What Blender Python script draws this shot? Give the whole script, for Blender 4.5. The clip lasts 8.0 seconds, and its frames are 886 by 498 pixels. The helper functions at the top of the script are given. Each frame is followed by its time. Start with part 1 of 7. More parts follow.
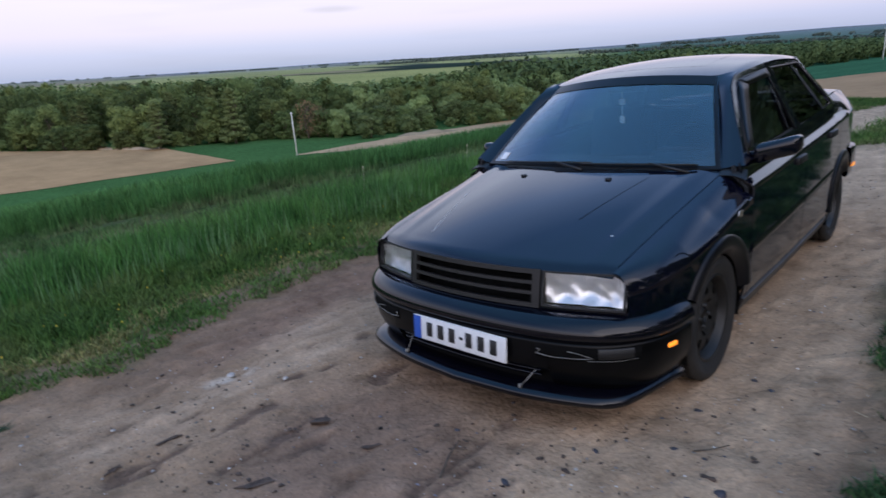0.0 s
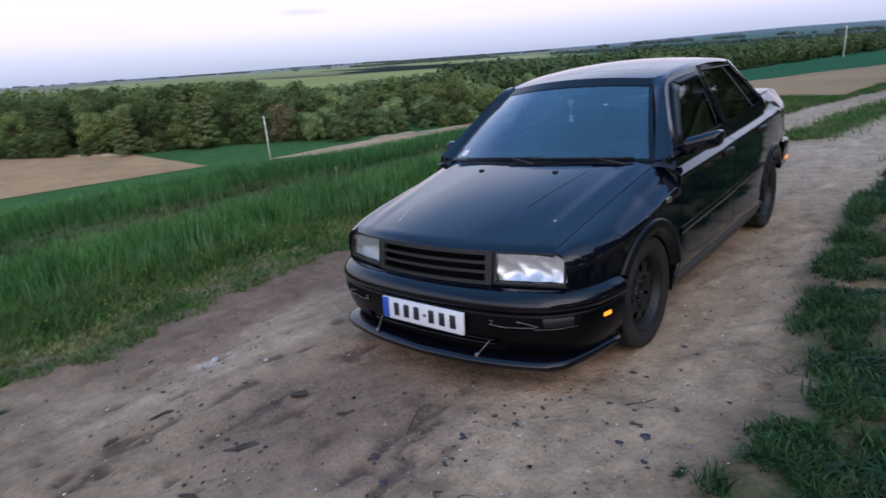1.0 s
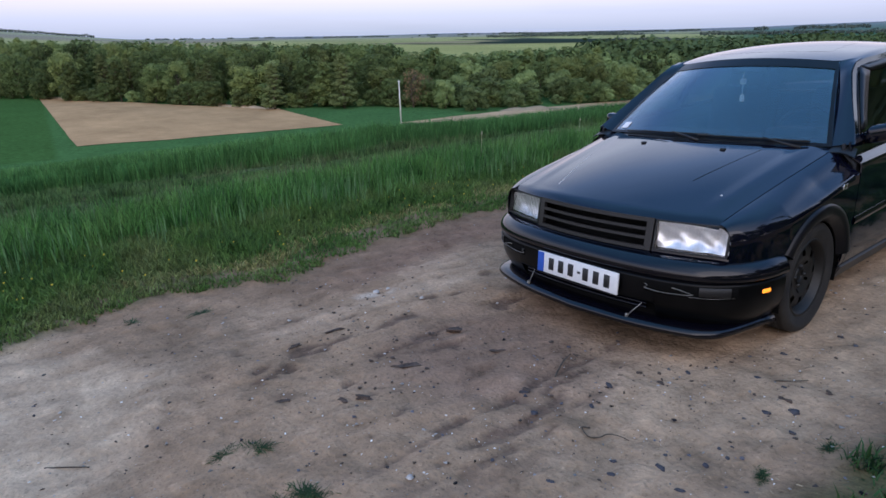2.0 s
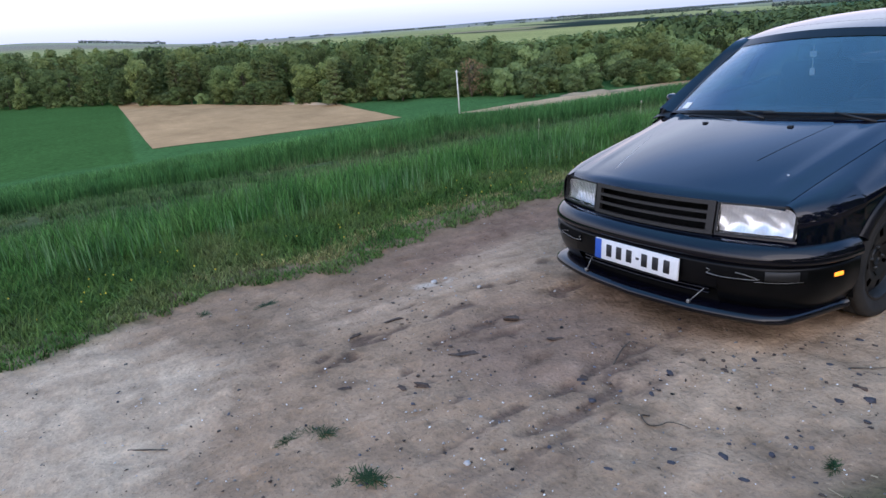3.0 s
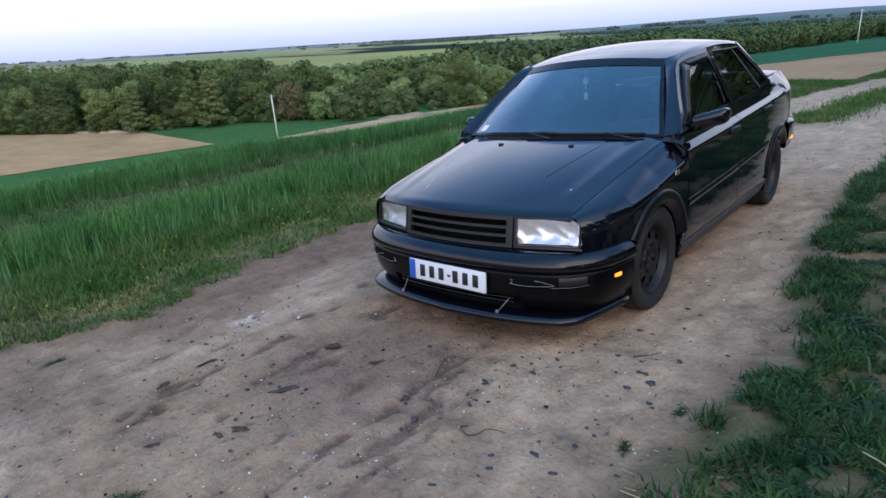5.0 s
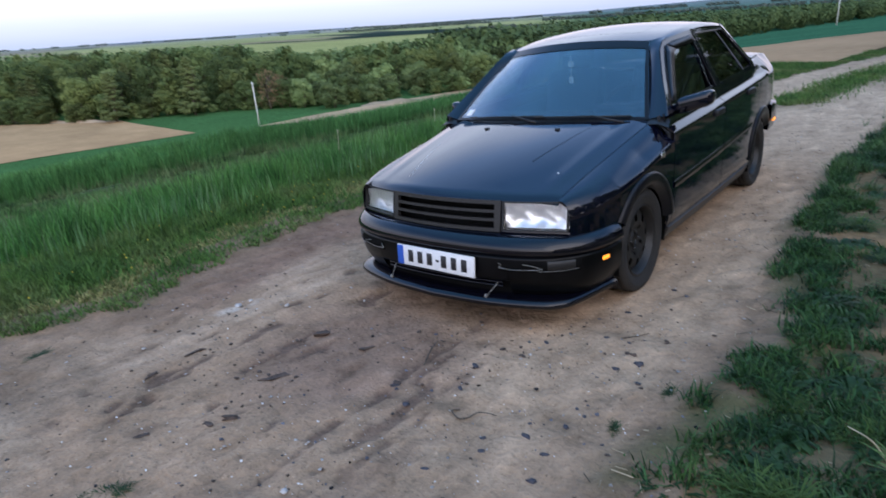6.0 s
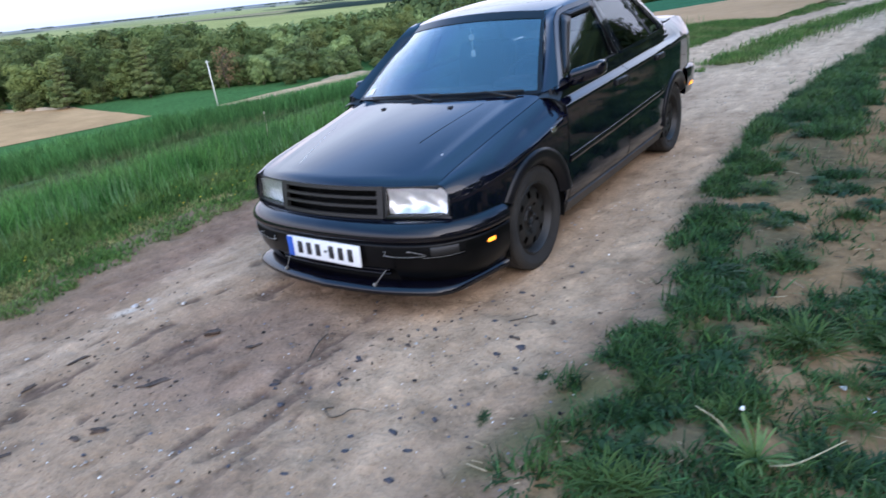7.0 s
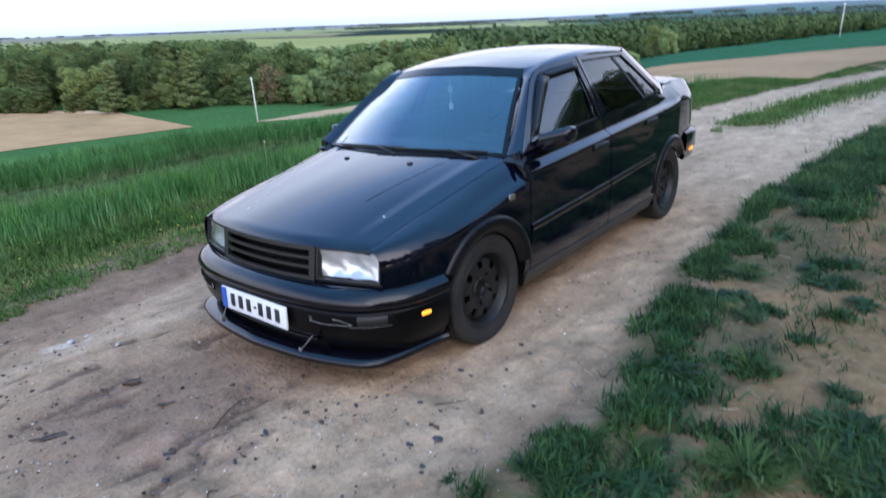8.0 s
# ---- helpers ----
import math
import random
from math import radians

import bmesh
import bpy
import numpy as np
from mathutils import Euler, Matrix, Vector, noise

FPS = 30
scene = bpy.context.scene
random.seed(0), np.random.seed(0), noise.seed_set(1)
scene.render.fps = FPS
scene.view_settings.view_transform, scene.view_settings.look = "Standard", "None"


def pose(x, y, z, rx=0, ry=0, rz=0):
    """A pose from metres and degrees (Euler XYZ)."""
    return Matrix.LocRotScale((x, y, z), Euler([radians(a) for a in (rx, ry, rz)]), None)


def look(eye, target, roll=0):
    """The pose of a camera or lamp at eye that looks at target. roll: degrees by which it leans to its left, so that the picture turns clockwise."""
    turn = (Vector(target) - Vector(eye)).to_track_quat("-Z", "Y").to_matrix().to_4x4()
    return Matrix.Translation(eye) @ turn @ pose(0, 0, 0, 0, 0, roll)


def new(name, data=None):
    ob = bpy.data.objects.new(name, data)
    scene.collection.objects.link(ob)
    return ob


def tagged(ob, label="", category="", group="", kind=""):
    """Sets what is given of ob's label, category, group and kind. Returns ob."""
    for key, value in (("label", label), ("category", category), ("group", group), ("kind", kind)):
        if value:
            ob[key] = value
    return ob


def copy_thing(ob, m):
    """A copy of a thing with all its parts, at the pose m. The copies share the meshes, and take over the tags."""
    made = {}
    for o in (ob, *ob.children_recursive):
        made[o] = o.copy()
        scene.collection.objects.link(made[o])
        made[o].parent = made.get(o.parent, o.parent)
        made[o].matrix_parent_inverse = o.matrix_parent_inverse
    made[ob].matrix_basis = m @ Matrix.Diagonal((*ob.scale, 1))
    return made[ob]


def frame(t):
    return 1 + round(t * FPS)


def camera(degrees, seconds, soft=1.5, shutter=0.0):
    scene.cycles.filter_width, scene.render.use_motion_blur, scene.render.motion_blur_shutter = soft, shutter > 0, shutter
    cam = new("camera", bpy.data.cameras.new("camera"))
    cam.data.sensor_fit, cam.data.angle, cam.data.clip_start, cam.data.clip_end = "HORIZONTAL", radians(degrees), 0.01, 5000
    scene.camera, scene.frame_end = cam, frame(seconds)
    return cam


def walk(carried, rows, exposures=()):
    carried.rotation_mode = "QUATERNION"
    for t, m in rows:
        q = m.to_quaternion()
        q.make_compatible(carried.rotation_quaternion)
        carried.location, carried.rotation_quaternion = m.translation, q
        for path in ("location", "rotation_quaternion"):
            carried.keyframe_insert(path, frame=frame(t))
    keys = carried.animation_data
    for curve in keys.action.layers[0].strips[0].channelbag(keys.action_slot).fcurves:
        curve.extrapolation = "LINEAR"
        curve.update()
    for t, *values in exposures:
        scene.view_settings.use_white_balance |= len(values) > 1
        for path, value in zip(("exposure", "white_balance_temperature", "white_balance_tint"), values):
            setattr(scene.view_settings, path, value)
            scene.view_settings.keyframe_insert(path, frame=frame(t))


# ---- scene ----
cam = camera(71.2, 8.0, shutter=0.3)
# The road leans towards the valley: ROAD turns the road's own frame (x across, y along, z up) upright.
LEAN = 2.7
ROAD = pose(0, 0, 0, 0, -LEAN, 0)
PATH = [
    (0, (1.698, -2.652, 1.435), (0.375, -1.252, 0.897), -5.6),
    (0.2, (1.8, -2.644, 1.42), (0.535, -1.198, 0.862), -4.8),
    (0.5, (1.92, -2.69, 1.429), (0.727, -1.201, 0.83), -6.8),
    (0.8, (1.953, -2.747, 1.432), (0.762, -1.243, 0.867), -7.2),
    (1, (1.966, -2.857, 1.445), (0.699, -1.407, 0.905), -6.2),
    (1.2, (1.938, -2.959, 1.426), (0.629, -1.547, 0.884), -4.2),
    (1.5, (1.937, -3.14, 1.426), (0.488, -1.878, 0.872), -2.7),
    (1.7, (1.949, -3.206, 1.43), (0.463, -1.993, 0.865), -2.4),
    (2.8, (2.009, -3.186, 1.43), (0.414, -2.156, 0.802), -6.0),
    (3, (2.01, -3.188, 1.431), (0.389, -2.188, 0.822), -6.0),
    (3.5, (2.012, -3.179, 1.425), (0.441, -2.11, 0.802), -5.7),
    (4, (2.023, -3.172, 1.431), (0.5, -2.034, 0.811), -6.4),
    (4.3, (2.027, -3.159, 1.426), (0.57, -1.936, 0.807), -5.3),
    (4.5, (2.033, -3.133, 1.427), (0.657, -1.822, 0.806), -4.9),
    (4.7, (2.044, -3.123, 1.438), (0.747, -1.719, 0.85), -5.3),
    (5.8, (2.095, -3.134, 1.442), (0.838, -1.703, 0.833), -5.9),
    (6, (2.049, -3.133, 1.433), (0.817, -1.693, 0.794), -6.0),
    (6.2, (2.043, -3.093, 1.416), (0.908, -1.604, 0.714), -6.4),
    (6.4, (2.127, -3.052, 1.431), (1.028, -1.538, 0.723), -8.3),
    (6.5, (2.132, -2.998, 1.408), (1.035, -1.481, 0.704), -7.9),
    (6.8, (2.249, -2.869, 1.394), (1.079, -1.426, 0.654), -8.6),
    (7, (2.332, -2.787, 1.427), (1.18, -1.327, 0.692), -8.4),
    (7.2, (2.391, -2.734, 1.448), (1.295, -1.186, 0.814), -7.7),
    (7.5, (2.46, -2.604, 1.455), (1.338, -1.094, 0.775), -8.1),
    (7.8, (2.516, -2.383, 1.455), (1.33, -0.94, 0.741), -6.3),
    (8, (2.514, -2.321, 1.489), (1.282, -0.88, 0.849), -4.4),
]
walk(cam, [(t, ROAD @ look(eye, target, roll)) for t, eye, target, roll in PATH],
     exposures=[(0.0, -0.41, 6600, 13), (0.5, -0.20, 6600, 13), (1.0, -0.27, 6600, 13), (1.5, -0.38, 6600, 13), (3.0, 0.08, 6550, 12), (3.5, -0.10, 6550, 12), (4.0, 0.06, 6550, 12), (4.5, -0.02, 6500, 11),
                (6.0, 0.03, 6500, 10), (6.5, 0.28, 6500, 10), (7.0, 0.54, 6500, 10), (7.5, 0.28, 6450, 9), (8.0, 0.46, 6400, 9)])

# ---- light: dusk under a bright thin veil of cloud, the sun low behind the camera ----
SUN_AZ, SUN_EL = 125.0, 30.0
world = bpy.data.worlds.new("world")
scene.world = world
world.use_nodes = True
wn, wl = world.node_tree.nodes, world.node_tree.links
sky = wn.new("ShaderNodeTexSky")
sky.sky_type, sky.sun_disc = "NISHITA", False
sky.sun_elevation, sky.sun_rotation = radians(SUN_EL), radians(SUN_AZ)
sky.air_density, sky.dust_density, sky.ozone_density = 1.0, 0.6, 3.0
wl.new(sky.outputs[0], wn["Background"].inputs[0])
wn["Background"].inputs[1].default_value = 0.05
# the veil: bluish low down, lilac above, white overhead, with faint streaks
where = wn.new("ShaderNodeTexCoord")
parts = wn.new("ShaderNodeSeparateXYZ")
wl.new(where.outputs["Generated"], parts.inputs[0])
veil = wn.new("ShaderNodeValToRGB")
stops = [(0.0, (0.38, 0.48, 0.80)), (0.025, (0.52, 0.58, 0.95)), (0.052, (0.87, 0.76, 1.00)), (0.11, (1.10, 0.94, 1.08)), (0.22, (0.97, 0.99, 1.26)), (0.33, (1.3, 1.44, 1.8)), (0.43, (0.95, 1.14, 1.62)), (0.52, (0.50, 0.80, 1.46)), (0.66, (0.19, 0.47, 1.06)), (0.80, (0.22, 0.62, 1.26)), (1.0, (0.19, 0.56, 1.16))]
while len(veil.color_ramp.elements) < len(stops):
    veil.color_ramp.elements.new(0.5)
for e, (p, c) in zip(veil.color_ramp.elements, stops):
    e.position, e.color = p, (*c, 1)
wl.new(parts.outputs["Z"], veil.inputs[0])
stretch = wn.new("ShaderNodeMapping")
stretch.inputs["Scale"].default_value = (2.0, 2.0, 22.0)
wl.new(where.outputs["Generated"], stretch.inputs[0])
streak = wn.new("ShaderNodeTexNoise")
streak.inputs["Scale"].default_value, streak.inputs["Detail"].default_value = 1.6, 5.0
wl.new(stretch.outputs[0], streak.inputs["Vector"])
cloud = wn.new("ShaderNodeMapRange")
cloud.inputs[1].default_value, cloud.inputs[2].default_value, cloud.inputs[3].default_value, cloud.inputs[4].default_value = 0.55, 0.75, 1.0, 0.92
wl.new(streak.outputs[0], cloud.inputs[0])
# one thin grey streak of cloud low over the valley
flat_sky = wn.new("ShaderNodeMapping")
flat_sky.inputs["Scale"].default_value = (1.0, 1.0, 8.0)
wl.new(where.outputs["Generated"], flat_sky.inputs[0])
gap = wn.new("ShaderNodeVectorMath")
gap.operation = "DISTANCE"
gap.inputs[1].default_value = (-math.sin(radians(51)) * 0.997, math.cos(radians(51)) * 0.997, 8 * math.sin(radians(4.2)))
wl.new(flat_sky.outputs[0], gap.inputs[0])
wisp = wn.new("ShaderNodeMapRange")
wisp.interpolation_type = "SMOOTHSTEP"
wisp.inputs[1].default_value, wisp.inputs[2].default_value, wisp.inputs[3].default_value, wisp.inputs[4].default_value = 0.01, 0.055, 0.80, 1.0
wl.new(gap.outputs["Value"], wisp.inputs[0])
dimmed = wn.new("ShaderNodeMath")
dimmed.operation = "MULTIPLY"
wl.new(cloud.outputs[0], dimmed.inputs[0])
wl.new(wisp.outputs[0], dimmed.inputs[1])
# the afterglow, round the place where the sun goes down
glow = wn.new("ShaderNodeVectorMath")
glow.operation = "DOT_PRODUCT"
glow.inputs[1].default_value = (math.sin(radians(SUN_AZ)), math.cos(radians(SUN_AZ)), 0.38)
wl.new(where.outputs["Generated"], glow.inputs[0])
spread = wn.new("ShaderNodeMapRange")
spread.interpolation_type = "SMOOTHSTEP"
spread.inputs[1].default_value, spread.inputs[2].default_value, spread.inputs[3].default_value, spread.inputs[4].default_value = 0.25, 1.07, 0.0, 1.0
wl.new(glow.outputs["Value"], spread.inputs[0])
warm = wn.new("ShaderNodeMix")
warm.data_type, warm.blend_type = "RGBA", "ADD"
warm.inputs[7].default_value = (0.9, 0.8, 0.7, 1)
wl.new(spread.outputs[0], warm.inputs[0])
wl.new(veil.outputs[0], warm.inputs[6])
shade = wn.new("ShaderNodeBackground")
wl.new(warm.outputs[2], shade.inputs[0])
wl.new(dimmed.outputs[0], shade.inputs[1])
both_skies = wn.new("ShaderNodeAddShader")
wl.new(wn["Background"].outputs[0], both_skies.inputs[0])
wl.new(shade.outputs[0], both_skies.inputs[1])
wl.new(both_skies.outputs[0], wn["World Output"].inputs[0])
sun = new("sun", bpy.data.lights.new("sun", "SUN"))
sun.data.energy, sun.data.angle, sun.data.color = 0.9, radians(60), (1.0, 0.84, 0.70)
sun.matrix_world = look((20 * math.sin(radians(SUN_AZ)), 20 * math.cos(radians(SUN_AZ)), 20 * math.tan(radians(SUN_EL))), (0, 0, 0))

# ---- materials ----
def mat(name, colours, rough=0.8, scale=5.0, bump=0.0, bump_scale=40.0, metal=0.0, fine=0.25, island=0.0, per_object=0.0, tint="", coat=0.0, translucent=0.0, spec=0.5):
    """A procedural surface: colours mixed by large and fine noise, with relief."""
    m = bpy.data.materials.new(name)
    m.use_nodes = True
    n, l = m.node_tree.nodes, m.node_tree.links
    b = n["Principled BSDF"]
    where = n.new("ShaderNodeTexCoord").outputs["Object"]
    big = n.new("ShaderNodeTexNoise")
    big.inputs["Scale"].default_value, big.inputs["Detail"].default_value = scale, 6.0
    l.new(where, big.inputs["Vector"])
    ramp = n.new("ShaderNodeValToRGB")
    ramp.color_ramp.elements[0].position, ramp.color_ramp.elements[1].position = 0.3, 0.7
    while len(ramp.color_ramp.elements) < len(colours):
        ramp.color_ramp.elements.new(0.5)
    for i, c in enumerate(colours):
        ramp.color_ramp.elements[i].position = 0.3 + 0.4 * i / max(1, len(colours) - 1)
        ramp.color_ramp.elements[i].color = (*c, 1)
    l.new(big.outputs[0], ramp.inputs[0])
    out = ramp.outputs[0]
    if tint:
        a = n.new("ShaderNodeVertexColor")
        a.layer_name = tint
        mul = n.new("ShaderNodeMix")
        mul.data_type, mul.blend_type = "RGBA", "MULTIPLY"
        mul.inputs[0].default_value = 1.0
        l.new(out, mul.inputs[6]), l.new(a.outputs[0], mul.inputs[7])
        out = mul.outputs[2]
    small = n.new("ShaderNodeTexNoise")
    small.inputs["Scale"].default_value, small.inputs["Detail"].default_value = bump_scale, 8.0
    l.new(where, small.inputs["Vector"])
    value = small.outputs[0]
    amount = fine
    if island or per_object:
        src = n.new("ShaderNodeNewGeometry").outputs["Random Per Island"] if island else n.new("ShaderNodeObjectInfo").outputs["Random"]
        add = n.new("ShaderNodeMath")
        add.operation = "MULTIPLY_ADD"
        add.inputs[1].default_value = (island or per_object) / max(fine, 0.01)
        l.new(src, add.inputs[0]), l.new(small.outputs[0], add.inputs[2])
        sub = n.new("ShaderNodeMath")
        sub.operation = "SUBTRACT"
        sub.inputs[1].default_value = 0.5 * (island or per_object) / max(fine, 0.01)
        l.new(add.outputs[0], sub.inputs[0])
        value = sub.outputs[0]
    hsv = n.new("ShaderNodeHueSaturation")
    gain = n.new("ShaderNodeMapRange")
    gain.clamp = False
    gain.inputs[3].default_value, gain.inputs[4].default_value = 1 - amount * 1.6, 1 + amount * 1.6
    l.new(value, gain.inputs[0]), l.new(gain.outputs[0], hsv.inputs["Value"])
    l.new(out, hsv.inputs["Color"])
    l.new(hsv.outputs[0], b.inputs["Base Color"])
    b.inputs["Roughness"].default_value, b.inputs["Metallic"].default_value = rough, metal
    b.inputs["Specular IOR Level"].default_value = spec
    b.inputs["Coat Weight"].default_value, b.inputs["Coat Roughness"].default_value = coat, 0.04
    if bump:
        bp = n.new("ShaderNodeBump")
        bp.inputs["Strength"].default_value, bp.inputs["Distance"].default_value = 1.0, bump
        l.new(small.outputs[0], bp.inputs["Height"]), l.new(bp.outputs[0], b.inputs["Normal"])
    if translucent:
        t = n.new("ShaderNodeBsdfTranslucent")
        mix = n.new("ShaderNodeMixShader")
        mix.inputs[0].default_value = translucent
        l.new(hsv.outputs[0], t.inputs[0])
        l.new(b.outputs[0], mix.inputs[1]), l.new(t.outputs[0], mix.inputs[2])
        l.new(mix.outputs[0], n["Material Output"].inputs[0])
    return m


def glass(name, colour, rough=0.0, ior=1.45):
    m = bpy.data.materials.new(name)
    m.use_nodes = True
    b = m.node_tree.nodes["Principled BSDF"]
    b.inputs["Base Color"].default_value = (*colour, 1)
    b.inputs["Transmission Weight"].default_value, b.inputs["Roughness"].default_value, b.inputs["IOR"].default_value = 1.0, rough, ior
    return m


def lit(name, colour, strength):
    m = bpy.data.materials.new(name)
    m.use_nodes = True
    b = m.node_tree.nodes["Principled BSDF"]
    b.inputs["Base Color"].default_value = (*colour, 1)
    b.inputs["Emission Color"].default_value, b.inputs["Emission Strength"].default_value = (*colour, 1), strength
    return m


PAINT = mat("black_paint", [(0.0015, 0.0020, 0.0065), (0.0024, 0.0030, 0.0095)], rough=0.05, scale=3, fine=0.3, bump_scale=9, spec=0.5, coat=0.2)
DUSTY = mat("dusty_paint", [(0.012, 0.012, 0.013), (0.05, 0.045, 0.04)], rough=0.45, scale=4, fine=0.3, bump_scale=60)
PLASTIC = mat("black_plastic", [(0.006, 0.006, 0.007), (0.012, 0.012, 0.013)], rough=0.5, scale=6, fine=0.2, bump=0.0006, bump_scale=300)
BUMPER = mat("bumper_paint", [(0.0015, 0.0017, 0.0042), (0.003, 0.003, 0.0065)], rough=0.11, scale=5, fine=0.2, bump_scale=20, spec=0.5)
SKIRT = mat("skirt_plastic", [(0.0015, 0.0016, 0.002), (0.004, 0.004, 0.0045)], rough=0.28, scale=5, fine=0.2, bump_scale=20, spec=0.18)
SLAT = mat("slat_plastic", [(0.012, 0.0115, 0.012), (0.020, 0.0185, 0.018)], rough=0.4, scale=8, fine=0.2, bump_scale=40)
RUBBER = mat("tyre_rubber", [(0.011, 0.0105, 0.0105), (0.030, 0.0265, 0.023)], rough=0.85, scale=9, fine=0.2, bump=0.001, bump_scale=90)
STEEL = mat("dark_steel", [(0.006, 0.006, 0.0065), (0.015, 0.014, 0.013)], rough=0.5, scale=12, fine=0.3, bump_scale=60)
FRAME = mat("frame_black", [(0.004, 0.004, 0.006), (0.007, 0.007, 0.009)], rough=0.3, scale=6, spec=0.25)
# near-black for hidden undersides and for shade painted inside openings
VOID = mat("shaded_black", [(0.003, 0.003, 0.003), (0.005, 0.005, 0.005)], rough=0.9, spec=0.1)
CABIN = mat("cabin_grey", [(0.010, 0.011, 0.013), (0.02, 0.021, 0.024)], rough=0.8, scale=8)
FABRIC = mat("seat_fabric", [(0.018, 0.02, 0.024), (0.03, 0.033, 0.04)], rough=0.95, scale=20, bump=0.001, bump_scale=300)
CHROME = mat("chrome", [(0.75, 0.76, 0.78), (0.85, 0.86, 0.88)], rough=0.12, metal=1.0, fine=0.1)
METAL = mat("bare_metal", [(0.24, 0.235, 0.22), (0.36, 0.35, 0.34)], rough=0.5, metal=0.5)
WHITE = mat("white_plastic", [(0.72, 0.73, 0.75), (0.8, 0.8, 0.8)], rough=0.5, fine=0.06)
BLUE = mat("plate_blue", [(0.02, 0.09, 0.42), (0.025, 0.1, 0.46)], rough=0.4, fine=0.05)
INK = mat("plate_ink", [(0.012, 0.012, 0.014), (0.02, 0.02, 0.022)], rough=0.5)
SMOKED = mat("smoked_lens", [(0.020, 0.004, 0.004), (0.035, 0.006, 0.006)], rough=0.8, fine=0.1, spec=0.08)
AMBER = lit("amber_lens", (1.0, 0.30, 0.025), 1.7)
FLUTED = glass("fluted_glass", (0.99, 0.99, 1.0), rough=0.10)
TINTED = glass("tinted_glass", (0.42, 0.56, 0.64), ior=1.62)
TINTED.node_tree.nodes["Principled BSDF"].inputs["Coat Weight"].default_value = 1.0
SIDEGLASS = glass("side_glass", (0.40, 0.50, 0.56), ior=1.5)
DARKGLASS = glass("smoked_glass", (0.12, 0.13, 0.15))
LAMP = mat("lamp_reflector", [(0.74, 0.76, 0.78), (0.84, 0.85, 0.86)], rough=0.28, metal=0.75, fine=0.08, scale=30)


# ---- building helpers ----
def link(name, bm, material, parent=None, smooth=True):
    me = bpy.data.meshes.new(name)
    bm.normal_update()
    bm.to_mesh(me)
    bm.free()
    if smooth:
        me.polygons.foreach_set("use_smooth", [True] * len(me.polygons))
    for m in material if isinstance(material, (list, tuple)) else [material]:
        me.materials.append(m)
    ob = new(name, me)
    ob.parent = parent
    return ob


def part(name, bm, material, parent, label="", smooth=True):
    ob = link(name, bm, material, parent, smooth)
    return tagged(ob, label) if label else ob


def solid(ob, thickness=0.006, offset=0.0):
    md = ob.modifiers.new("thickness", "SOLIDIFY")
    md.thickness, md.offset = thickness, offset
    split = ob.modifiers.new("edges", "EDGE_SPLIT")
    split.split_angle = radians(40)
    return ob


def sheet(fn, us, vs):
    """A grid of quads over fn(u, v)."""
    bm = bmesh.new()
    rows = [[bm.verts.new(fn(u, v)) for v in vs] for u in us]
    for a, b in zip(rows, rows[1:]):
        for i in range(len(vs) - 1):
            bm.faces.new((a[i], b[i], b[i + 1], a[i + 1]))
    return bm


def smooth_line(points, steps=6):
    """A smooth run through the given points (Catmull-Rom)."""
    p = [Vector(q) for q in points]
    p = [2 * p[0] - p[1]] + p + [2 * p[-1] - p[-2]]
    out = []
    for a, b, c, d in zip(p, p[1:], p[2:], p[3:]):
        for k in range(steps):
            t = k / steps
            out.append(0.5 * (2 * b + (c - a) * t + (2 * a - 5 * b + 4 * c - d) * t * t + (3 * b - a - 3 * c + d) * t ** 3))
    return out + [p[-2]]


def sweep(spine, profile, closed=False):
    """Carries a profile of (outward, z) along a level spine of (x, y); outward is to the right of the way."""
    pts = [Vector((p[0], p[1])) for p in spine]
    bm = bmesh.new()
    rows = []
    for i, p in enumerate(pts):
        d = (pts[min(i + 1, len(pts) - 1)] - pts[max(i - 1, 0)]).normalized()
        nrm = Vector((d.y, -d.x))
        rows.append([bm.verts.new((p.x + nrm.x * o, p.y + nrm.y * o, z)) for o, z in profile])
    n = len(profile)
    for a, b in zip(rows, rows[1:]):
        for i in range(n if closed else n - 1):
            bm.faces.new((a[i], a[(i + 1) % n], b[(i + 1) % n], b[i]))
    if closed:
        bm.faces.new(rows[0])
        bm.faces.new(rows[-1][::-1])
    return bm


def tube(points, radius, sides=8, taper=1.0):
    """A round bar along points."""
    pts = [Vector(p) for p in points]
    bm = bmesh.new()
    rings = []
    for i, p in enumerate(pts):
        d = (pts[min(i + 1, len(pts) - 1)] - pts[max(i - 1, 0)]).normalized()
        side = d.cross(Vector((0, 0, 1)) if abs(d.z) < 0.9 else Vector((1, 0, 0))).normalized()
        up = side.cross(d)
        r = radius * (1 + (taper - 1) * i / max(1, len(pts) - 1))
        rings.append([bm.verts.new(p + r * (math.cos(a) * side + math.sin(a) * up)) for a in (2 * math.pi * k / sides for k in range(sides))])
    for a, b in zip(rings, rings[1:]):
        for k in range(sides):
            bm.faces.new((a[k], a[(k + 1) % sides], b[(k + 1) % sides], b[k]))
    bm.faces.new(rings[0][::-1])
    bm.faces.new(rings[-1])
    return bm


def lathe(profile, sides=48, axis="x"):
    """Turns a profile of (along, radius) round the x axis."""
    bm = bmesh.new()
    rings = [[bm.verts.new((o, r * math.cos(a), r * math.sin(a))) for a in (2 * math.pi * k / sides for k in range(sides))] for o, r in profile]
    for a, b in zip(rings, rings[1:]):
        for k in range(sides):
            bm.faces.new((a[k], a[(k + 1) % sides], b[(k + 1) % sides], b[k]))
    return bm


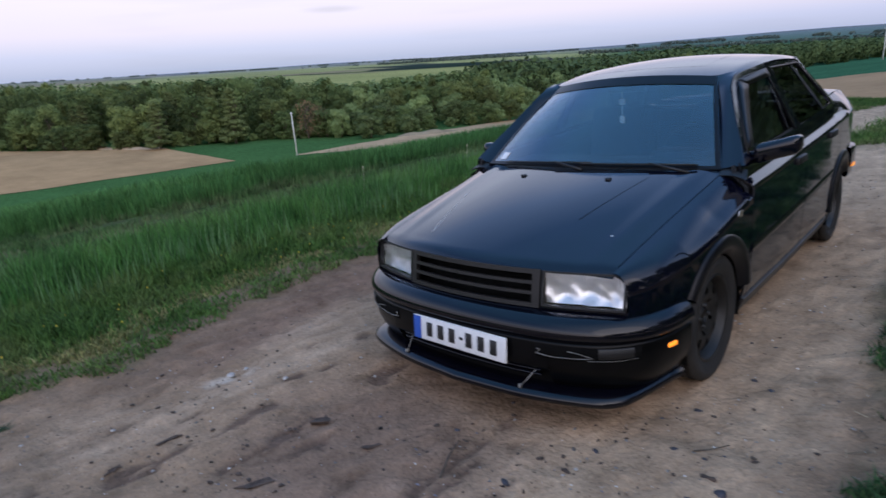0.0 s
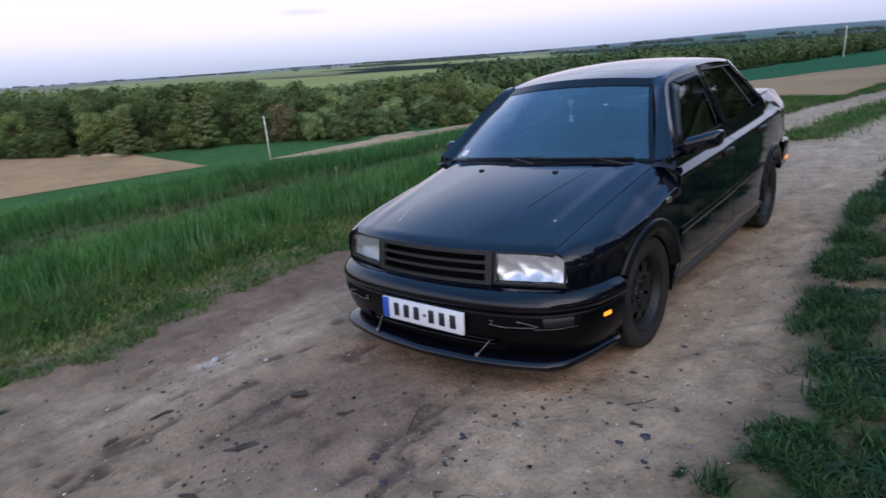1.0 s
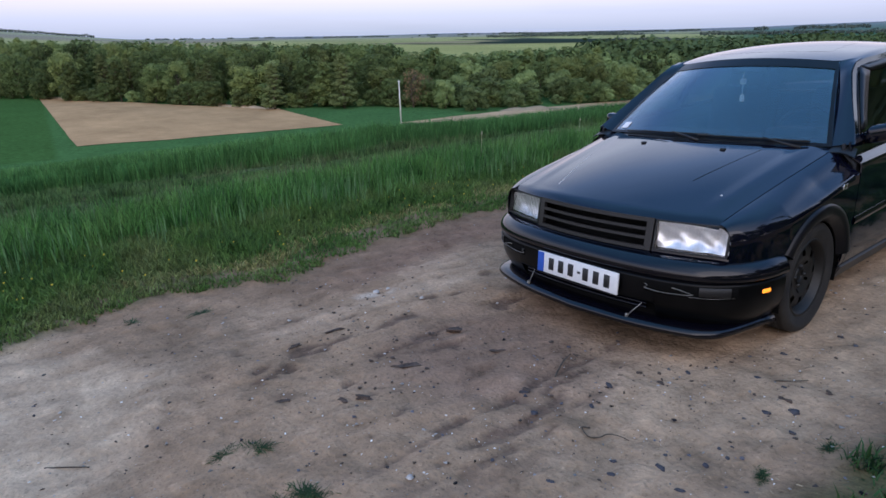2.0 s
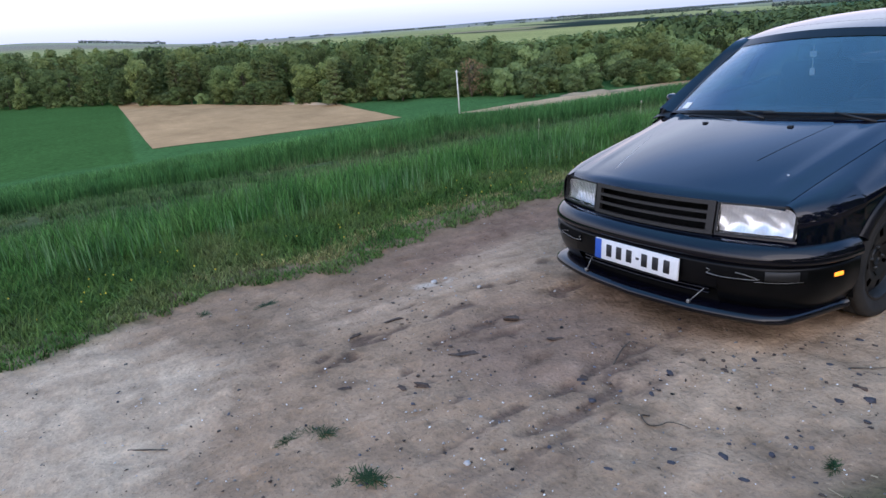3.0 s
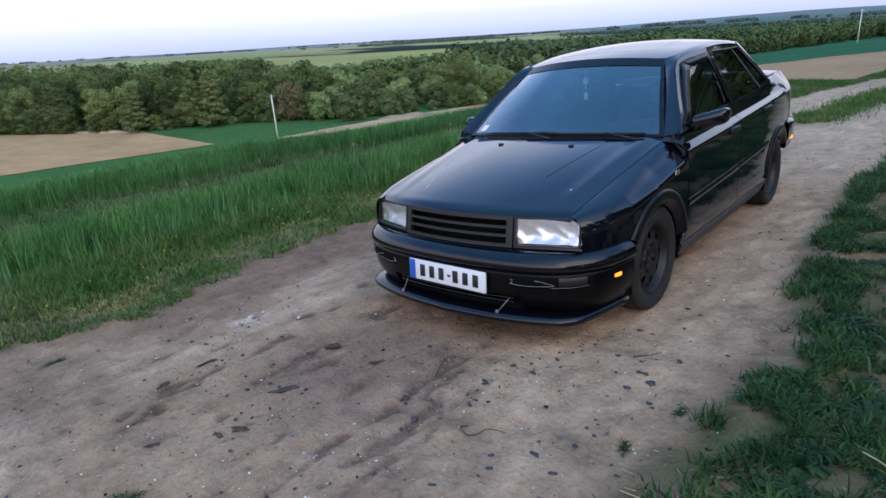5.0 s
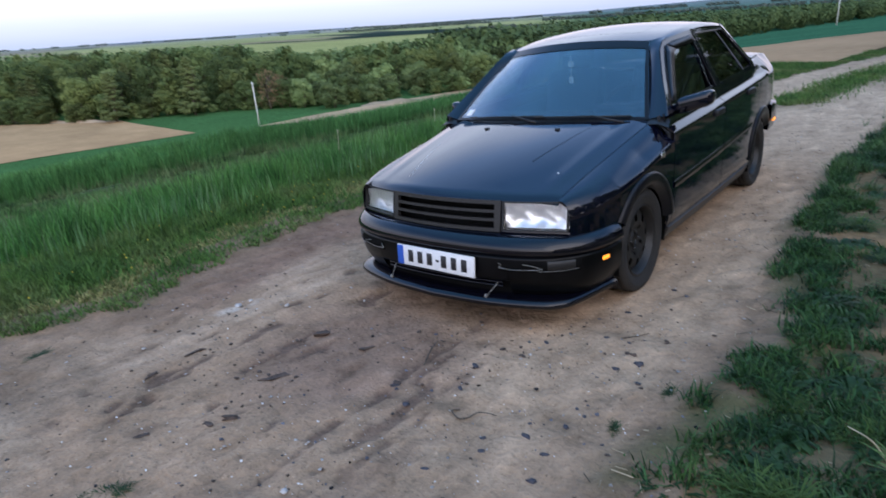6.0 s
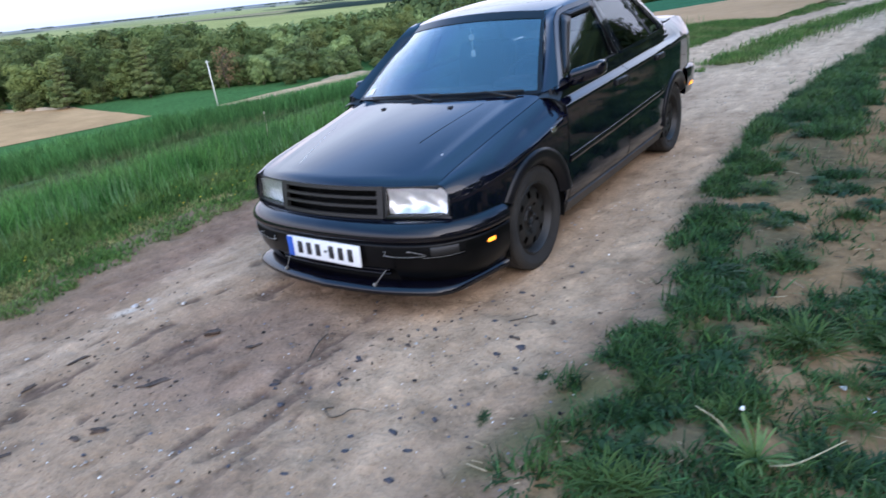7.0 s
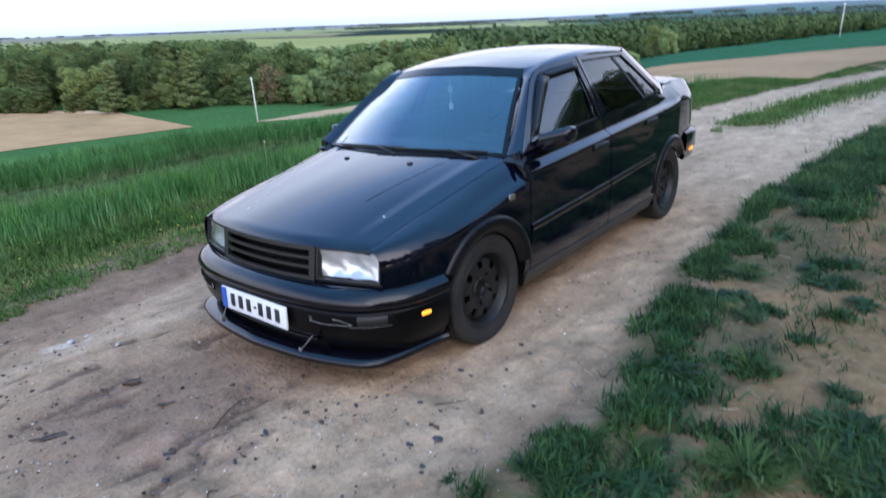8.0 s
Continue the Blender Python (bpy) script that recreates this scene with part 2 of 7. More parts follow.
def block(x0, x1, y0, y1, z0, z1, bevel=0.01, segments=2, bm=None):
    """A box with rounded edges."""
    own = bmesh.new()
    bmesh.ops.create_cube(own, size=1)
    for v in own.verts:
        v.co = Vector(((x0 + x1) / 2 + v.co.x * (x1 - x0), (y0 + y1) / 2 + v.co.y * (y1 - y0), (z0 + z1) / 2 + v.co.z * (z1 - z0)))
    if bevel:
        bmesh.ops.bevel(own, geom=own.edges[:], offset=bevel, segments=segments, affect="EDGES", profile=0.5)
    if bm is None:
        return own
    me = bpy.data.meshes.new("join")
    own.to_mesh(me)
    own.free()
    bm.from_mesh(me)
    bpy.data.meshes.remove(me)
    return bm


def joined(*some):
    """Several bmeshes as one."""
    bm = bmesh.new()
    for s in some:
        me = bpy.data.meshes.new("join")
        s.to_mesh(me)
        s.free()
        bm.from_mesh(me)
        bpy.data.meshes.remove(me)
    return bm


def lump(radius, seed, flat=0.6):
    rng = random.Random(seed)
    bm = bmesh.new()
    bmesh.ops.create_icosphere(bm, subdivisions=2, radius=radius)
    for v in bm.verts:
        k = 1 + 0.45 * noise.noise(v.co / radius * 1.4 + Vector((seed * 3.1, 0, 0))) + 0.2 * noise.noise(v.co / radius * 3 + Vector((0, seed, 0)))
        v.co = Vector((v.co.x * k, v.co.y * k, v.co.z * k * flat))
    return bm


def fast_mesh(name, verts, faces, material, tints=None, smooth=False):
    """A mesh from arrays: verts n x 3, faces m x 3 or m x 4."""
    me = bpy.data.meshes.new(name)
    k = faces.shape[1]
    me.vertices.add(len(verts))
    me.vertices.foreach_set("co", np.ascontiguousarray(verts, np.float32).ravel())
    me.loops.add(faces.size)
    me.loops.foreach_set("vertex_index", np.ascontiguousarray(faces, np.int32).ravel())
    me.polygons.add(len(faces))
    me.polygons.foreach_set("loop_start", np.arange(0, faces.size, k, dtype=np.int32))
    if smooth:
        me.polygons.foreach_set("use_smooth", np.ones(len(faces), bool))
    me.update(calc_edges=True)
    if tints is not None:
        layer = me.color_attributes.new("tint", "FLOAT_COLOR", "POINT")
        layer.data.foreach_set("color", np.c_[tints, np.ones(len(tints))].astype(np.float32).ravel())
    me.materials.append(material)
    return new(name, me)


def hash2(i, j, seed):
    v = np.sin(i * 127.1 + j * 311.7 + seed * 74.7) * 43758.5453
    return v - np.floor(v)


def wave(x, y, size, seed=0, octaves=3):
    """Smooth value noise over the plan, -1 to 1, in features of that size in metres."""
    out, amp, total = 0.0, 1.0, 0.0
    for o in range(octaves):
        u, v = np.asarray(x) / size, np.asarray(y) / size
        i, j = np.floor(u), np.floor(v)
        f, g = u - i, v - j
        f, g = f * f * (3 - 2 * f), g * g * (3 - 2 * g)
        a, b, c, d = hash2(i, j, seed), hash2(i + 1, j, seed), hash2(i, j + 1, seed), hash2(i + 1, j + 1, seed)
        out = out + amp * (a + (b - a) * f + (c - a) * g + (a - b - c + d) * f * g)
        total += amp
        amp, size, seed = amp * 0.5, size * 0.47, seed + 3
    return 2 * out / total - 1


def ease(a, b, v):
    t = np.clip((np.asarray(v, float) - a) / (b - a), 0, 1)
    return t * t * (3 - 2 * t)


# ---- terrain ----
SLOPE = math.tan(radians(LEAN))


def centre(y):
    """The middle of the track, which bends to the right beyond the car."""
    y = np.asarray(y, float)
    near = 0.0145 * np.clip(y - 4, 0, 12) ** 2
    return near + 0.30 * np.clip(y - 16, 0, None)


def fall(u):
    """How far the hillside has dropped, u metres to the valley side of the track."""
    u = np.asarray(u, float)
    f = SLOPE * np.clip(u, -40, 3.5)
    a = np.clip(u - 3.5, 0, 4.5)
    f = f + SLOPE * a + (0.163 - SLOPE) * a * a / 9
    f = f + 0.163 * np.clip(u - 8, 0, 72)
    b = np.clip(u - 80, 0, 30)
    return f + 0.163 * (b - b * b / 60)


def plain_height(x, y):
    """The lie of the land without small relief."""
    c = centre(y)
    r = np.hypot(np.asarray(x) - 2, np.asarray(y) + 3)
    az = np.degrees(np.arctan2(2 - np.asarray(x), np.asarray(y) + 3))
    z = -fall(c - x) + SLOPE * 4 * (1 - np.exp(-c / 4))
    z = z - 0.01 * np.clip(y, 0, 800) * ease(40, 120, c - x)
    z = z + ease(60, 120, c - x) * (ease(300, 2600, r) * (9 + 5 * wave(x, y, 700, 5)) + 46 * ease(900, 2800, r) * ease(74, 90, az))
    # towards the right the land dips less: a bare strip, then a long field up to the wood
    dip = 2.8 + 0.083 * az + 1.0 * ease(31, 19, r) - (1.4 - 0.02 * az) * ease(30, 240, r) ** 0.6
    rise = np.clip(1.6 - r * np.tan(np.radians(np.clip(dip, 0.5, 8))) - z, 0, None)
    z = z + rise * ease(29, 18, az) * ease(-40, -12, az) * ease(2.0, 5.0, c - x) * ease(17, 20, r)
    return z + ease(1800, 3400, r) * 27 * ease(32, 8, az) * ease(60, 120, c - x)


def road_edge(y, side):
    """The worn edge of the track; side -1 is the valley side."""
    y = np.asarray(y, float)
    if side < 0:
        worn = np.interp(y, (-9, -3.5, -3.0, -2.75, -2.3, -1.95, -1.65, -1.3, -0.7, 0.2, 1.0, 5.0, 9.0, 14.0), (-1.9, -1.93, -2.07, -2.04, -2.24, -2.08, -1.87, -1.98, -2.2, -2.27, -2.3, -2.0, -1.45, -1.5))
        return centre(y) + worn - 0.05 * wave(y, 0 * y, 0.35, 11)
    worn = np.interp(y, (-9, -1.6, -1.0, -0.7, -0.3, 0.0, 0.6, 1.6, 2.5, 5.0, 8.0), (1.27, 1.30, 1.38, 1.42, 1.50, 1.46, 1.38, 1.28, 1.27, 1.42, 1.5))
    return centre(y) + worn + 0.04 * wave(y, 0 * y, 0.35, 12)


def on_road(x, y):
    """1 on bare track, 0 off it."""
    return ease(-0.12, 0.12, x - road_edge(y, -1)) * ease(-0.12, 0.12, road_edge(y, 1) - x)


def near_road(x, y):
    """1 on the track and its trodden fringe."""
    return ease(-0.55, -0.35, x - road_edge(y, -1)) * ease(-0.40, -0.20, road_edge(y, 1) - x)


def under_road(x, y):
    """1 where the ground makes room for the track, a hand's width inside its fringe."""
    return ease(-0.35, -0.15, x - road_edge(y, -1)) * ease(-0.22, -0.08, road_edge(y, 1) - x)


def road_height(x, y):
    c = centre(y)
    rut = -0.025 * np.exp(-((x - c + 0.75) / 0.33) ** 2) - 0.025 * np.exp(-((x - c - 0.75) / 0.33) ** 2)
    rut = rut * ease(2.5, 7, y)
    z = plain_height(x, y) + rut + 0.018 * wave(x, y, 0.8, 21) + 0.013 * wave(x, y, 0.25, 22) + 0.010 * wave(x, y, 0.09, 23, 2)
    return z + 0.03 * (1 - on_road(x, y)) - 0.16 * (1 - near_road(x, y))


def height(x, y):
    """The ground's surface off the track."""
    x, y = np.asarray(x, float), np.asarray(y, float)
    near = ease(60, 10, np.hypot(x, y))
    z = plain_height(x, y) + near * (0.03 + 0.03 * wave(x, y, 0.9, 31) + 0.012 * wave(x, y, 0.2, 32)) + (1 - near) * 0.25 * wave(x, y, 14, 33)
    return z - 0.15 * under_road(x, y) * ease(70, 40, np.hypot(x, y))


def at(az, r):
    """A place from its bearing (degrees left of the track's way) and distance."""
    return 2 - r * math.sin(radians(az)), -3.1 + r * math.cos(radians(az))


PLOUGHED = [at(84, 221), at(82.2, 115), at(60.7, 122), at(66, 154)]
STRIP = [at(32, 17), at(18, 17.4), at(11.1, 17.5), at(7.5, 17.5), at(5.2, 20.5), at(2, 26), at(-2, 31), at(-2, 39), at(4.4, 32), at(10.5, 31), at(18, 31), at(32, 31)]
PATHWAY = [at(55.5, 122.2), at(45, 124), at(36, 134), at(26, 165), at(26, 206), at(36, 164), at(45, 142), at(55.5, 123.2)]


def inside(poly, x, y):
    hit = np.zeros(np.shape(x), bool)
    for (ax, ay), (bx, by) in zip(poly, poly[1:] + poly[:1]):
        cross = ((ay > y) != (by > y)) & (x < (bx - ax) * (y - ay) / (by - ay + 1e-9) + ax)
        hit ^= cross
    return hit


def dry_band(x, y):
    """1 where the verge is dry and thin: a patchy band a step away from the track."""
    d = road_edge(y, -1) - x
    return np.exp(-((d - 0.44 + 0.16 * wave(x, y, 0.6, 101)) / 0.25) ** 2) * ease(-0.40, 0.05, wave(x, y, 0.45, 102, 2) + 0.1) * ease(-3.0, -1.6, y) * ease(9, 5, y)


def ground_tint(x, y):
    """The ground's colour by land use, with haze painted over the far land."""
    u = centre(y) - x
    r, az = np.hypot(x - 2, y + 3), np.degrees(np.arctan2(2 - x, y + 3))
    soil, grass, crop = np.array([0.335, 0.208, 0.110]), np.array([0.062, 0.078, 0.028]), np.array([0.045, 0.125, 0.035])
    col = np.zeros((*np.shape(x), 3)) + crop
    col = col + (np.array([0.06, 0.10, 0.022]) - col) * ease(6.5, 5.0, u)[..., None]
    col = col + (np.array([0.12, 0.115, 0.045]) - col) * (ease(4.6, 4.2, u) * ease(-0.3, 0.4, wave(x, y, 1.2, 48)))[..., None]
    gap = np.array([0.085, 0.105, 0.048]) + np.array([0.075, 0.045, 0.025]) * ease(0.1, 0.5, wave(x, y * 0.5, 0.9, 42))[..., None]
    col = col + (gap - col) * (ease(4.4, 5.0, u) * ease(11.2, 10.4, u) * ease(20, 12, y))[..., None]
    col = col + (grass - col) * ease(3.2, 2.8, u)[..., None]
    col = col + (np.array([0.21, 0.165, 0.085]) - col) * (ease(3.3, 2.5, u) * ease(-0.1, 0.4, wave(x, y, 0.5, 49)) * ease(-2.6, -1.6, y) * 0.8)[..., None]
    col = col + (np.array([0.27, 0.215, 0.105]) - col) * (0.85 * dry_band(x, y))[..., None]
    patch = ease(-0.15, 0.25, wave(x, y, 0.55, 41) + 0.15 - 0.7 * ease(-1.5, -1.9, u) * ease(-2.1, -1.7, u) + 0.3 * ease(1.9, 2.6, -u) * ease(-1.3, 0.5, y))
    right = soil * 0.74 + (np.array([0.13, 0.105, 0.06]) - soil * 0.74) * (0.85 * (1 - patch))[..., None]
    col = np.where((u < 0)[..., None], right, col)
    col = col + (np.array([0.05, 0.09, 0.03]) - col) * ease(8, 30, -u)[..., None]
    mead = np.array([0.06, 0.135, 0.045]) * (1 + 0.15 * wave(x, y, 40, 43))[..., None]
    col = col + (mead - col) * ease(82, 88, u)[..., None]
    right_field = np.array([0.04, 0.115, 0.06]) * (1 + 0.10 * wave(x, y, 25, 50))[..., None]
    col = col + (right_field - col) * (ease(30, 27, az) * ease(28, 30, r) * ease(3, 5, u))[..., None]
    yellow = np.array([0.30, 0.305, 0.12]) * (1 + 0.25 * wave(x, y, 260, 44))[..., None]
    col = col + (yellow - col) * (ease(260, 380, r) * ease(24, 32, az))[..., None]
    tan = np.array([0.26, 0.22, 0.13])
    col = col + (tan - col) * (ease(700, 800, r) * ease(0.1, 0.3, wave(x, y, 420, 45)) * ease(24, 32, az))[..., None]
    col = col + (np.array([0.27, 0.235, 0.15]) - col) * (0.8 * ease(39.5, 38, az) * ease(27, 30, az) * ease(480, 560, r) * ease(1150, 1050, r))[..., None]
    col = col + (np.array([0.33, 0.30, 0.24]) - col) * (0.7 * ease(46, 47, az) * ease(60, 57, az) * ease(1850, 1950, r) * ease(2400, 2250, r))[..., None]
    wood = np.array([0.025, 0.04, 0.03])
    col = col + (wood - col) * (ease(72, 66, az) * ease(1000, 1100, r) * ease(0.12, 0.2, wave(x * 0.6, y, 330, 46)))[..., None]
    left = ease(83.5, 84, az) * ease(100, 105, r) * ease(400, 380, r)
    col = col + (np.array([0.050, 0.112, 0.032]) - col) * left[..., None]
    col = col * (1 + 0.12 * wave(x, y, 6, 47))[..., None]
    # aerial haze, mixed into the colour of distant ground
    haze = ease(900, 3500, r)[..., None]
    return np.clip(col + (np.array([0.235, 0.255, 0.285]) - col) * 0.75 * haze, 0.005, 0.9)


GROUND = mat("ground", [(0.8, 0.8, 0.8), (1.2, 1.2, 1.2)], rough=0.95, scale=1.2, bump=0.02, bump_scale=18, fine=0.3, tint="tint", spec=0.0)
FIELD = mat("tilled_soil", [(0.9, 0.9, 0.9), (1.08, 1.08, 1.08)], rough=0.95, scale=0.3, bump=0.05, bump_scale=3, fine=0.12, tint="tint", spec=0.0)
DIRT = mat("dirt", [(0.86, 0.85, 0.84), (1.0, 1.0, 1.0), (1.12, 1.12, 1.12)], rough=0.95, scale=5.0, bump=0.012, bump_scale=42, fine=0.17, tint="tint", spec=0.05)


def crumble(m):
    """Adds crumbs, chips and streaks to bare soil."""
    n, l = m.node_tree.nodes, m.node_tree.links
    b = n["Principled BSDF"]
    before = b.inputs["Base Color"].links[0].from_socket
    where = n.new("ShaderNodeTexCoord").outputs["Object"]
    out = before
    for scale, low, high, gain, stretch in ((26.0, 0.58, 0.72, 0.70, 0.8), (70.0, 0.58, 0.70, 0.66, 1.0), (9.0, 0.54, 0.72, 0.83, 0.4), (48.0, 0.62, 0.72, 1.35, 1.0)):
        turn = n.new("ShaderNodeMapping")
        turn.inputs["Scale"].default_value = (1.0, stretch, 1.0)
        turn.inputs["Location"].default_value = (scale, scale * 0.3, 0)
        turn.inputs["Rotation"].default_value = (0, 0, radians(-4))
        l.new(where, turn.inputs[0])
        tex = n.new("ShaderNodeTexNoise")
        tex.inputs["Scale"].default_value, tex.inputs["Detail"].default_value, tex.inputs["Roughness"].default_value = scale, 4.0, 0.6
        l.new(turn.outputs[0], tex.inputs["Vector"])
        rng_node = n.new("ShaderNodeMapRange")
        rng_node.inputs[1].default_value, rng_node.inputs[2].default_value = low, high
        rng_node.inputs[3].default_value, rng_node.inputs[4].default_value = 1.0, gain
        l.new(tex.outputs[0], rng_node.inputs[0])
        mul = n.new("ShaderNodeVectorMath")
        mul.operation = "SCALE"
        l.new(out, mul.inputs[0])
        l.new(rng_node.outputs[0], mul.inputs["Scale"])
        out = mul.outputs[0]
    l.new(out, b.inputs["Base Color"])


crumble(DIRT)
crumble(GROUND)


def build_ground():
    """One sheet from under the camera to the horizon, finer where it lies near."""
    rings = 0.02 * 1.0165 ** np.r_[0, 60, 110, 140, np.arange(160, 760)]
    rings = rings[rings < 4200]
    az = np.radians(np.r_[np.arange(-60, 118, 0.5), np.arange(118, 300, 4.0)])
    R, A = np.meshgrid(rings, az, indexing="ij")
    X, Y = 2 - R * np.sin(A), -3 + R * np.cos(A)
    V = np.stack([X, Y, height(X, Y)], -1).reshape(-1, 3)
    n, m = R.shape
    i, j = np.meshgrid(np.arange(n - 1), np.arange(m), indexing="ij")
    k = (j + 1) % m
    F = np.stack([i * m + j, (i + 1) * m + j, (i + 1) * m + k, i * m + k], -1).reshape(-1, 4)
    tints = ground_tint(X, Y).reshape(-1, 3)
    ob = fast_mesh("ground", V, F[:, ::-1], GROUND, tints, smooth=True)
    return tagged(ob, "grassy and cropped hillside falling to a wooded valley", "ground", kind="structure")


def build_road():
    xs = np.r_[np.arange(-3.2, 2.6, 0.023)]
    ys = np.r_[np.arange(-9, -4.4, 0.06), np.arange(-4.4, 0.8, 0.022), np.arange(0.8, 4, 0.04), np.arange(4, 12, 0.07), np.arange(12, 45, 0.2), np.arange(45, 90, 1.0)]
    Y, S = np.meshgrid(ys, xs, indexing="ij")
    X = S + centre(Y)
    Z = road_height(X, Y)
    median = ease(0.34, 0.18, np.abs(S - 0.02 + 0.1 * wave(Y, Y, 1.1, 51))) * ease(6.2, 8.8, Y)
    Z = Z + 0.035 * median
    # the driven soil is drawn out along the track
    drawn = wave(X, Y * 0.22, 0.16, 64, 3)
    fine_drawn = wave(X, Y * 0.30, 0.05, 65, 2)
    broad = wave(X, Y * 0.45, 0.55, 66, 2)
    bare = on_road(X, Y)
    muddy = np.exp(-(((S + 0.30) / 0.75) ** 2 + ((Y + 1.45) / 0.85) ** 2)) + 0.55 * np.exp(-(((S + 0.95) / 0.30) ** 2)) * ease(-2.9, -2.1, Y) * ease(0.0, -0.9, Y)
    lip = ease(0.26, 0.44, wave(X, Y * 0.30, 0.085, 71, 2) + 0.40 * wave(X + 0.2 * Y, Y * 0.6, 0.04, 72, 2) + 0.15 * drawn) * ease(0.10, 0.5, muddy + 0.30 * broad) * bare
    Z = Z - 0.012 * lip + 0.008 * fine_drawn * bare + 0.004 * wave(X, Y, 0.03, 67, 2)
    col = np.zeros((*X.shape, 3)) + np.array([0.325, 0.232, 0.157])

    def over(colour, share):
        return col + (np.array(colour) - col) * np.clip(share, 0, 1)[..., None]
    # pale dust: in the wheel track beside the car, beyond it, and where the track widens
    track = ease(0.30, 0.62, S + 0.10 * broad) * ease(1.40, 1.10, S + 0.10 * broad)
    col = over((0.49, 0.365, 0.250), track * (0.72 + 0.3 * drawn) * (0.3 + 0.7 * ease(-1.6, -0.4, Y)))
    col = over((0.50, 0.385, 0.275), ease(3.0, 7.0, Y) * (0.75 + 0.3 * broad))
    left_track = ease(-1.75, -1.45, S + 0.10 * broad) * ease(-0.75, -1.05, S + 0.15 * broad) * ease(0.6, -0.8, Y)
    col = over((0.45, 0.345, 0.25), left_track * (0.35 + 0.6 * drawn + 0.2 * broad))
    brink = np.interp(X, (-2.4, -1.8, -1.2, -0.95, -0.6, -0.2, 0.4, 1.2), (-3.0, -2.92, -2.68, -2.62, -2.85, -3.1, -3.5, -4.2))
    dusty = ease(-0.30, 0.28, brink - Y + 0.16 * broad + 0.14 * drawn + 0.08 * fine_drawn)
    col = over((0.53, 0.425, 0.31), 0.72 * dusty * (0.85 + 0.2 * wave(X, Y, 0.3, 69)))
    # brown damp soil before the car, ruddy along the grass, grey where the verge is trodden
    damp = ease(0.10, 0.75, 0.9 * np.exp(-(((S + 0.15) / 0.55) ** 2 + ((Y + 1.30) / 0.55) ** 2)) + 0.30 * broad + 0.20 * drawn)
    col = over((0.205, 0.140, 0.105), 0.75 * damp * (1 - dusty))
    ruddy = ease(-1.30, -1.70, S + 0.15 * broad) * ease(-2.0, -1.1, Y) * ease(4.0, 1.5, Y)
    col = over((0.185, 0.118, 0.088), 0.75 * ruddy)
    verge = ease(0.55, 0.05, X - road_edge(Y, -1) + 0.18 * broad) * ease(-3.2, -2.6, Y) * ease(4, 1, Y)
    col = over((0.215, 0.152, 0.105), 0.7 * verge)
    grey = np.exp(-(((S + 1.35) / 0.36) ** 2 + ((Y + 2.40) / 0.34) ** 2) ** 2)
    col = over((0.190, 0.140, 0.098), 0.85 * grey * (0.85 + 0.3 * wave(X, Y, 0.12, 70)))
    col = over((0.120, 0.084, 0.066), 0.80 * lip)
    col = col * (1 + 0.16 * drawn * (1 - 0.6 * dusty) + 0.10 * fine_drawn)[..., None]
    col = col * (1 - 0.20 * ease(0.40, 0.62, wave(X, Y, 0.10, 54, 2)))[..., None]
    col = col * (1 + 0.16 * ease(0.45, 0.65, wave(X, Y, 0.13, 56, 2)))[..., None]
    crumb = wave(X, Y, 0.06, 73, 2)
    col = col * (1 + 0.13 * crumb + 0.10 * wave(X, Y * 0.6, 0.2, 74, 2))[..., None]
    Z = Z + 0.004 * crumb * bare
    col = over((0.66, 0.60, 0.52), 0.8 * np.exp(-((S + 1.25 - 0.25 * (Y + 1.27)) / 0.035) ** 2 - ((Y + 1.27) / 0.13) ** 2) * ease(-0.2, 0.3, wave(X, Y, 0.05, 75, 2)))
    fringe = 1 - on_road(X + 0.08 * wave(X, Y, 0.25, 58), Y)
    col = over((0.20, 0.145, 0.095), 0.6 * fringe)
    trodden = np.exp(-((S - 1.40 + 0.15 * wave(X, Y, 0.3, 67)) / 0.30) ** 2) * ease(0.4, -0.8, Y)
    col = over((0.175, 0.122, 0.084), 0.75 * trodden * (0.75 + 0.5 * wave(X, Y, 0.11, 68)))
    grassy = np.maximum(median, 0.8 * fringe * ease(-0.3, 0.1, wave(X, Y, 0.3, 59)))
    col = over((0.06, 0.085, 0.03), 0.8 * grassy)
    col = np.clip(col * np.array([1.06, 0.985, 0.935]), 0.02, 0.8)
    n, m = X.shape
    i, j = np.meshgrid(np.arange(n - 1), np.arange(m - 1), indexing="ij")
    F = np.stack([i * m + j, i * m + j + 1, (i + 1) * m + j + 1, (i + 1) * m + j], -1).reshape(-1, 4)
    ob = fast_mesh("dirt_road", np.stack([X, Y, Z], -1).reshape(-1, 3), F, DIRT, col.reshape(-1, 3), smooth=True)
    return tagged(ob, "dry rutted dirt track with gravel and damp patches", "dirt road", kind="structure")


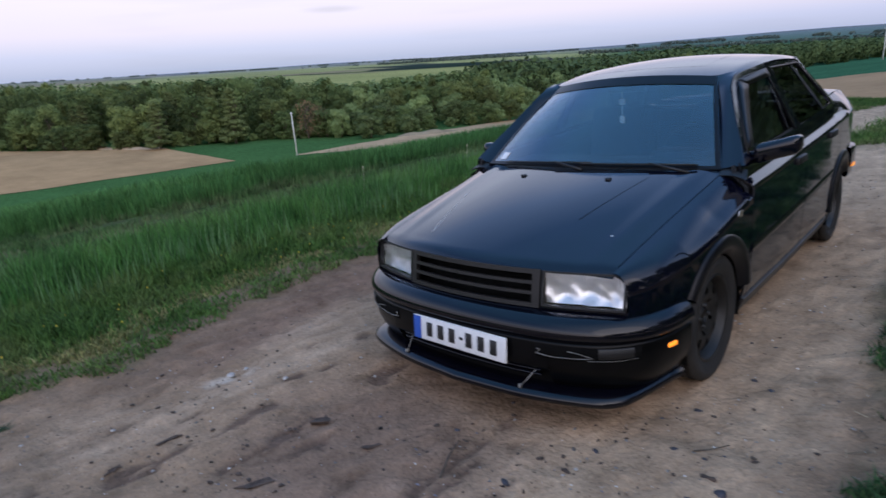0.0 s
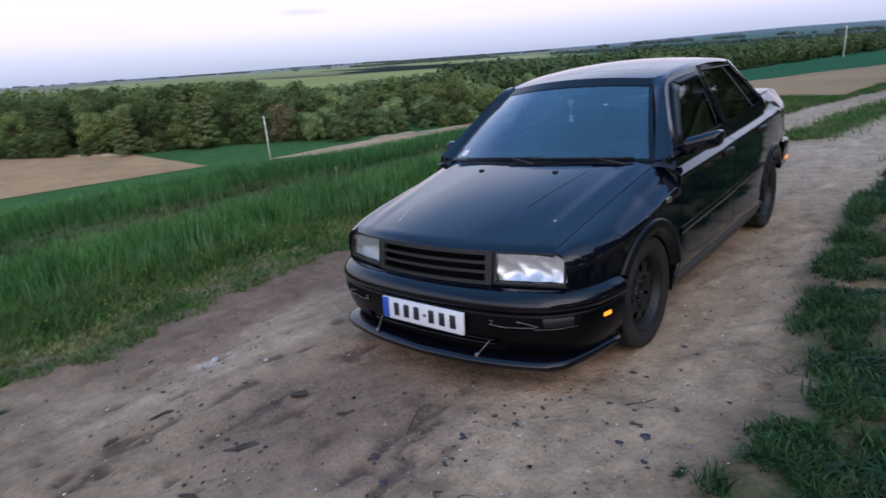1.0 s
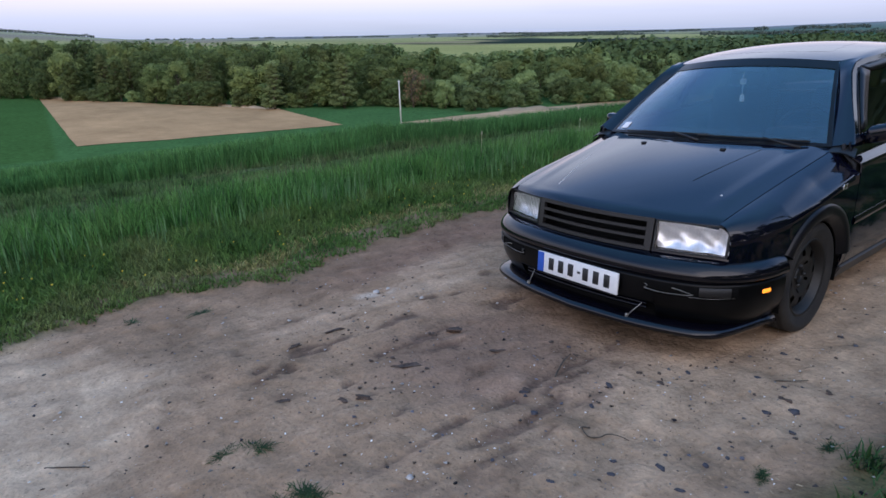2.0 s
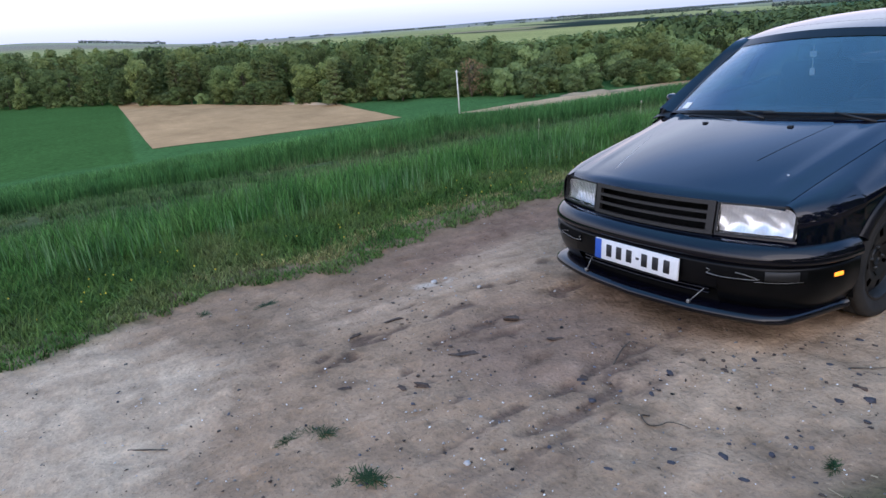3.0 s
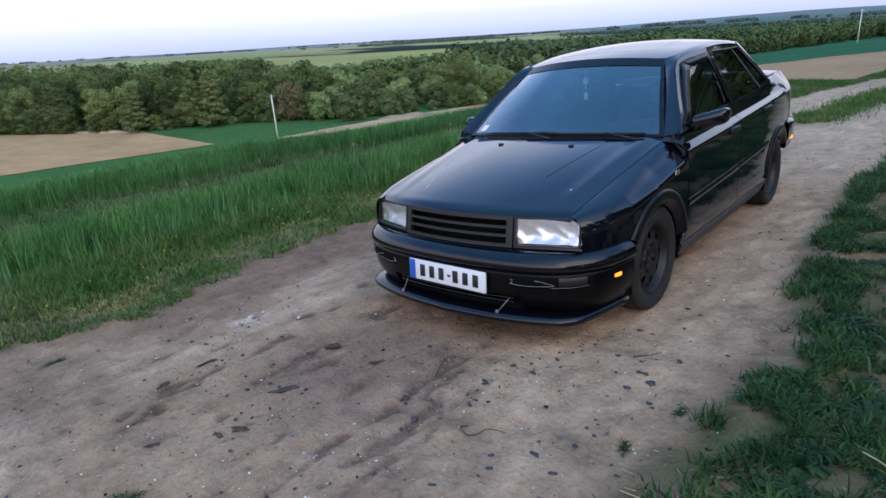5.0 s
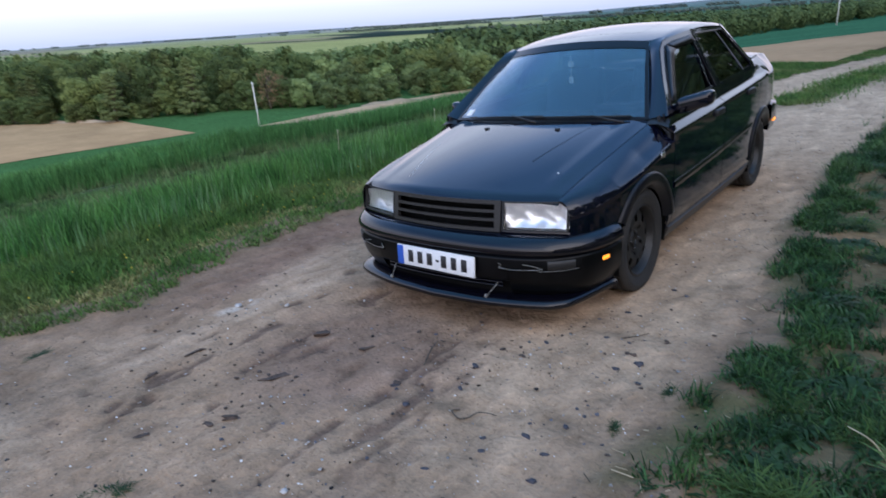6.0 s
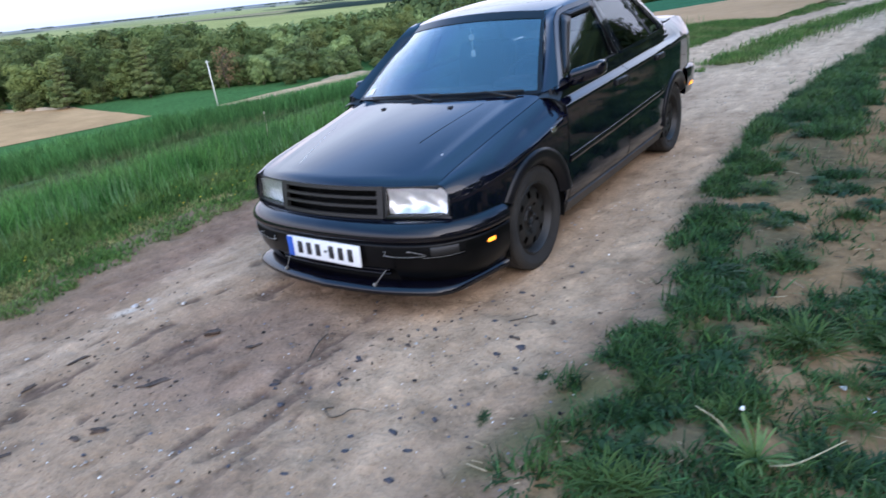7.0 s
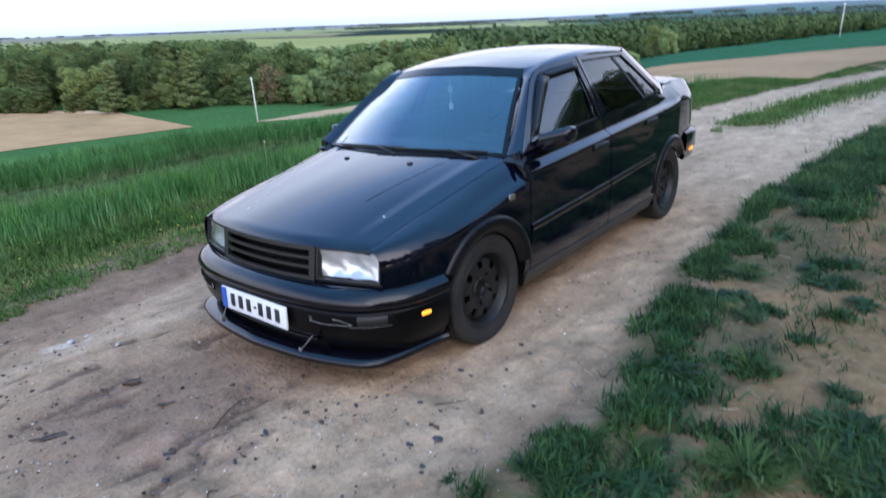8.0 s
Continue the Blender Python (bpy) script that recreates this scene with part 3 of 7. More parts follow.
def build_field(name, poly, colour, label, furrow=1.2, lift=0.10, fine=160):
    """A worked field, draped a hand's width over the ground: the first half of its corners is one side, the rest the other, back again."""
    half = len(poly) // 2
    sides = [np.array(poly[:half]), np.array(poly[half:][::-1])]
    t, v = np.linspace(0, half - 1, fine), np.linspace(0, 1, fine)
    a, b = (np.stack([np.interp(t, range(half), side[:, k]) for k in (0, 1)], -1) for side in sides)
    plan = a[:, None] + (b - a)[:, None] * v[None, :, None]
    X, Y = plan[..., 0], plan[..., 1]
    worn = np.minimum(np.minimum(v, 1 - v)[None, :], np.minimum(t, half - 1 - t)[:, None])
    Z = height(X, Y) + lift + 0.5 * lift * wave(X, Y, furrow, 61) * ease(0, 0.03, worn)
    n, m = X.shape
    i, j = np.meshgrid(np.arange(n - 1), np.arange(m - 1), indexing="ij")
    F = np.stack([i * m + j, (i + 1) * m + j, (i + 1) * m + j + 1, i * m + j + 1], -1).reshape(-1, 4)
    turn = np.cross(plan[1, 0] - plan[0, 0], plan[0, 1] - plan[0, 0])
    col = (np.array(colour) * (1 + 0.16 * wave(X, Y, 9, 62) + 0.10 * wave(X * 0.3, Y, 2.0, 63))[..., None]).reshape(-1, 3)
    ob = fast_mesh(name, np.stack([X, Y, Z], -1).reshape(-1, 3), F if turn > 0 else F[:, ::-1], FIELD, col, smooth=True)
    return tagged(ob, label, "field", kind="structure")


def build_bank(points, tall, wide, colour, label):
    """A low ridge of thrown-up earth along points."""
    way = smooth_line([(x, y, 0) for x, y in points], 8)
    rows = []
    for k, p in enumerate(way):
        d = (way[min(k + 1, len(way) - 1)] - way[max(k - 1, 0)]).normalized()
        end = min(1.0, 4 * min(k, len(way) - 1 - k) / len(way))
        h = tall * end * (0.7 + 0.45 * float(wave(p.x, p.y, 3.0, 75)))
        rows.append([(p.x - d.y * o * wide, p.y + d.x * o * wide, float(height(p.x - d.y * o * wide, p.y + d.x * o * wide)) - 0.1 + h * f) for o, f in ((-1, 0), (-0.6, 0.55), (-0.2, 1.0), (0.25, 0.92), (0.65, 0.5), (1, 0))])
    V = np.array(rows).reshape(-1, 3)
    n, m = len(rows), 6
    i, j = np.meshgrid(np.arange(n - 1), np.arange(m - 1), indexing="ij")
    F = np.stack([i * m + j, (i + 1) * m + j, (i + 1) * m + j + 1, i * m + j + 1], -1).reshape(-1, 4)
    col = np.array(colour) * (1 + 0.2 * wave(V[:, 0], V[:, 1], 1.5, 76))[:, None]
    return tagged(fast_mesh("earth_bank", V, F[:, ::-1], FIELD, col, smooth=True), label, "earth bank", group="earth banks at the wood")


build_ground()
build_road()
build_field("ploughed_field", PLOUGHED, (0.41, 0.26, 0.135), "pale brown ploughed field in the valley bottom")
build_field("ploughed_strip", STRIP, (0.40, 0.255, 0.145), "reddish bare ploughed strip beside the track", 0.6, 0.03)
build_field("field_path", PATHWAY, (0.44, 0.31, 0.19), "sandy path along the foot of the wood")
build_bank([at(75, 190), at(71, 171), at(68, 160), at(65.8, 154)], 0.9, 1.8, (0.46, 0.34, 0.23), "pale bank of thrown-up earth above the ploughed field")
build_bank([at(83.8, 222), at(82.0, 214)], 1.0, 2.0, (0.46, 0.36, 0.25), "pale heap of earth at the corner of the ploughed field")
build_bank([at(46.5, 141), at(43.5, 143), at(40.5, 146)], 1.1, 2.2, (0.30, 0.24, 0.16), "brown bank of earth beside the sandy path")

# ---- the car: x to its left, y to its tail, z up, the front axle at y = 0 ----
def smooth_interp(v, xs, ys):
    """Interpolates through knots with eased slopes."""
    for a, b, p, q in zip(xs, xs[1:], ys, ys[1:]):
        if v <= b:
            t = min(1, max(0, (v - a) / (b - a)))
            return p + (q - p) * t
    return ys[-1]


def half_width(y):
    return smooth_interp(y, (-0.64, -0.60, -0.54, -0.45, -0.30, -0.05, 0.4, 1.1, 2.0, 2.6, 2.88, 3.02, 3.12, 3.20),
                         (0.675, 0.715, 0.752, 0.785, 0.815, 0.832, 0.843, 0.846, 0.838, 0.818, 0.795, 0.770, 0.732, 0.67))


def shoulder(y):
    return 0.80 + 0.042 * (min(max(y, -0.6), 2.6) - 0.4)


def belt(y):
    return shoulder(y) + 0.115


def ledge(k):
    """How far the side has drawn in above the shoulder: a ledge that catches the sky, then an upright part."""
    return smooth_interp(k, (0, 0.07, 0.14, 0.21, 0.28, 0.35, 0.45, 1), (0, 0.035, 0.142, 0.334, 0.533, 0.660, 0.731, 1))


def deck_edge(y):
    """The height of the boot's edge, which drops towards the tail."""
    return 0.985 + 0.055 * min(1, (y - 2.29) / 0.5) + 0.012 * max(0, (y - 2.8) / 0.4) - 0.045 * max(0, (y - 2.95) / 0.23) ** 2


def flank(y, z):
    w, zs = half_width(y), shoulder(y)
    if z > zs:
        return w - 0.0704 * ledge(min(1, (z - zs) / 0.115))
    if z < 0.36:
        return w - 0.008 - 0.9 * (0.36 - z) ** 1.6
    return w - 0.010 * ((zs - z) / 0.45) ** 2


def upper(y, z):
    """The side of the cabin above the belt."""
    k = z - belt(y)
    return flank(y, belt(y)) + 0.012 - 0.475 * k - 0.12 * k * k - 0.03 * max(0, y - 1.7) * k - 0.058 * min(1, max(0, (1.32 - y) / 0.72)) * min(1, max(0, k / 0.32))


WHEELBASE, HUB, ARCH = 2.475, 0.286, 0.318


def arch_bottom(y, yc, low, r=ARCH):
    d = abs(y - yc)
    return max(low, HUB + math.sqrt(r * r - d * d)) if d < r else low


def columns(a, b, arches=(), step=0.05, r=ARCH):
    """Stations along the side, closer where a wheel arch cuts in."""
    ys = set(np.linspace(a, b, max(2, int((b - a) / step) + 1)).round(5))
    for yc in arches:
        for k in range(0, 33):
            y = yc - r * math.cos(math.pi * k / 32)
            if a < y < b:
                ys.add(round(y, 5))
        for e in (-r - 0.002, r + 0.002):
            if a < yc + e < b:
                ys.add(round(yc + e, 5))
    return sorted(ys)


def hood_edge(y):
    t = min(1, max(0, (y + 0.61) / 1.0))
    return 0.640 + 0.062 * t, 0.655 + 0.215 * t ** 0.92


def fender_skin(y, v):
    xe, ze = hood_edge(y)
    low = arch_bottom(y, 0, 0.455 if y < 0 else 0.26)
    zs = max(ze - 0.10 - 0.02 * min(1, max(0, y + 0.3)), low + 0.01)
    if v < 0.6:
        z = low + (zs - low) * v / 0.6
        return (flank(y, min(z, shoulder(y))), y, z)
    a = (v - 0.6) / 0.4 * math.pi / 2
    w = flank(y, min(zs, shoulder(y)))
    k = (v - 0.6) / 0.4
    crisp = 0.55 * min(1, max(0, (y + 0.45) / 0.5))
    round_x, round_z = math.cos(a) ** 0.8, math.sin(a)
    return (xe + (w - xe) * (round_x + (1 - ledge(k) - round_x) * crisp), y, zs + (ze - zs) * (round_z + (k - round_z) * crisp))


def hood_skin(u, v):
    """u from -1 to 1 across, v from the nose to the windscreen."""
    yf, yr = -0.705 + 0.095 * u * u, 0.185 + 0.20 * u * u
    y = yf + (yr - yf) * v
    xe, ze = hood_edge(y)
    x = u * (xe - 0.004)
    mid = 0.660 + 0.222 * ((y + 0.705) / 0.89) ** 0.90 if y > -0.705 else 0.660
    z = mid + (ze - mid) * abs(u) ** 2.4
    bonnet_line = 0.006 * math.exp(-((abs(u) - 0.86) / 0.05) ** 2)
    nose = -0.022 * max(0, 1 - v / 0.045) ** 2
    return (x, y, z + 0.012 * math.sin(math.pi * v) * (1 - u * u) + bonnet_line * min(1, v * 4) + nose)


def mirrored(fn):
    return lambda u, v: (lambda p: (-p[0], p[1], p[2]))(fn(u, v))


def both(fn):
    return ((1, fn), (-1, mirrored(fn)))


def quad_patch(corners, surface, nu=8, nv=6):
    """A patch between four (y, z) corners laid on a side surface x(y, z)."""
    a, b, c, d = corners

    def fn(u, v):
        y = (a[0] * (1 - u) + b[0] * u) * (1 - v) + (d[0] * (1 - u) + c[0] * u) * v
        z = (a[1] * (1 - u) + b[1] * u) * (1 - v) + (d[1] * (1 - u) + c[1] * u) * v
        return (surface(y, z), y, z)
    return fn


def frame_ring(outer, inner, surface, proud=0.004, steps=6):
    """The frame between two outlines of as many corners, on a side surface."""
    n = len(outer)

    def fn(u, v):
        k = min(int(u), n - 1) % n
        t = u - int(u) if u < n else 1.0
        k2 = (k + 1) % n
        p = [outer[k][i] * (1 - t) + outer[k2][i] * t for i in (0, 1)]
        q = [inner[k][i] * (1 - t) + inner[k2][i] * t for i in (0, 1)]
        y, z = (p[i] * (1 - v) + q[i] * v for i in (0, 1))
        return (surface(y, z) + proud, y, z)
    return fn, [k / steps for k in range(n * steps + 1)], [0, 0.5, 1]


def face_y(x):
    """The plane of lamps and grille, bowed."""
    return -0.722 + 0.262 * x * x


def bumper_spine(offset=0.0):
    half = smooth_line([(0, -0.815, 0), (0.25, -0.805, 0), (0.48, -0.770, 0), (0.655, -0.700, 0), (0.765, -0.585, 0), (0.815, -0.46, 0), (0.832, -0.335, 0)], 5)
    pts = [(-p.x, p.y) for p in half[::-1]] + [(p.x, p.y) for p in half[1:]]
    return pts


def build_wheel(car, x, y, turn):
    """A steel wheel: hub with a tyre and a pierced rim."""
    flip = 1 if x > 0 else -1
    hub = part("wheel", lathe([(-0.06, 0.0), (-0.06, 0.13), (0.0, 0.13), (0.0, 0.0)], 24), VOID, car, "wheel with a black steel rim")
    hub.matrix_local = pose(x, y, HUB, turn, 0, 0 if flip > 0 else 180)
    tread = [(-0.078, 0.205), (-0.094, 0.225), (-0.099, 0.25), (-0.094, 0.272), (-0.082, 0.2835)]
    for gx in (-0.05, -0.018, 0.018, 0.05):
        tread += [(gx - 0.005, 0.287), (gx - 0.004, 0.280), (gx + 0.004, 0.280), (gx + 0.005, 0.287)]
    tread += [(0.082, 0.2835), (0.094, 0.272), (0.0965, 0.262), (0.099, 0.255), (0.099, 0.246), (0.0955, 0.238), (0.094, 0.225), (0.078, 0.198)]
    part("tyre", lathe(tread, 72), RUBBER, hub, "dusty black rubber tyre")
    bm = lathe([(0.080, 0.200), (0.086, 0.194), (0.078, 0.186), (0.050, 0.180), (0.034, 0.172)], 60)
    # the disc, with a ring of vents
    sides, radii = 120, (0.172, 0.160, 0.148, 0.128, 0.112, 0.100, 0.088, 0.070, 0.055, 0.035, 0.0)
    depth = (0.034, 0.044, 0.052, 0.056, 0.058, 0.056, 0.052, 0.040, 0.036, 0.046, 0.048)
    disc = bmesh.new()
    rings = [[disc.verts.new((o, r * math.cos(2 * math.pi * k / sides), r * math.sin(2 * math.pi * k / sides))) for k in range(sides)] for o, r in zip(depth[:-1], radii[:-1])]
    for i, (a, b) in enumerate(zip(rings, rings[1:])):
        for k in range(sides):
            if i in (2, 3) and k % 15 < 5:
                continue
            if i == 6 and k % 24 < 4:
                continue
            disc.faces.new((a[k], a[(k + 1) % sides], b[(k + 1) % sides], b[k]))
    disc.faces.new(rings[-1][::-1])
    part("rim", joined(bm, disc), STEEL, hub, "black pierced steel rim")
    for k in range(4):
        a = math.pi / 4 + k * math.pi / 2
        b = part("wheel_bolt", lathe([(0.036, 0.010), (0.052, 0.009), (0.054, 0.0)], 6), STEEL, hub)
        b.location = (0, 0.05 * math.cos(a), 0.05 * math.sin(a))


def build_car():
    car = new("car")
    tagged(car, "black four-door sedan parked on a dirt track", "car")
    lin = lambda a, b, n: [a + (b - a) * k / n for k in range(n + 1)]  # noqa: E731
    # floor, engine bay and inner shell
    part("underbody", joined(block(-0.60, 0.60, -0.60, 3.2, 0.17, 0.30, 0.03), block(-0.57, 0.57, -0.52, 0.30, 0.28, 0.56, 0.04), block(-0.70, 0.70, 0.42, 2.0, 0.18, 0.34, 0.03),
                             block(-0.58, 0.58, 2.2, 3.2, 0.28, 0.95, 0.04)), VOID, car)
    for s in (1, -1):
        for yc in (0, WHEELBASE):
            liner = sheet(lambda a, v: (s * (0.50 + 0.31 * v), yc + 0.330 * math.cos(a), HUB + 0.330 * math.sin(a)), lin(-0.3 if yc == 0 else 0.65, math.pi + 0.3, 24), lin(0, 1, 3))
            part("wheel_housing", liner, VOID, car)
    # bonnet
    bonnet = part("bonnet", sheet(hood_skin, lin(-1, 1, 48), [0, 0.012, 0.025, 0.045] + lin(0.07, 1, 30)), PAINT, car, "black bonnet with a long scratch and dust")
    solid(bonnet, 0.008)
    line = [Vector(hood_skin(-0.55 - 0.17 * k / 10, 0.14 + 0.46 * k / 10)) + Vector((0, 0, 0.0045)) for k in range(11)]
    part("scratch", tube(line, 0.0012, 4, 0.4), WHITE, bonnet, "long pale scratch")
    # a thin dark tube stands in for a line reflected in the bonnet
    bonnet_line = [Vector(hood_skin((0.445 + 0.075 * k) / 0.69 * 0.78 + 0.03 * k, 0.40 + 0.52 * k)) + Vector((0, 0, 0.0035)) for k in lin(0, 1, 8)]
    part("dark_crease", tube(bonnet_line, 0.0022, 6, 0.7), VOID, bonnet, "thin dark line painted for a reflection")
    spot = lump(0.006, 3, 0.4)
    bmesh.ops.translate(spot, vec=Vector(hood_skin(0.80, 0.27)) + Vector((0, 0, 0.004)), verts=spot.verts)
    part("dropping", spot, WHITE, bonnet, "white speck")
    for x in (-0.25, 0.25):
        y = 0.105
        z = hood_skin(x / 0.69, (y + 0.70) / 0.89)[2]
        part("washer_nozzle", block(x - 0.014, x + 0.014, y - 0.010, y + 0.014, z - 0.004, z + 0.009, 0.004), PLASTIC, bonnet)
    # wings
    for s, fn in both(fender_skin):
        wing = part("front_wing", sheet(fn, columns(-0.615, 0.362, (0,), 0.04), lin(0, 1, 24)), PAINT, car)
        solid(wing, 0.006)
    # doors and rear quarters below the belt
    def door_skin(a, b, low):
        def fn(y, v):
            z0 = arch_bottom(y, WHEELBASE, low)
            z = z0 + (belt(y) - z0) * v
            return (flank(y, z), y, z)
        return fn
    rows = [0, 0.02, 0.06] + lin(0.1, 0.75, 12) + lin(0.77, 1, 24)
    front_outer = [(0.385, 0.905), (0.790, 1.236), (0.880, 1.285), (1.00, 1.304), (1.322, 1.330), (1.322, 0.95)]
    front_inner = [(0.480, 0.938), (0.822, 1.222), (0.905, 1.262), (1.01, 1.277), (1.285, 1.298), (1.285, 0.962)]
    rear_outer = [(1.338, 0.952), (1.338, 1.332), (1.985, 1.316), (2.33, 1.02), (2.29, 0.985)]
    rear_inner = [(1.385, 0.970), (1.385, 1.302), (1.945, 1.300), (2.255, 1.035), (2.235, 1.010)]
    for s in (1, -1):
        m = (lambda f: f) if s > 0 else mirrored
        d1 = part("front_door", sheet(m(door_skin(0.37, 1.325, 0.27)), columns(0.370, 1.325), rows), PAINT, car, "black front door with a smoked wind deflector")
        solid(d1)
        d2 = part("rear_door", sheet(m(door_skin(1.335, 2.28, 0.27)), columns(1.335, 2.285, (WHEELBASE,), 0.05), rows), PAINT, car, "black rear door")
        solid(d2)
        for door, outer, inner in ((d1, front_outer, front_inner), (d2, rear_outer, rear_inner)):
            fn, us, vs = frame_ring(outer, inner, upper)
            solid(part("door_frame", sheet(m(fn), us, vs), PAINT, door), 0.008)
        g1 = part("window", sheet(m(quad_patch([(0.470, 0.932), (0.860, 1.265), (1.290, 1.302), (1.290, 0.958)], lambda y, z: upper(y, z) - 0.004 - 0.075 * (1.29 - z))), lin(0, 1, 8), lin(0, 1, 6)), SIDEGLASS, d1)
        solid(g1, 0.003)
        g1.visible_shadow = False
        g2 = part("window", sheet(m(quad_patch([(1.385, 0.970), (1.385, 1.302), (1.790, 1.3015), (2.00, 0.995)], lambda y, z: upper(y, z) - 0.004)), lin(0, 1, 8), lin(0, 1, 6)), DARKGLASS, d2)
        solid(g2, 0.003)
        g3 = part("quarter_window", sheet(m(quad_patch([(2.03, 0.998), (1.815, 1.3012), (1.945, 1.300), (2.255, 1.030)], lambda y, z: upper(y, z) - 0.004)), lin(0, 1, 6), lin(0, 1, 6)), DARKGLASS, d2)
        solid(g3, 0.003)
        part("window_divider", sheet(m(quad_patch([(2.00, 0.990), (1.788, 1.305), (1.818, 1.305), (2.032, 0.990)], lambda y, z: upper(y, z) + 0.003)), lin(0, 1, 6), [0, 1]), PLASTIC, d2)
        part("wind_deflector", solid_free(sheet(m(quad_patch([(0.500, 0.958), (0.880, 1.262), (0.960, 1.236), (0.585, 0.970)], lambda y, z: upper(y, z) + 0.016)), lin(0, 1, 8), lin(0, 1, 2)),
                                          sheet(m(quad_patch([(0.880, 1.264), (1.287, 1.304), (1.287, 1.258), (0.960, 1.236)], lambda y, z: upper(y, z) + 0.016)), lin(0, 1, 8), lin(0, 1, 2))), FRAME, d1, "smoked plastic wind deflector")
        for door, ring in ((d1, front_inner), (d2, rear_inner)):
            seal = [Vector((s * (upper(y, z) + 0.004), y, z)) for y, z in ring]
            part("window_seal", tube(seal, 0.007, 6), FRAME, door)
        for door, a, b in ((d1, 0.53, 1.318), (d2, 1.342, 2.27)):
            strip = sheet(m(lambda y, v: (flank(y, belt(y)) + 0.004 - 0.008 * v, y, belt(y) - 0.006 + 0.024 * v)), lin(a, b, 16), lin(0, 1, 2))
            part("belt_strip", strip, PLASTIC, door)
        for door, a, b in ((d1, 0.375, 1.320), (d2, 1.340, 2.10)):
            prof = [(-0.004, 0), (0.009, 0.007), (0.011, 0.024), (0.009, 0.041), (-0.004, 0.048)]
            mould = sheet(m(lambda y, k: (flank(y, 0.52) + prof[int(k)][0], y, 0.488 + 0.036 * (y - 0.4) + prof[int(k)][1])), lin(a, b, 14), range(5))
            part("side_moulding", mould, BUMPER, door)
        for door, yh in ((d1, 1.17), (d2, 1.98)):
            zh = shoulder(yh) - 0.022
            base = block(flank(yh, zh) - 0.01, flank(yh, zh) + 0.022, yh - 0.085, yh + 0.085, zh - 0.022, zh + 0.020, 0.008)
            if s < 0:
                bmesh.ops.transform(base, matrix=Matrix.Diagonal((-1, 1, 1, 1)), verts=base.verts)
            part("handle", base, PLASTIC, door)

        def quarter(y, v):
            low = arch_bottom(y, WHEELBASE, 0.60 if y > WHEELBASE else 0.27)
            zt = deck_edge(y)
            xt = min(0.735 - 0.07 * min(1, (y - 2.29) / 0.6), half_width(y) - 0.05)
            zs = shoulder(y)
            if v < 0.5:
                z = low + (zs - low) * v / 0.5
                return (flank(y, z), y, z)
            k = (v - 0.5) / 0.5
            w = half_width(y)
            soft = min(1, max(0, (y - 2.3) / 0.4))
            return (w - (w - xt) * (ledge(k) + (k ** 1.4 - ledge(k)) * soft), y, zs + (zt - zs) * k)
        q = part("rear_wing", sheet(m(quarter), columns(2.292, 3.185, (WHEELBASE,), 0.04), lin(0, 0.5, 12) + lin(0.52, 1, 24)), PAINT, car)
        solid(q)
        sill = sheet(m(lambda y, v: (flank(y, 0.262) + 0.004 - 0.03 * (1 - v), y, 0.195 + 0.07 * v)), lin(0.345, 2.13, 12), lin(0, 1, 3))
        solid(part("sill", sill, DUSTY, car, "dusty sill"), 0.02)
        # pillars
        def a_pillar(u, v):
            p = Vector((0.690, 0.383, 0.884)).lerp(Vector((0.483, 0.906, 1.292)), u)
            y, z = smooth_interp(u, (0, 0.80, 0.92, 1), (0.385, 0.790, 0.885, 0.975)), smooth_interp(u, (0, 0.80, 0.92, 1), (0.900, 1.240, 1.288, 1.306))
            q2 = Vector((upper(y, z) + 0.004, y, z))
            w = p.lerp(q2, v)
            return tuple(w + Vector((0.6, -0.5, 0.5)) * 0.008 * math.sin(math.pi * v))
        corner = [Vector(c) for c in ((0.688, 0.335, 0.862), (0.692, 0.392, 0.886), (0.800, 0.410, 0.880), (0.815, 0.340, 0.845))]
        fill = sheet(m(lambda u, v: tuple((corner[0].lerp(corner[1], u)).lerp(corner[3].lerp(corner[2], u), v) + Vector((0, 0, -0.004 + 0.012 * math.sin(math.pi * v))))), lin(0, 1, 3), lin(0, 1, 4))
        solid(part("scuttle_corner", fill, PLASTIC, car), 0.006)
        solid(part("windscreen_pillar", sheet(m(a_pillar), lin(0, 1, 24), lin(0, 1, 6)), PAINT, car), 0.006)

        def c_pillar(u, v):
            y, z = 1.985 + 0.345 * u, 1.316 - 0.33 * u
            p = Vector((upper(y, z) + 0.003, y, z))
            q2 = Vector((0.515, 2.19, 1.334)).lerp(Vector((0.60, 2.735, 1.035)), u)
            w = p.lerp(q2, v)
            return tuple(w + Vector((0.7, 0.2, 0.5)) * 0.016 * math.sin(math.pi * v))
        solid(part("rear_pillar", sheet(m(c_pillar), lin(0, 1, 10), lin(0, 1, 6)), PAINT, car), 0.006)
        # arch flares
        for yc, x0, a0, a1 in ((0, 0.0, 0.20, math.pi - 0.55), (WHEELBASE, 0.0, 0.02, math.pi - 0.62)):
            def flare(a, k):
                o, r = ((-0.02, -0.030), (0.012, -0.004), (0.020, 0.012), (0.020, 0.040), (0.010, 0.058), (-0.006, 0.064))[int(k)]
                rr = ARCH + r
                y, z = yc - rr * math.cos(a), HUB + rr * math.sin(a)
                return (flank(y, max(min(z, shoulder(y)), 0.36)) + o, y, z)
            part("arch_flare", sheet(m(flare), lin(math.pi - a1 if yc == 0 else a0, math.pi - a0 if yc == 0 else a1, 30), range(6)), FRAME, car, "black plastic wheel arch trim")
        # outside mirror
        wide = 0.985 if s > 0 else 0.855
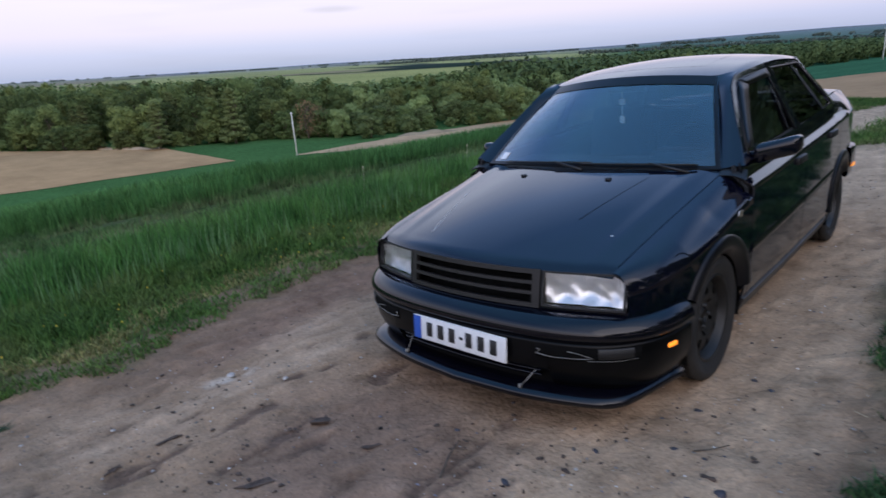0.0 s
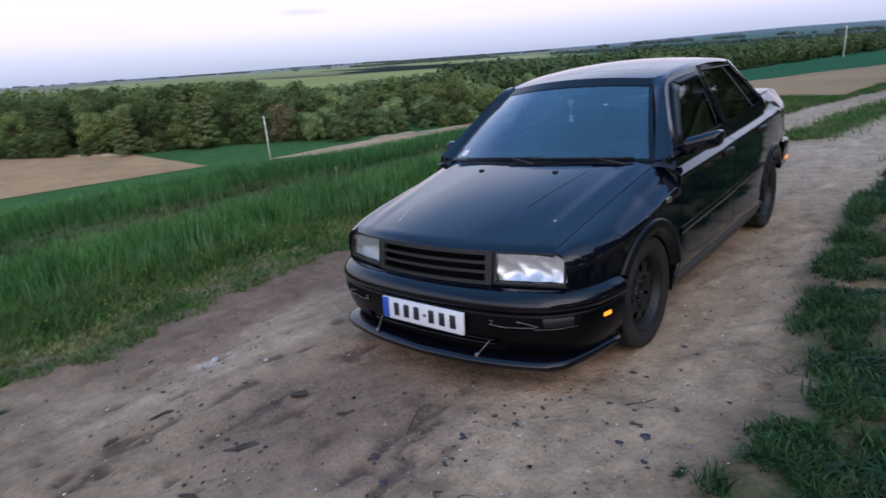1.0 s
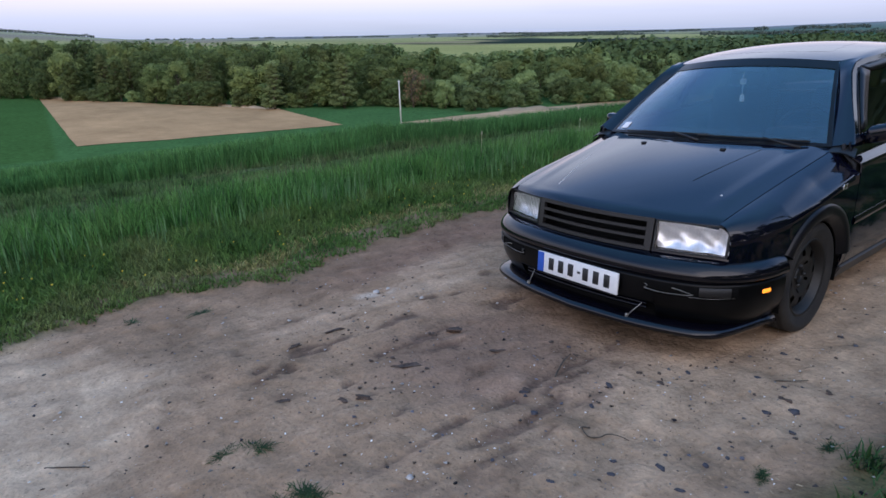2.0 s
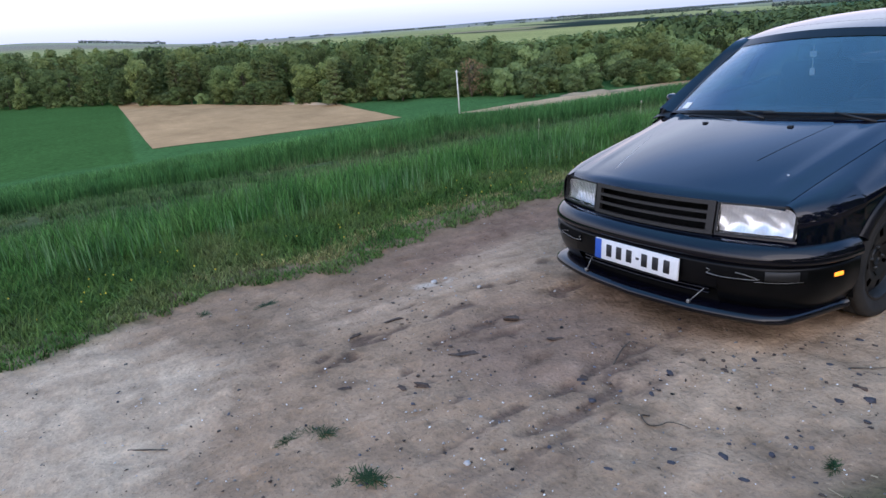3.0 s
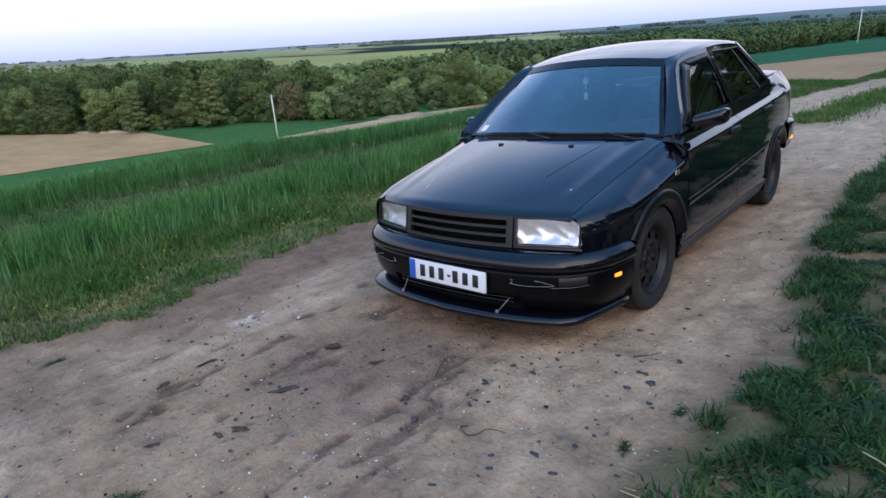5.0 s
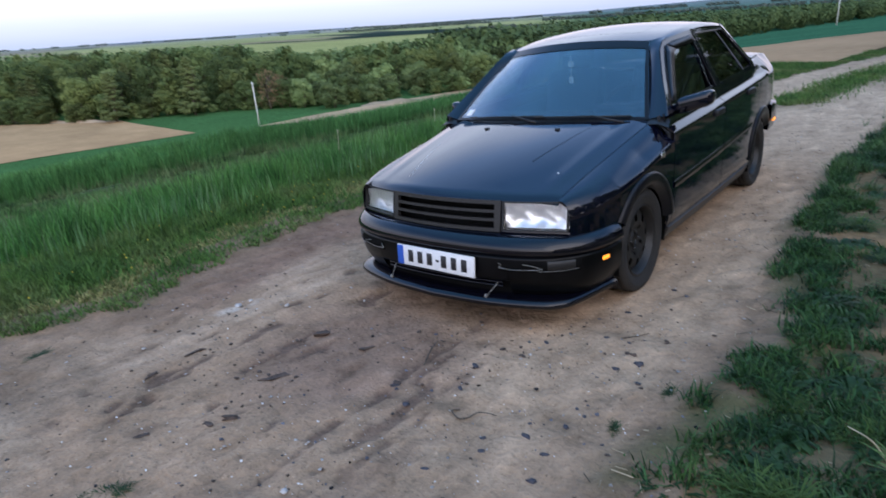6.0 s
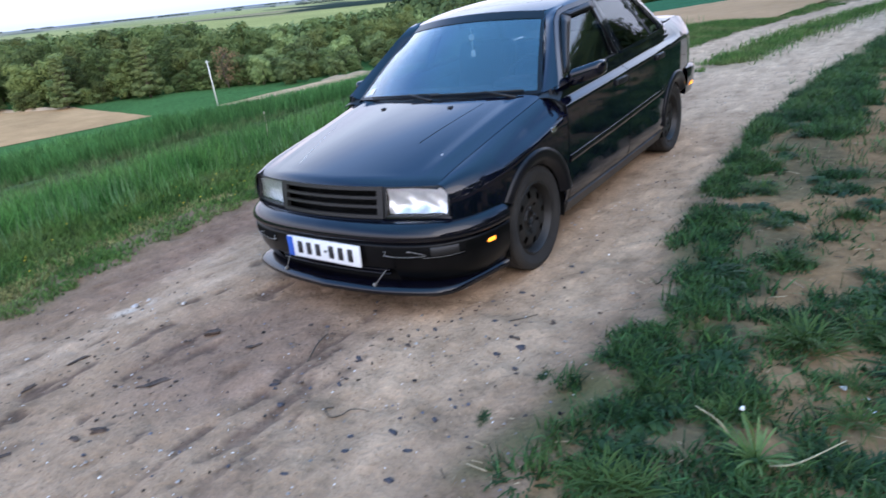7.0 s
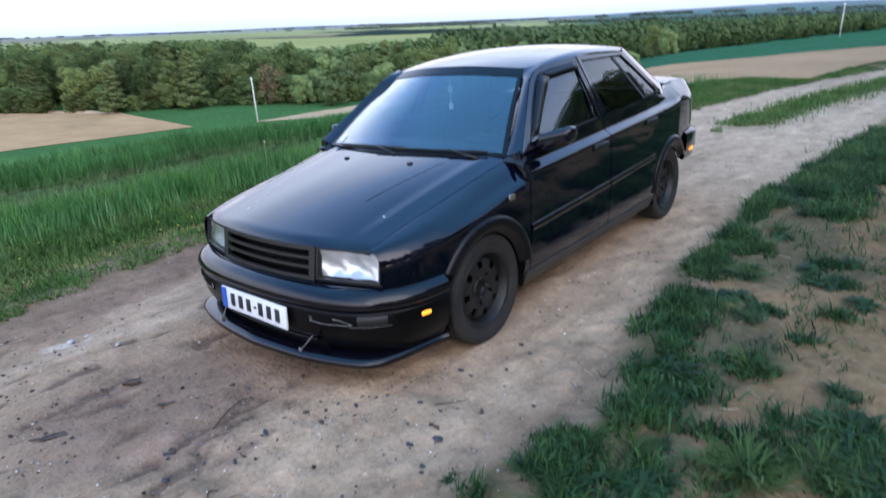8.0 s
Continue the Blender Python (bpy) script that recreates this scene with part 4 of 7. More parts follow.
        bm = block(0.785, wide, 0.505, 0.605, 0.878, 0.972, 0.032, 4)
        for v in bm.verts:
            k = v.co.x - 0.79
            v.co.y += 0.14 * k
            v.co.z = 0.93 + (v.co.z - 0.925) * (1 - 0.3 * k) + 0.26 * k
        bm = joined(bm, tube([(0.735, 0.54, 0.905), (0.78, 0.55, 0.915), (0.83, 0.555, 0.93)], 0.03, 10))
        bmesh.ops.transform(bm, matrix=Matrix.Diagonal((s, 1, 1, 1)), verts=bm.verts)
        mir = part("outside_mirror", bm, PAINT, car, "black door mirror")
        bm = sheet(lambda u, v: (s * (0.805 + (wide - 0.83) * u), 0.613 + 0.02 * u, 0.905 + 0.045 * u + 0.052 * v), [0, 1], [0, 1])
        part("mirror_glass", bm, CHROME, mir, smooth=False)
    # roof
    def roof(u, v):
        x = 0.587 * u
        f = 0.815 + 0.39 * x * x if abs(x) < 0.483 else 0.906 + (abs(x) - 0.483) * 0.75
        r = 2.235 - 0.15 * x * x if abs(x) < 0.515 else 2.195 - (abs(x) - 0.515) * 2.6
        y = f + (r - f) * v
        z = 1.402 - 0.14 * x * x - 0.077 * (max(0, 1.6 - y) / 0.7) ** 2 - 0.03 * (max(0, y - 1.6) / 0.6) ** 2
        return (x, y, z - 0.018 * max(0, abs(u) - 0.94) / 0.06)
    top = part("roof", sheet(roof, lin(-1, 1, 40), lin(0, 1, 28)), PAINT, car, "black roof with a closed sunroof")
    solid(top)
    part("sunroof", sheet(lambda u, v: (lambda p: (p[0], p[1], p[2] + 0.0035))(roof(0.62 * u, 0.16 + 0.30 * v)), lin(-1, 1, 16), lin(0, 1, 8)), PAINT, top)
    # windscreen
    def screen(u, v):
        xb, xt = 0.690 * u, 0.483 * u
        b = Vector((xb, 0.25 + 0.279 * xb * xb, 0.905 - 0.044 * xb * xb))
        t = Vector((xt, 0.815 + 0.39 * xt * xt, 1.325 - 0.142 * xt * xt))
        return tuple(b.lerp(t, v) + Vector((0, -0.6, 0.8)) * 0.018 * math.sin(math.pi * v))
    glassy = part("windscreen", sheet(screen, lin(-1, 1, 24), lin(0, 1, 14)), TINTED, car, "bluish tinted windscreen with a shaded top band")
    solid(glassy, 0.004)
    glassy.visible_shadow = False
    part("shade_band", sheet(lambda u, v: tuple(Vector(screen(u, 0.88 + 0.115 * v)) + Vector((0, -0.003, 0.004))), lin(-0.98, 0.98, 20), lin(0, 1, 2)), FRAME, glassy, "dark sun strip")
    border = [sheet(lambda u, v: tuple(Vector(screen(s * (0.968 + 0.032 * u), v)) + Vector((0, -0.003, 0.003))), [0, 1], lin(0, 1, 12)) for s in (1, -1)]
    part("screen_seal", joined(*border, sheet(lambda u, v: tuple(Vector(screen(u, 0.03 * v - 0.01)) + Vector((0, -0.003, 0.004))), lin(-1, 1, 20), [0, 1])), FRAME, glassy)
    part("sticker", sheet(lambda u, v: tuple(Vector(screen(-0.90 + 0.085 * u, 0.045 + 0.075 * v)) + Vector((0, -0.003, 0.004))), [0, 1], [0, 1]), WHITE, glassy, "small pale sticker")
    cowl = sheet(lambda u, v: (u * 0.70, 0.165 + 0.20 * u * u + 0.11 * v, 0.852 - 0.03 * abs(u) ** 2.4 + 0.036 * v), lin(-1, 1, 24), lin(0, 1, 3))
    part("cowl", cowl, FRAME, car, "black plastic wiper cowl")
    for x0, x1 in ((-0.52, 0.08), (0.02, 0.60)):
        pts = [Vector(screen(k / 0.69, 0.008 + 0.02 * (k - x0))) + Vector((0, -0.014, 0.010)) for k in lin(x0, x1, 8)]
        arm = part("wiper", tube(pts, 0.006, 6), PLASTIC, car)
        pivot = Vector(screen(x1 / 0.69 - 0.05, -0.04)) + Vector((0, -0.025, 0.006))
        part("wiper_arm", tube([pivot, pts[5] + Vector((0, -0.004, 0.006))], 0.009, 6, 0.6), PLASTIC, arm)
    # rear screen, boot
    def back(u, v):
        t, b = Vector((0.515 * u, 2.235 - 0.15 * (0.515 * u) ** 2, 1.368 - 0.14 * (0.515 * u) ** 2)), Vector((0.60 * u, 2.76 - 0.07 * u * u, 1.04))
        return tuple(t.lerp(b, v) + Vector((0, 0.5, 0.8)) * 0.02 * math.sin(math.pi * v))
    solid(part("rear_window", sheet(back, lin(-1, 1, 16), lin(0, 1, 10)), DARKGLASS, car), 0.004)

    def boot(u, v):
        y0, y1 = 2.765 - 0.07 * u * u, 3.175 - 0.05 * u * u
        if v < 0.7:
            t = v / 0.7
            y = y0 + (y1 - y0) * t
            return (0.664 * u, y, deck_edge(y) + 0.022 * (1 - u ** 4))
        t = (v - 0.7) / 0.3
        return (0.664 * u, y1 + 0.025 * math.sin(math.pi * t / 2), deck_edge(y1) + 0.022 * (1 - u ** 4) - 0.38 * t)
    part("rear_deck", sheet(lambda u, v: (0.715 * u - 0.03 * u * v, 2.30 + 0.50 * v, 0.984 + 0.052 * min(1, v * 1.02)), lin(-1, 1, 8), lin(0, 1, 4)), PAINT, car)
    lid = part("boot_lid", sheet(boot, lin(-1, 1, 20), lin(0, 0.7, 14) + lin(0.71, 1, 8)), PAINT, car, "black boot lid with a raised lip")
    solid(lid)
    for s in (1, -1):
        wrap = sheet(lambda y, v: (s * (half_width(y) + 0.004), y, 0.70 + 0.20 * v), lin(3.03, 3.185, 6), lin(0, 1, 3))
        part("tail_lamp", joined(block(min(s * 0.45, s * 0.68), max(s * 0.45, s * 0.68), 3.14, 3.205, 0.70, 0.90, 0.015), wrap), SMOKED, car, "smoked dark red tail lamp")
    spine = [(p.x, p.y) for p in smooth_line([(0.806, 2.79, 0), (0.80, 2.96, 0), (0.762, 3.11, 0), (0.61, 3.22, 0), (0.3, 3.28, 0), (0, 3.29, 0), (-0.3, 3.28, 0), (-0.61, 3.22, 0), (-0.762, 3.11, 0), (-0.80, 2.96, 0), (-0.806, 2.79, 0)], 4)]
    rear = part("rear_bumper", sweep(spine, [(-0.06, 0.43), (-0.01, 0.41), (0.004, 0.43), (0.004, 0.48), (0.018, 0.50), (0.020, 0.60), (0.008, 0.635), (-0.05, 0.645)]), BUMPER, car, "black rear bumper")
    for s in (1, -1):
        bm = block(s * 0.815 - 0.008, s * 0.815 + 0.008, 2.885, 2.955, 0.478, 0.508, 0.006)
        part("side_marker", bm, AMBER, rear, "lit orange side marker")
    # front bumper with splitter
    spine = bumper_spine()
    bump = part("front_bumper", sweep(spine, [(-0.13, 0.497), (-0.07, 0.4965), (-0.045, 0.493), (-0.022, 0.483), (-0.004, 0.468), (0.007, 0.452), (0.012, 0.438), (0.012, 0.424), (0.008, 0.414), (0.002, 0.409), (-0.008, 0.407), (-0.010, 0.392)]), BUMPER, car, "scuffed black front bumper")
    lower = [(-0.010, 0.398), (-0.002, 0.394), (0.000, 0.385), (0.000, 0.34), (-0.003, 0.30), (-0.012, 0.265), (-0.028, 0.23), (-0.05, 0.195), (-0.075, 0.165)]
    part("bumper_skirt", joined(sweep([p for p in spine if p[0] > 0.40], lower), sweep([p for p in spine if p[0] < -0.40], lower),
                                sweep([p for p in spine if abs(p[0]) < 0.46], [(-0.010, 0.398), (-0.002, 0.394), (0.000, 0.385), (0.000, 0.285), (-0.004, 0.272), (-0.02, 0.266)])), SKIRT, bump)
    part("lower_intake", sweep([p for p in spine if abs(p[0]) < 0.50], [(-0.045, 0.275), (-0.06, 0.262), (-0.06, 0.17)]), VOID, bump)
    for z in (0.255, 0.235):
        part("intake_slat", sweep([p for p in spine if abs(p[0]) < 0.40], [(-0.05, z), (-0.024, z + 0.003), (-0.022, z - 0.005), (-0.05, z - 0.009)]), BUMPER, bump)
    half = smooth_line([(0, -0.866, 0), (0.33, -0.836, 0), (0.58, -0.772, 0), (0.690, -0.708, 0), (0.738, -0.60, 0), (0.800, -0.315, 0)], 5)
    lip = [(-p.x, p.y) for p in half[::-1]] + [(p.x, p.y) for p in half[1:]]
    part("splitter", sweep(lip, [(-0.16, 0.182), (-0.08, 0.190), (-0.03, 0.184), (-0.006, 0.172), (0.0, 0.158), (-0.006, 0.144), (-0.06, 0.132), (-0.16, 0.130)], closed=True), BUMPER, bump, "low black plastic splitter lip")
    for x, low_x in ((-0.328, -0.338), (0.372, 0.318)):
        part("splitter_stay", tube([(x, -0.775, 0.255), (low_x, -0.812, 0.184)], 0.0021, 8), METAL, bump, "thin metal stay")
        part("stay_bolt", block(low_x - 0.007, low_x + 0.007, -0.822, -0.806, 0.178, 0.196, 0.004), METAL, bump)
    for s in (1, -1):
        ins = [p for p in spine if 0.35 < s * p[0] < 0.75]
        # no hollow here: a flat black strip paints the recess's shade
        part("fog_lamp_recess", sweep(ins, [(-0.001, 0.386), (0.003, 0.380), (0.003, 0.332), (-0.001, 0.326)]), VOID, bump, "flat black strip for the shade of an empty fog lamp recess with torn trim")
        edge = [(p[0], p[1]) for p in spine if 0.36 < s * p[0] < 0.75]
        edge = edge if s > 0 else edge[::-1]
        along = lambda k: Vector((*(np.interp(k * (len(edge) - 1), range(len(edge)), [e[i] for e in edge]) for i in (0, 1)), 0))  # noqa: E731
        for run, thick in (([(0.0, 0.345), (0.03, 0.362), (0.0, 0.366)], 0.0016), ([(0.0, 0.345), (0.15, 0.338), (0.40, 0.341), (0.50, 0.346)], 0.0017), ([(0.27, 0.368), (0.36, 0.362), (0.48, 0.348)], 0.0018), ([(0.45, 0.333), (0.72, 0.334), (0.98, 0.337)], 0.0010)):
            pts = [along(k) + Vector((0, -0.007, z)) for k, z in run]
            part("torn_trim", tube(smooth_line(pts, 4), thick, 6, 0.6), METAL, bump, "pale torn edge of trim")
        pocket = [p for p in spine if 0.60 < s * p[0] < 0.73]
        part("fog_lamp_cover", sweep(pocket, [(0.003, 0.384), (0.008, 0.380), (0.008, 0.344), (0.003, 0.340)]), PLASTIC, bump, "dull black fog lamp cover")
        mk = block(-0.010, 0.010, -0.026, 0.026, -0.0105, 0.0105, 0.007, 3)
        lamp = part("side_marker", mk, AMBER, bump, "lit orange side marker")
        lamp.matrix_local = pose(s * 0.806, -0.472, 0.352, 0, 0, -s * 16)
    # number plate: bars stand in for its characters
    plate = part("number_plate", block(-0.260, 0.260, -0.006, 0.006, -0.055, 0.055, 0.003), WHITE, bump, "white number plate with a blue band")
    plate.matrix_local = pose(0.013, -0.829, 0.340, -4, 0.8, 0)
    part("plate_band", block(-0.258, -0.216, -0.009, -0.004, -0.053, 0.053, 0.001), BLUE, plate)
    for k in range(6):
        x = -0.190 + 0.066 * k + (0.030 if k > 2 else 0)
        part("plate_bar", block(x + 0.008, x + 0.044, -0.0085, -0.004, -0.033, 0.033, 0.002, 1), INK, plate)
    part("plate_bar", block(0.012, 0.032, -0.0085, -0.004, -0.006, 0.006, 0.001, 1), INK, plate)
    # nose panel, grille
    def nose(x0, x1, z0, z1, off=0.0, n=12, rows_n=3):
        return sheet(lambda x, v: (x, face_y(x) + off + 0.03 * (v * (z1 - z0) + z0 - 0.50) / 0.16, z0 + (z1 - z0) * v), lin(x0, x1, n), lin(0, 1, rows_n))
    # plain black sheet that paints the darkness behind grille and lamps
    part("radiator", nose(-0.66, 0.66, 0.47, 0.655, 0.075, 24), VOID, car)
    solid(part("lamp_valance", joined(nose(-0.69, 0.69, 0.488, 0.502, -0.004, 24)), PAINT, car), 0.01)
    grille = part("grille", joined(nose(-0.358, 0.358, 0.632, 0.652, -0.012, 16), nose(-0.358, 0.358, 0.498, 0.516, -0.014, 16)), SLAT, car, "badgeless black slatted grille")
    solid(grille, 0.02)
    for z in (0.549, 0.591):
        sl = nose(-0.342, 0.342, z, z + 0.014, -0.016, 16, 2)
        solid(part("grille_slat", sl, SLAT, grille), 0.014)
    for s in (1, -1):
        solid(part("grille_end", nose(min(s * 0.324, s * 0.358), max(s * 0.324, s * 0.358), 0.514, 0.634, -0.013, 3), SLAT, grille), 0.02)
    # headlamps
    for s in (1, -1):
        a, b = (0.364, 0.682) if s > 0 else (-0.682, -0.364)
        shell = joined(nose(a, b, 0.505, 0.512, -0.006, 8), nose(a, b, 0.640, 0.648, -0.006, 8), nose(a, a + 0.008, 0.51, 0.642, -0.006, 2), nose(b - 0.008, b, 0.51, 0.642, -0.006, 2))
        lamp = part("headlamp", shell, PLASTIC, car, "clear glass headlamp")
        solid(lamp, 0.03)

        def reflector(u, v):
            x = a + (b - a) * u
            z = 0.51 + (0.132 - 0.045 * max(0, (abs(x) - 0.622) / 0.06) ** 2) * v
            deep = 0.034 * (1 - abs(2 * u - 1) ** 2.5) * (1 - abs(2 * v - 1) ** 2.5)
            return (x, face_y(x) + 0.015 + deep + 0.007 * abs(math.sin(26 * x + 34 * z)) + 0.003 * math.sin(70 * x - 30 * z), z)
        part("reflector", sheet(reflector, lin(0.02, 0.98, 48), lin(0.02, 0.98, 16)), LAMP, lamp, "bright reflector bowl")
        lens = sheet(lambda x, v: (x, face_y(x) - 0.008 + 0.03 * (0.51 + 0.132 * v - 0.50) / 0.16 + 0.0012 * math.sin(x * 420), 0.51 + (0.132 - 0.045 * max(0, (abs(x) - 0.622) / 0.06) ** 2) * v), lin(a + 0.006, b - 0.006, 72), lin(0, 1, 6))
        pane = solid(part("lens", lens, FLUTED, lamp, "fluted clear lens"), 0.004)
        pane.visible_shadow = False
    # cabin
    part("dashboard", joined(block(-0.66, 0.66, 0.42, 0.78, 0.70, 0.885, 0.05, 3), block(0.22, 0.52, 0.62, 0.82, 0.86, 0.93, 0.03, 3)), CABIN, car, "dark grey dashboard")
    part("dash_cloth", block(-0.55, 0.12, 0.44, 0.56, 0.884, 0.892, 0.004), FABRIC, car, "pale cloth on the dashboard")
    ring = [(0.36 + 0.18 * math.cos(a), 0.86 + 0.07 * math.sin(a), 0.86 + 0.17 * math.sin(a)) for a in lin(0, 2 * math.pi, 28)]
    part("steering_wheel", joined(tube(ring, 0.014, 8), tube([(0.19, 0.86, 0.86), (0.36, 0.84, 0.85), (0.53, 0.86, 0.86)], 0.016, 8), tube([(0.36, 0.86, 0.86), (0.36, 0.70, 0.80)], 0.04, 10)), CABIN, car)
    for s in (1, -1):
        seat = part("front_seat", joined(block(s * 0.36 - 0.25, s * 0.36 + 0.25, 0.95, 1.45, 0.42, 0.58, 0.06, 3)), FABRIC, car)
        rest = block(s * 0.36 - 0.24, s * 0.36 + 0.24, -0.06, 0.07, 0.0, 0.58, 0.05, 3)
        bmesh.ops.transform(rest, matrix=pose(0, 1.42, 0.54, -14, 0, 0), verts=rest.verts)
        part("seat_back", rest, FABRIC, seat)
        head = block(s * 0.36 - 0.13, s * 0.36 + 0.13, 1.54, 1.63, 1.10, 1.25, 0.035, 3)
        part("headrest", head, FABRIC, seat)
    part("rear_bench", joined(block(-0.62, 0.62, 1.75, 2.2, 0.40, 0.60, 0.06, 3), block(-0.62, 0.62, 2.12, 2.28, 0.55, 1.02, 0.06, 3)), FABRIC, car)
    part("parcel_shelf", block(-0.60, 0.60, 2.26, 2.74, 0.985, 1.01, 0.01), CABIN, car)
    for s in (1, -1):
        m = (lambda f: f) if s > 0 else mirrored
        inner = sheet(m(lambda y, v: (flank(y, 0.30 + (belt(y) - 0.31) * v) - 0.028, y, max(0.30 + (belt(y) - 0.31) * v, arch_bottom(y, WHEELBASE, 0.3, 0.35), arch_bottom(y, 0, 0.3, 0.35)))), columns(0.36, 2.29, (WHEELBASE,), 0.06, 0.35), lin(0, 1, 12))
        solid(part("door_lining", inner, CABIN, car), 0.012)
    mirror = part("inside_mirror", block(-0.13, 0.11, 0.845, 0.875, 1.235, 1.285, 0.012), CABIN, car)
    part("air_freshener", joined(block(-0.068, -0.028, 0.862, 0.872, 1.165, 1.20, 0.006), tube([(-0.048, 0.867, 1.235), (-0.048, 0.867, 1.10)], 0.0025, 5), block(-0.062, -0.034, 0.856, 0.878, 1.055, 1.10, 0.008)), WHITE, mirror, "white hanging air freshener")
    for x, y in ((0.735, 0), (0.735, WHEELBASE), (-0.735, 0), (-0.735, WHEELBASE)):
        build_wheel(car, x - math.copysign(0.075, x) * (0.25 if y == 0 else 0.55), y, 14 * (1 if y else 3))
    part("wing_badge", block(0.838, 0.842, 0.175, 0.225, 0.705, 0.735, 0.002), CHROME, car, "small silver badge")
    car.matrix_world = ROAD
    return car


def solid_free(*some):
    """Several sheets as one thin closed piece."""
    bm = joined(*some)
    bmesh.ops.solidify(bm, geom=bm.faces[:], thickness=0.003)
    return bm


build_car()

# ---- grass and crop ----
def blades(name, x, y, z, tall, wide, lean, material, label, category, tuft=1, gather=0.03, kind="stuff"):
    """One mesh of grass blades, in tufts that lean together: each a bent strip that tapers to a tip."""
    rng = np.random.default_rng(len(x))
    n = len(x)
    turn = rng.uniform(0, 2 * np.pi, n)
    side = np.stack([np.cos(turn), np.sin(turn), 0 * turn], -1)
    way_a = rng.uniform(0, 2 * np.pi, n)
    if tuft > 1:
        way_a = np.repeat(way_a[::tuft], tuft)[:n] + rng.normal(0, 0.9, n)
    way = np.stack([np.cos(way_a), np.sin(way_a), 0 * turn], -1)
    foot = np.stack([x, y, z], -1)
    h, w = tall[:, None], wide[:, None]
    up = np.array([0, 0, 1.0])
    bend = (lean * rng.uniform(0.15, 1.0, n))[:, None] * h
    mid = foot + up * h * 0.55 + way * bend * 0.35
    tip = foot + up * h * np.sqrt(np.clip(1 - (bend / h) ** 2 * 0.5, 0.3, 1)) + way * bend
    V = np.stack([foot - side * w, foot + side * w, mid + side * w * 0.75, mid - side * w * 0.75, tip], 1).reshape(-1, 3)
    b = 5 * np.arange(n)[:, None]
    F = np.stack([b + [0, 1, 2], b + [0, 2, 3], b + [3, 2, 4]], 1).reshape(-1, 3)
    return tagged(fast_mesh(name, V, F, material), label, category, kind=kind)


GRASS = mat("grass", [(0.05, 0.115, 0.028), (0.092, 0.178, 0.042), (0.175, 0.205, 0.075)], rough=0.6, scale=1.1, fine=0.25, bump_scale=4, island=0.4, translucent=0.3, spec=0.2)
TALL = mat("tall_grass", [(0.042, 0.135, 0.034), (0.088, 0.215, 0.052), (0.135, 0.265, 0.072)], rough=0.55, scale=1.4, fine=0.25, bump_scale=3, island=0.45, translucent=0.35, spec=0.2)
STALK = mat("grass_stalk", [(0.11, 0.23, 0.085), (0.18, 0.29, 0.13)], rough=0.6, scale=2.0, island=0.3, translucent=0.3, spec=0.2)
LOW = mat("low_grass", [(0.045, 0.095, 0.032), (0.075, 0.14, 0.045), (0.13, 0.155, 0.07)], rough=0.65, scale=0.9, fine=0.25, bump_scale=3, island=0.45, translucent=0.25, spec=0.15)
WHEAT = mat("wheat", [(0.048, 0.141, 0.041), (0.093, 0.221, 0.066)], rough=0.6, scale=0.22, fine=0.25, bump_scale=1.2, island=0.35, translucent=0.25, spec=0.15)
# darker than the blades: shade between the stalks is put into its colour
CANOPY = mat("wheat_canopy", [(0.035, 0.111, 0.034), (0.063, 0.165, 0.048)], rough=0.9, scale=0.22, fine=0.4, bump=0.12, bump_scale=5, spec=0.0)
DRY = mat("dry_grass", [(0.16, 0.175, 0.060), (0.27, 0.255, 0.105), (0.36, 0.31, 0.15)], rough=0.7, scale=2.0, fine=0.25, bump_scale=5, island=0.4, translucent=0.25, spec=0.1)
WEED = mat("weed", [(0.020, 0.062, 0.021), (0.044, 0.104, 0.031), (0.078, 0.138, 0.041)], rough=0.55, scale=2.5, fine=0.25, bump_scale=5, island=0.45, translucent=0.3, spec=0.25)

WEED_PALE = mat("pale_weed", [(0.06, 0.12, 0.03), (0.11, 0.19, 0.045), (0.17, 0.23, 0.07)], rough=0.55, scale=3.0, fine=0.25, bump_scale=5, island=0.45, translucent=0.3, spec=0.2)


def tufts(rng, n, each, u0, u1, y0, y1, thin=0.5, gather=0.03):
    """Places on the valley side in tufts, u metres from the track's middle, thinner along y."""
    k = n // each
    u = np.repeat(rng.uniform(u0, u1, k), each) + rng.normal(0, gather, k * each)
    y = np.repeat(y0 + (y1 - y0) * rng.random(k) ** (1 + thin), each) + rng.normal(0, gather, k * each)
    return centre(y) - u, y


def wheat_edge(y):
    """How far from the track's middle the crop begins: it draws nearer along the way."""
    return np.interp(y, (-8, -2, 0, 2, 5, 12), (11.0, 10.6, 10.2, 8.4, 7.5, 6.6)) + 0.3 * wave(y, 0 * y, 1.6, 91)


def wheat_top(x, y):
    """The height of the crop's canopy."""
    u = centre(y) - x
    edge = wheat_edge(y)
    return height(x, y) + ((0.42 - 0.17 * ease(2, 7, y)) * ease(edge, edge + 0.3, u) * (1 - 0.6 * ease(20, 70, u)) - 0.06) + 0.05 * wave(x, y, 1.2, 92) * ease(edge, edge + 1, u) - 0.16 * ease(0.1, 0.5, wave(u, y * 0.04, 1.5, 93)) * ease(edge + 1, edge + 2, u)


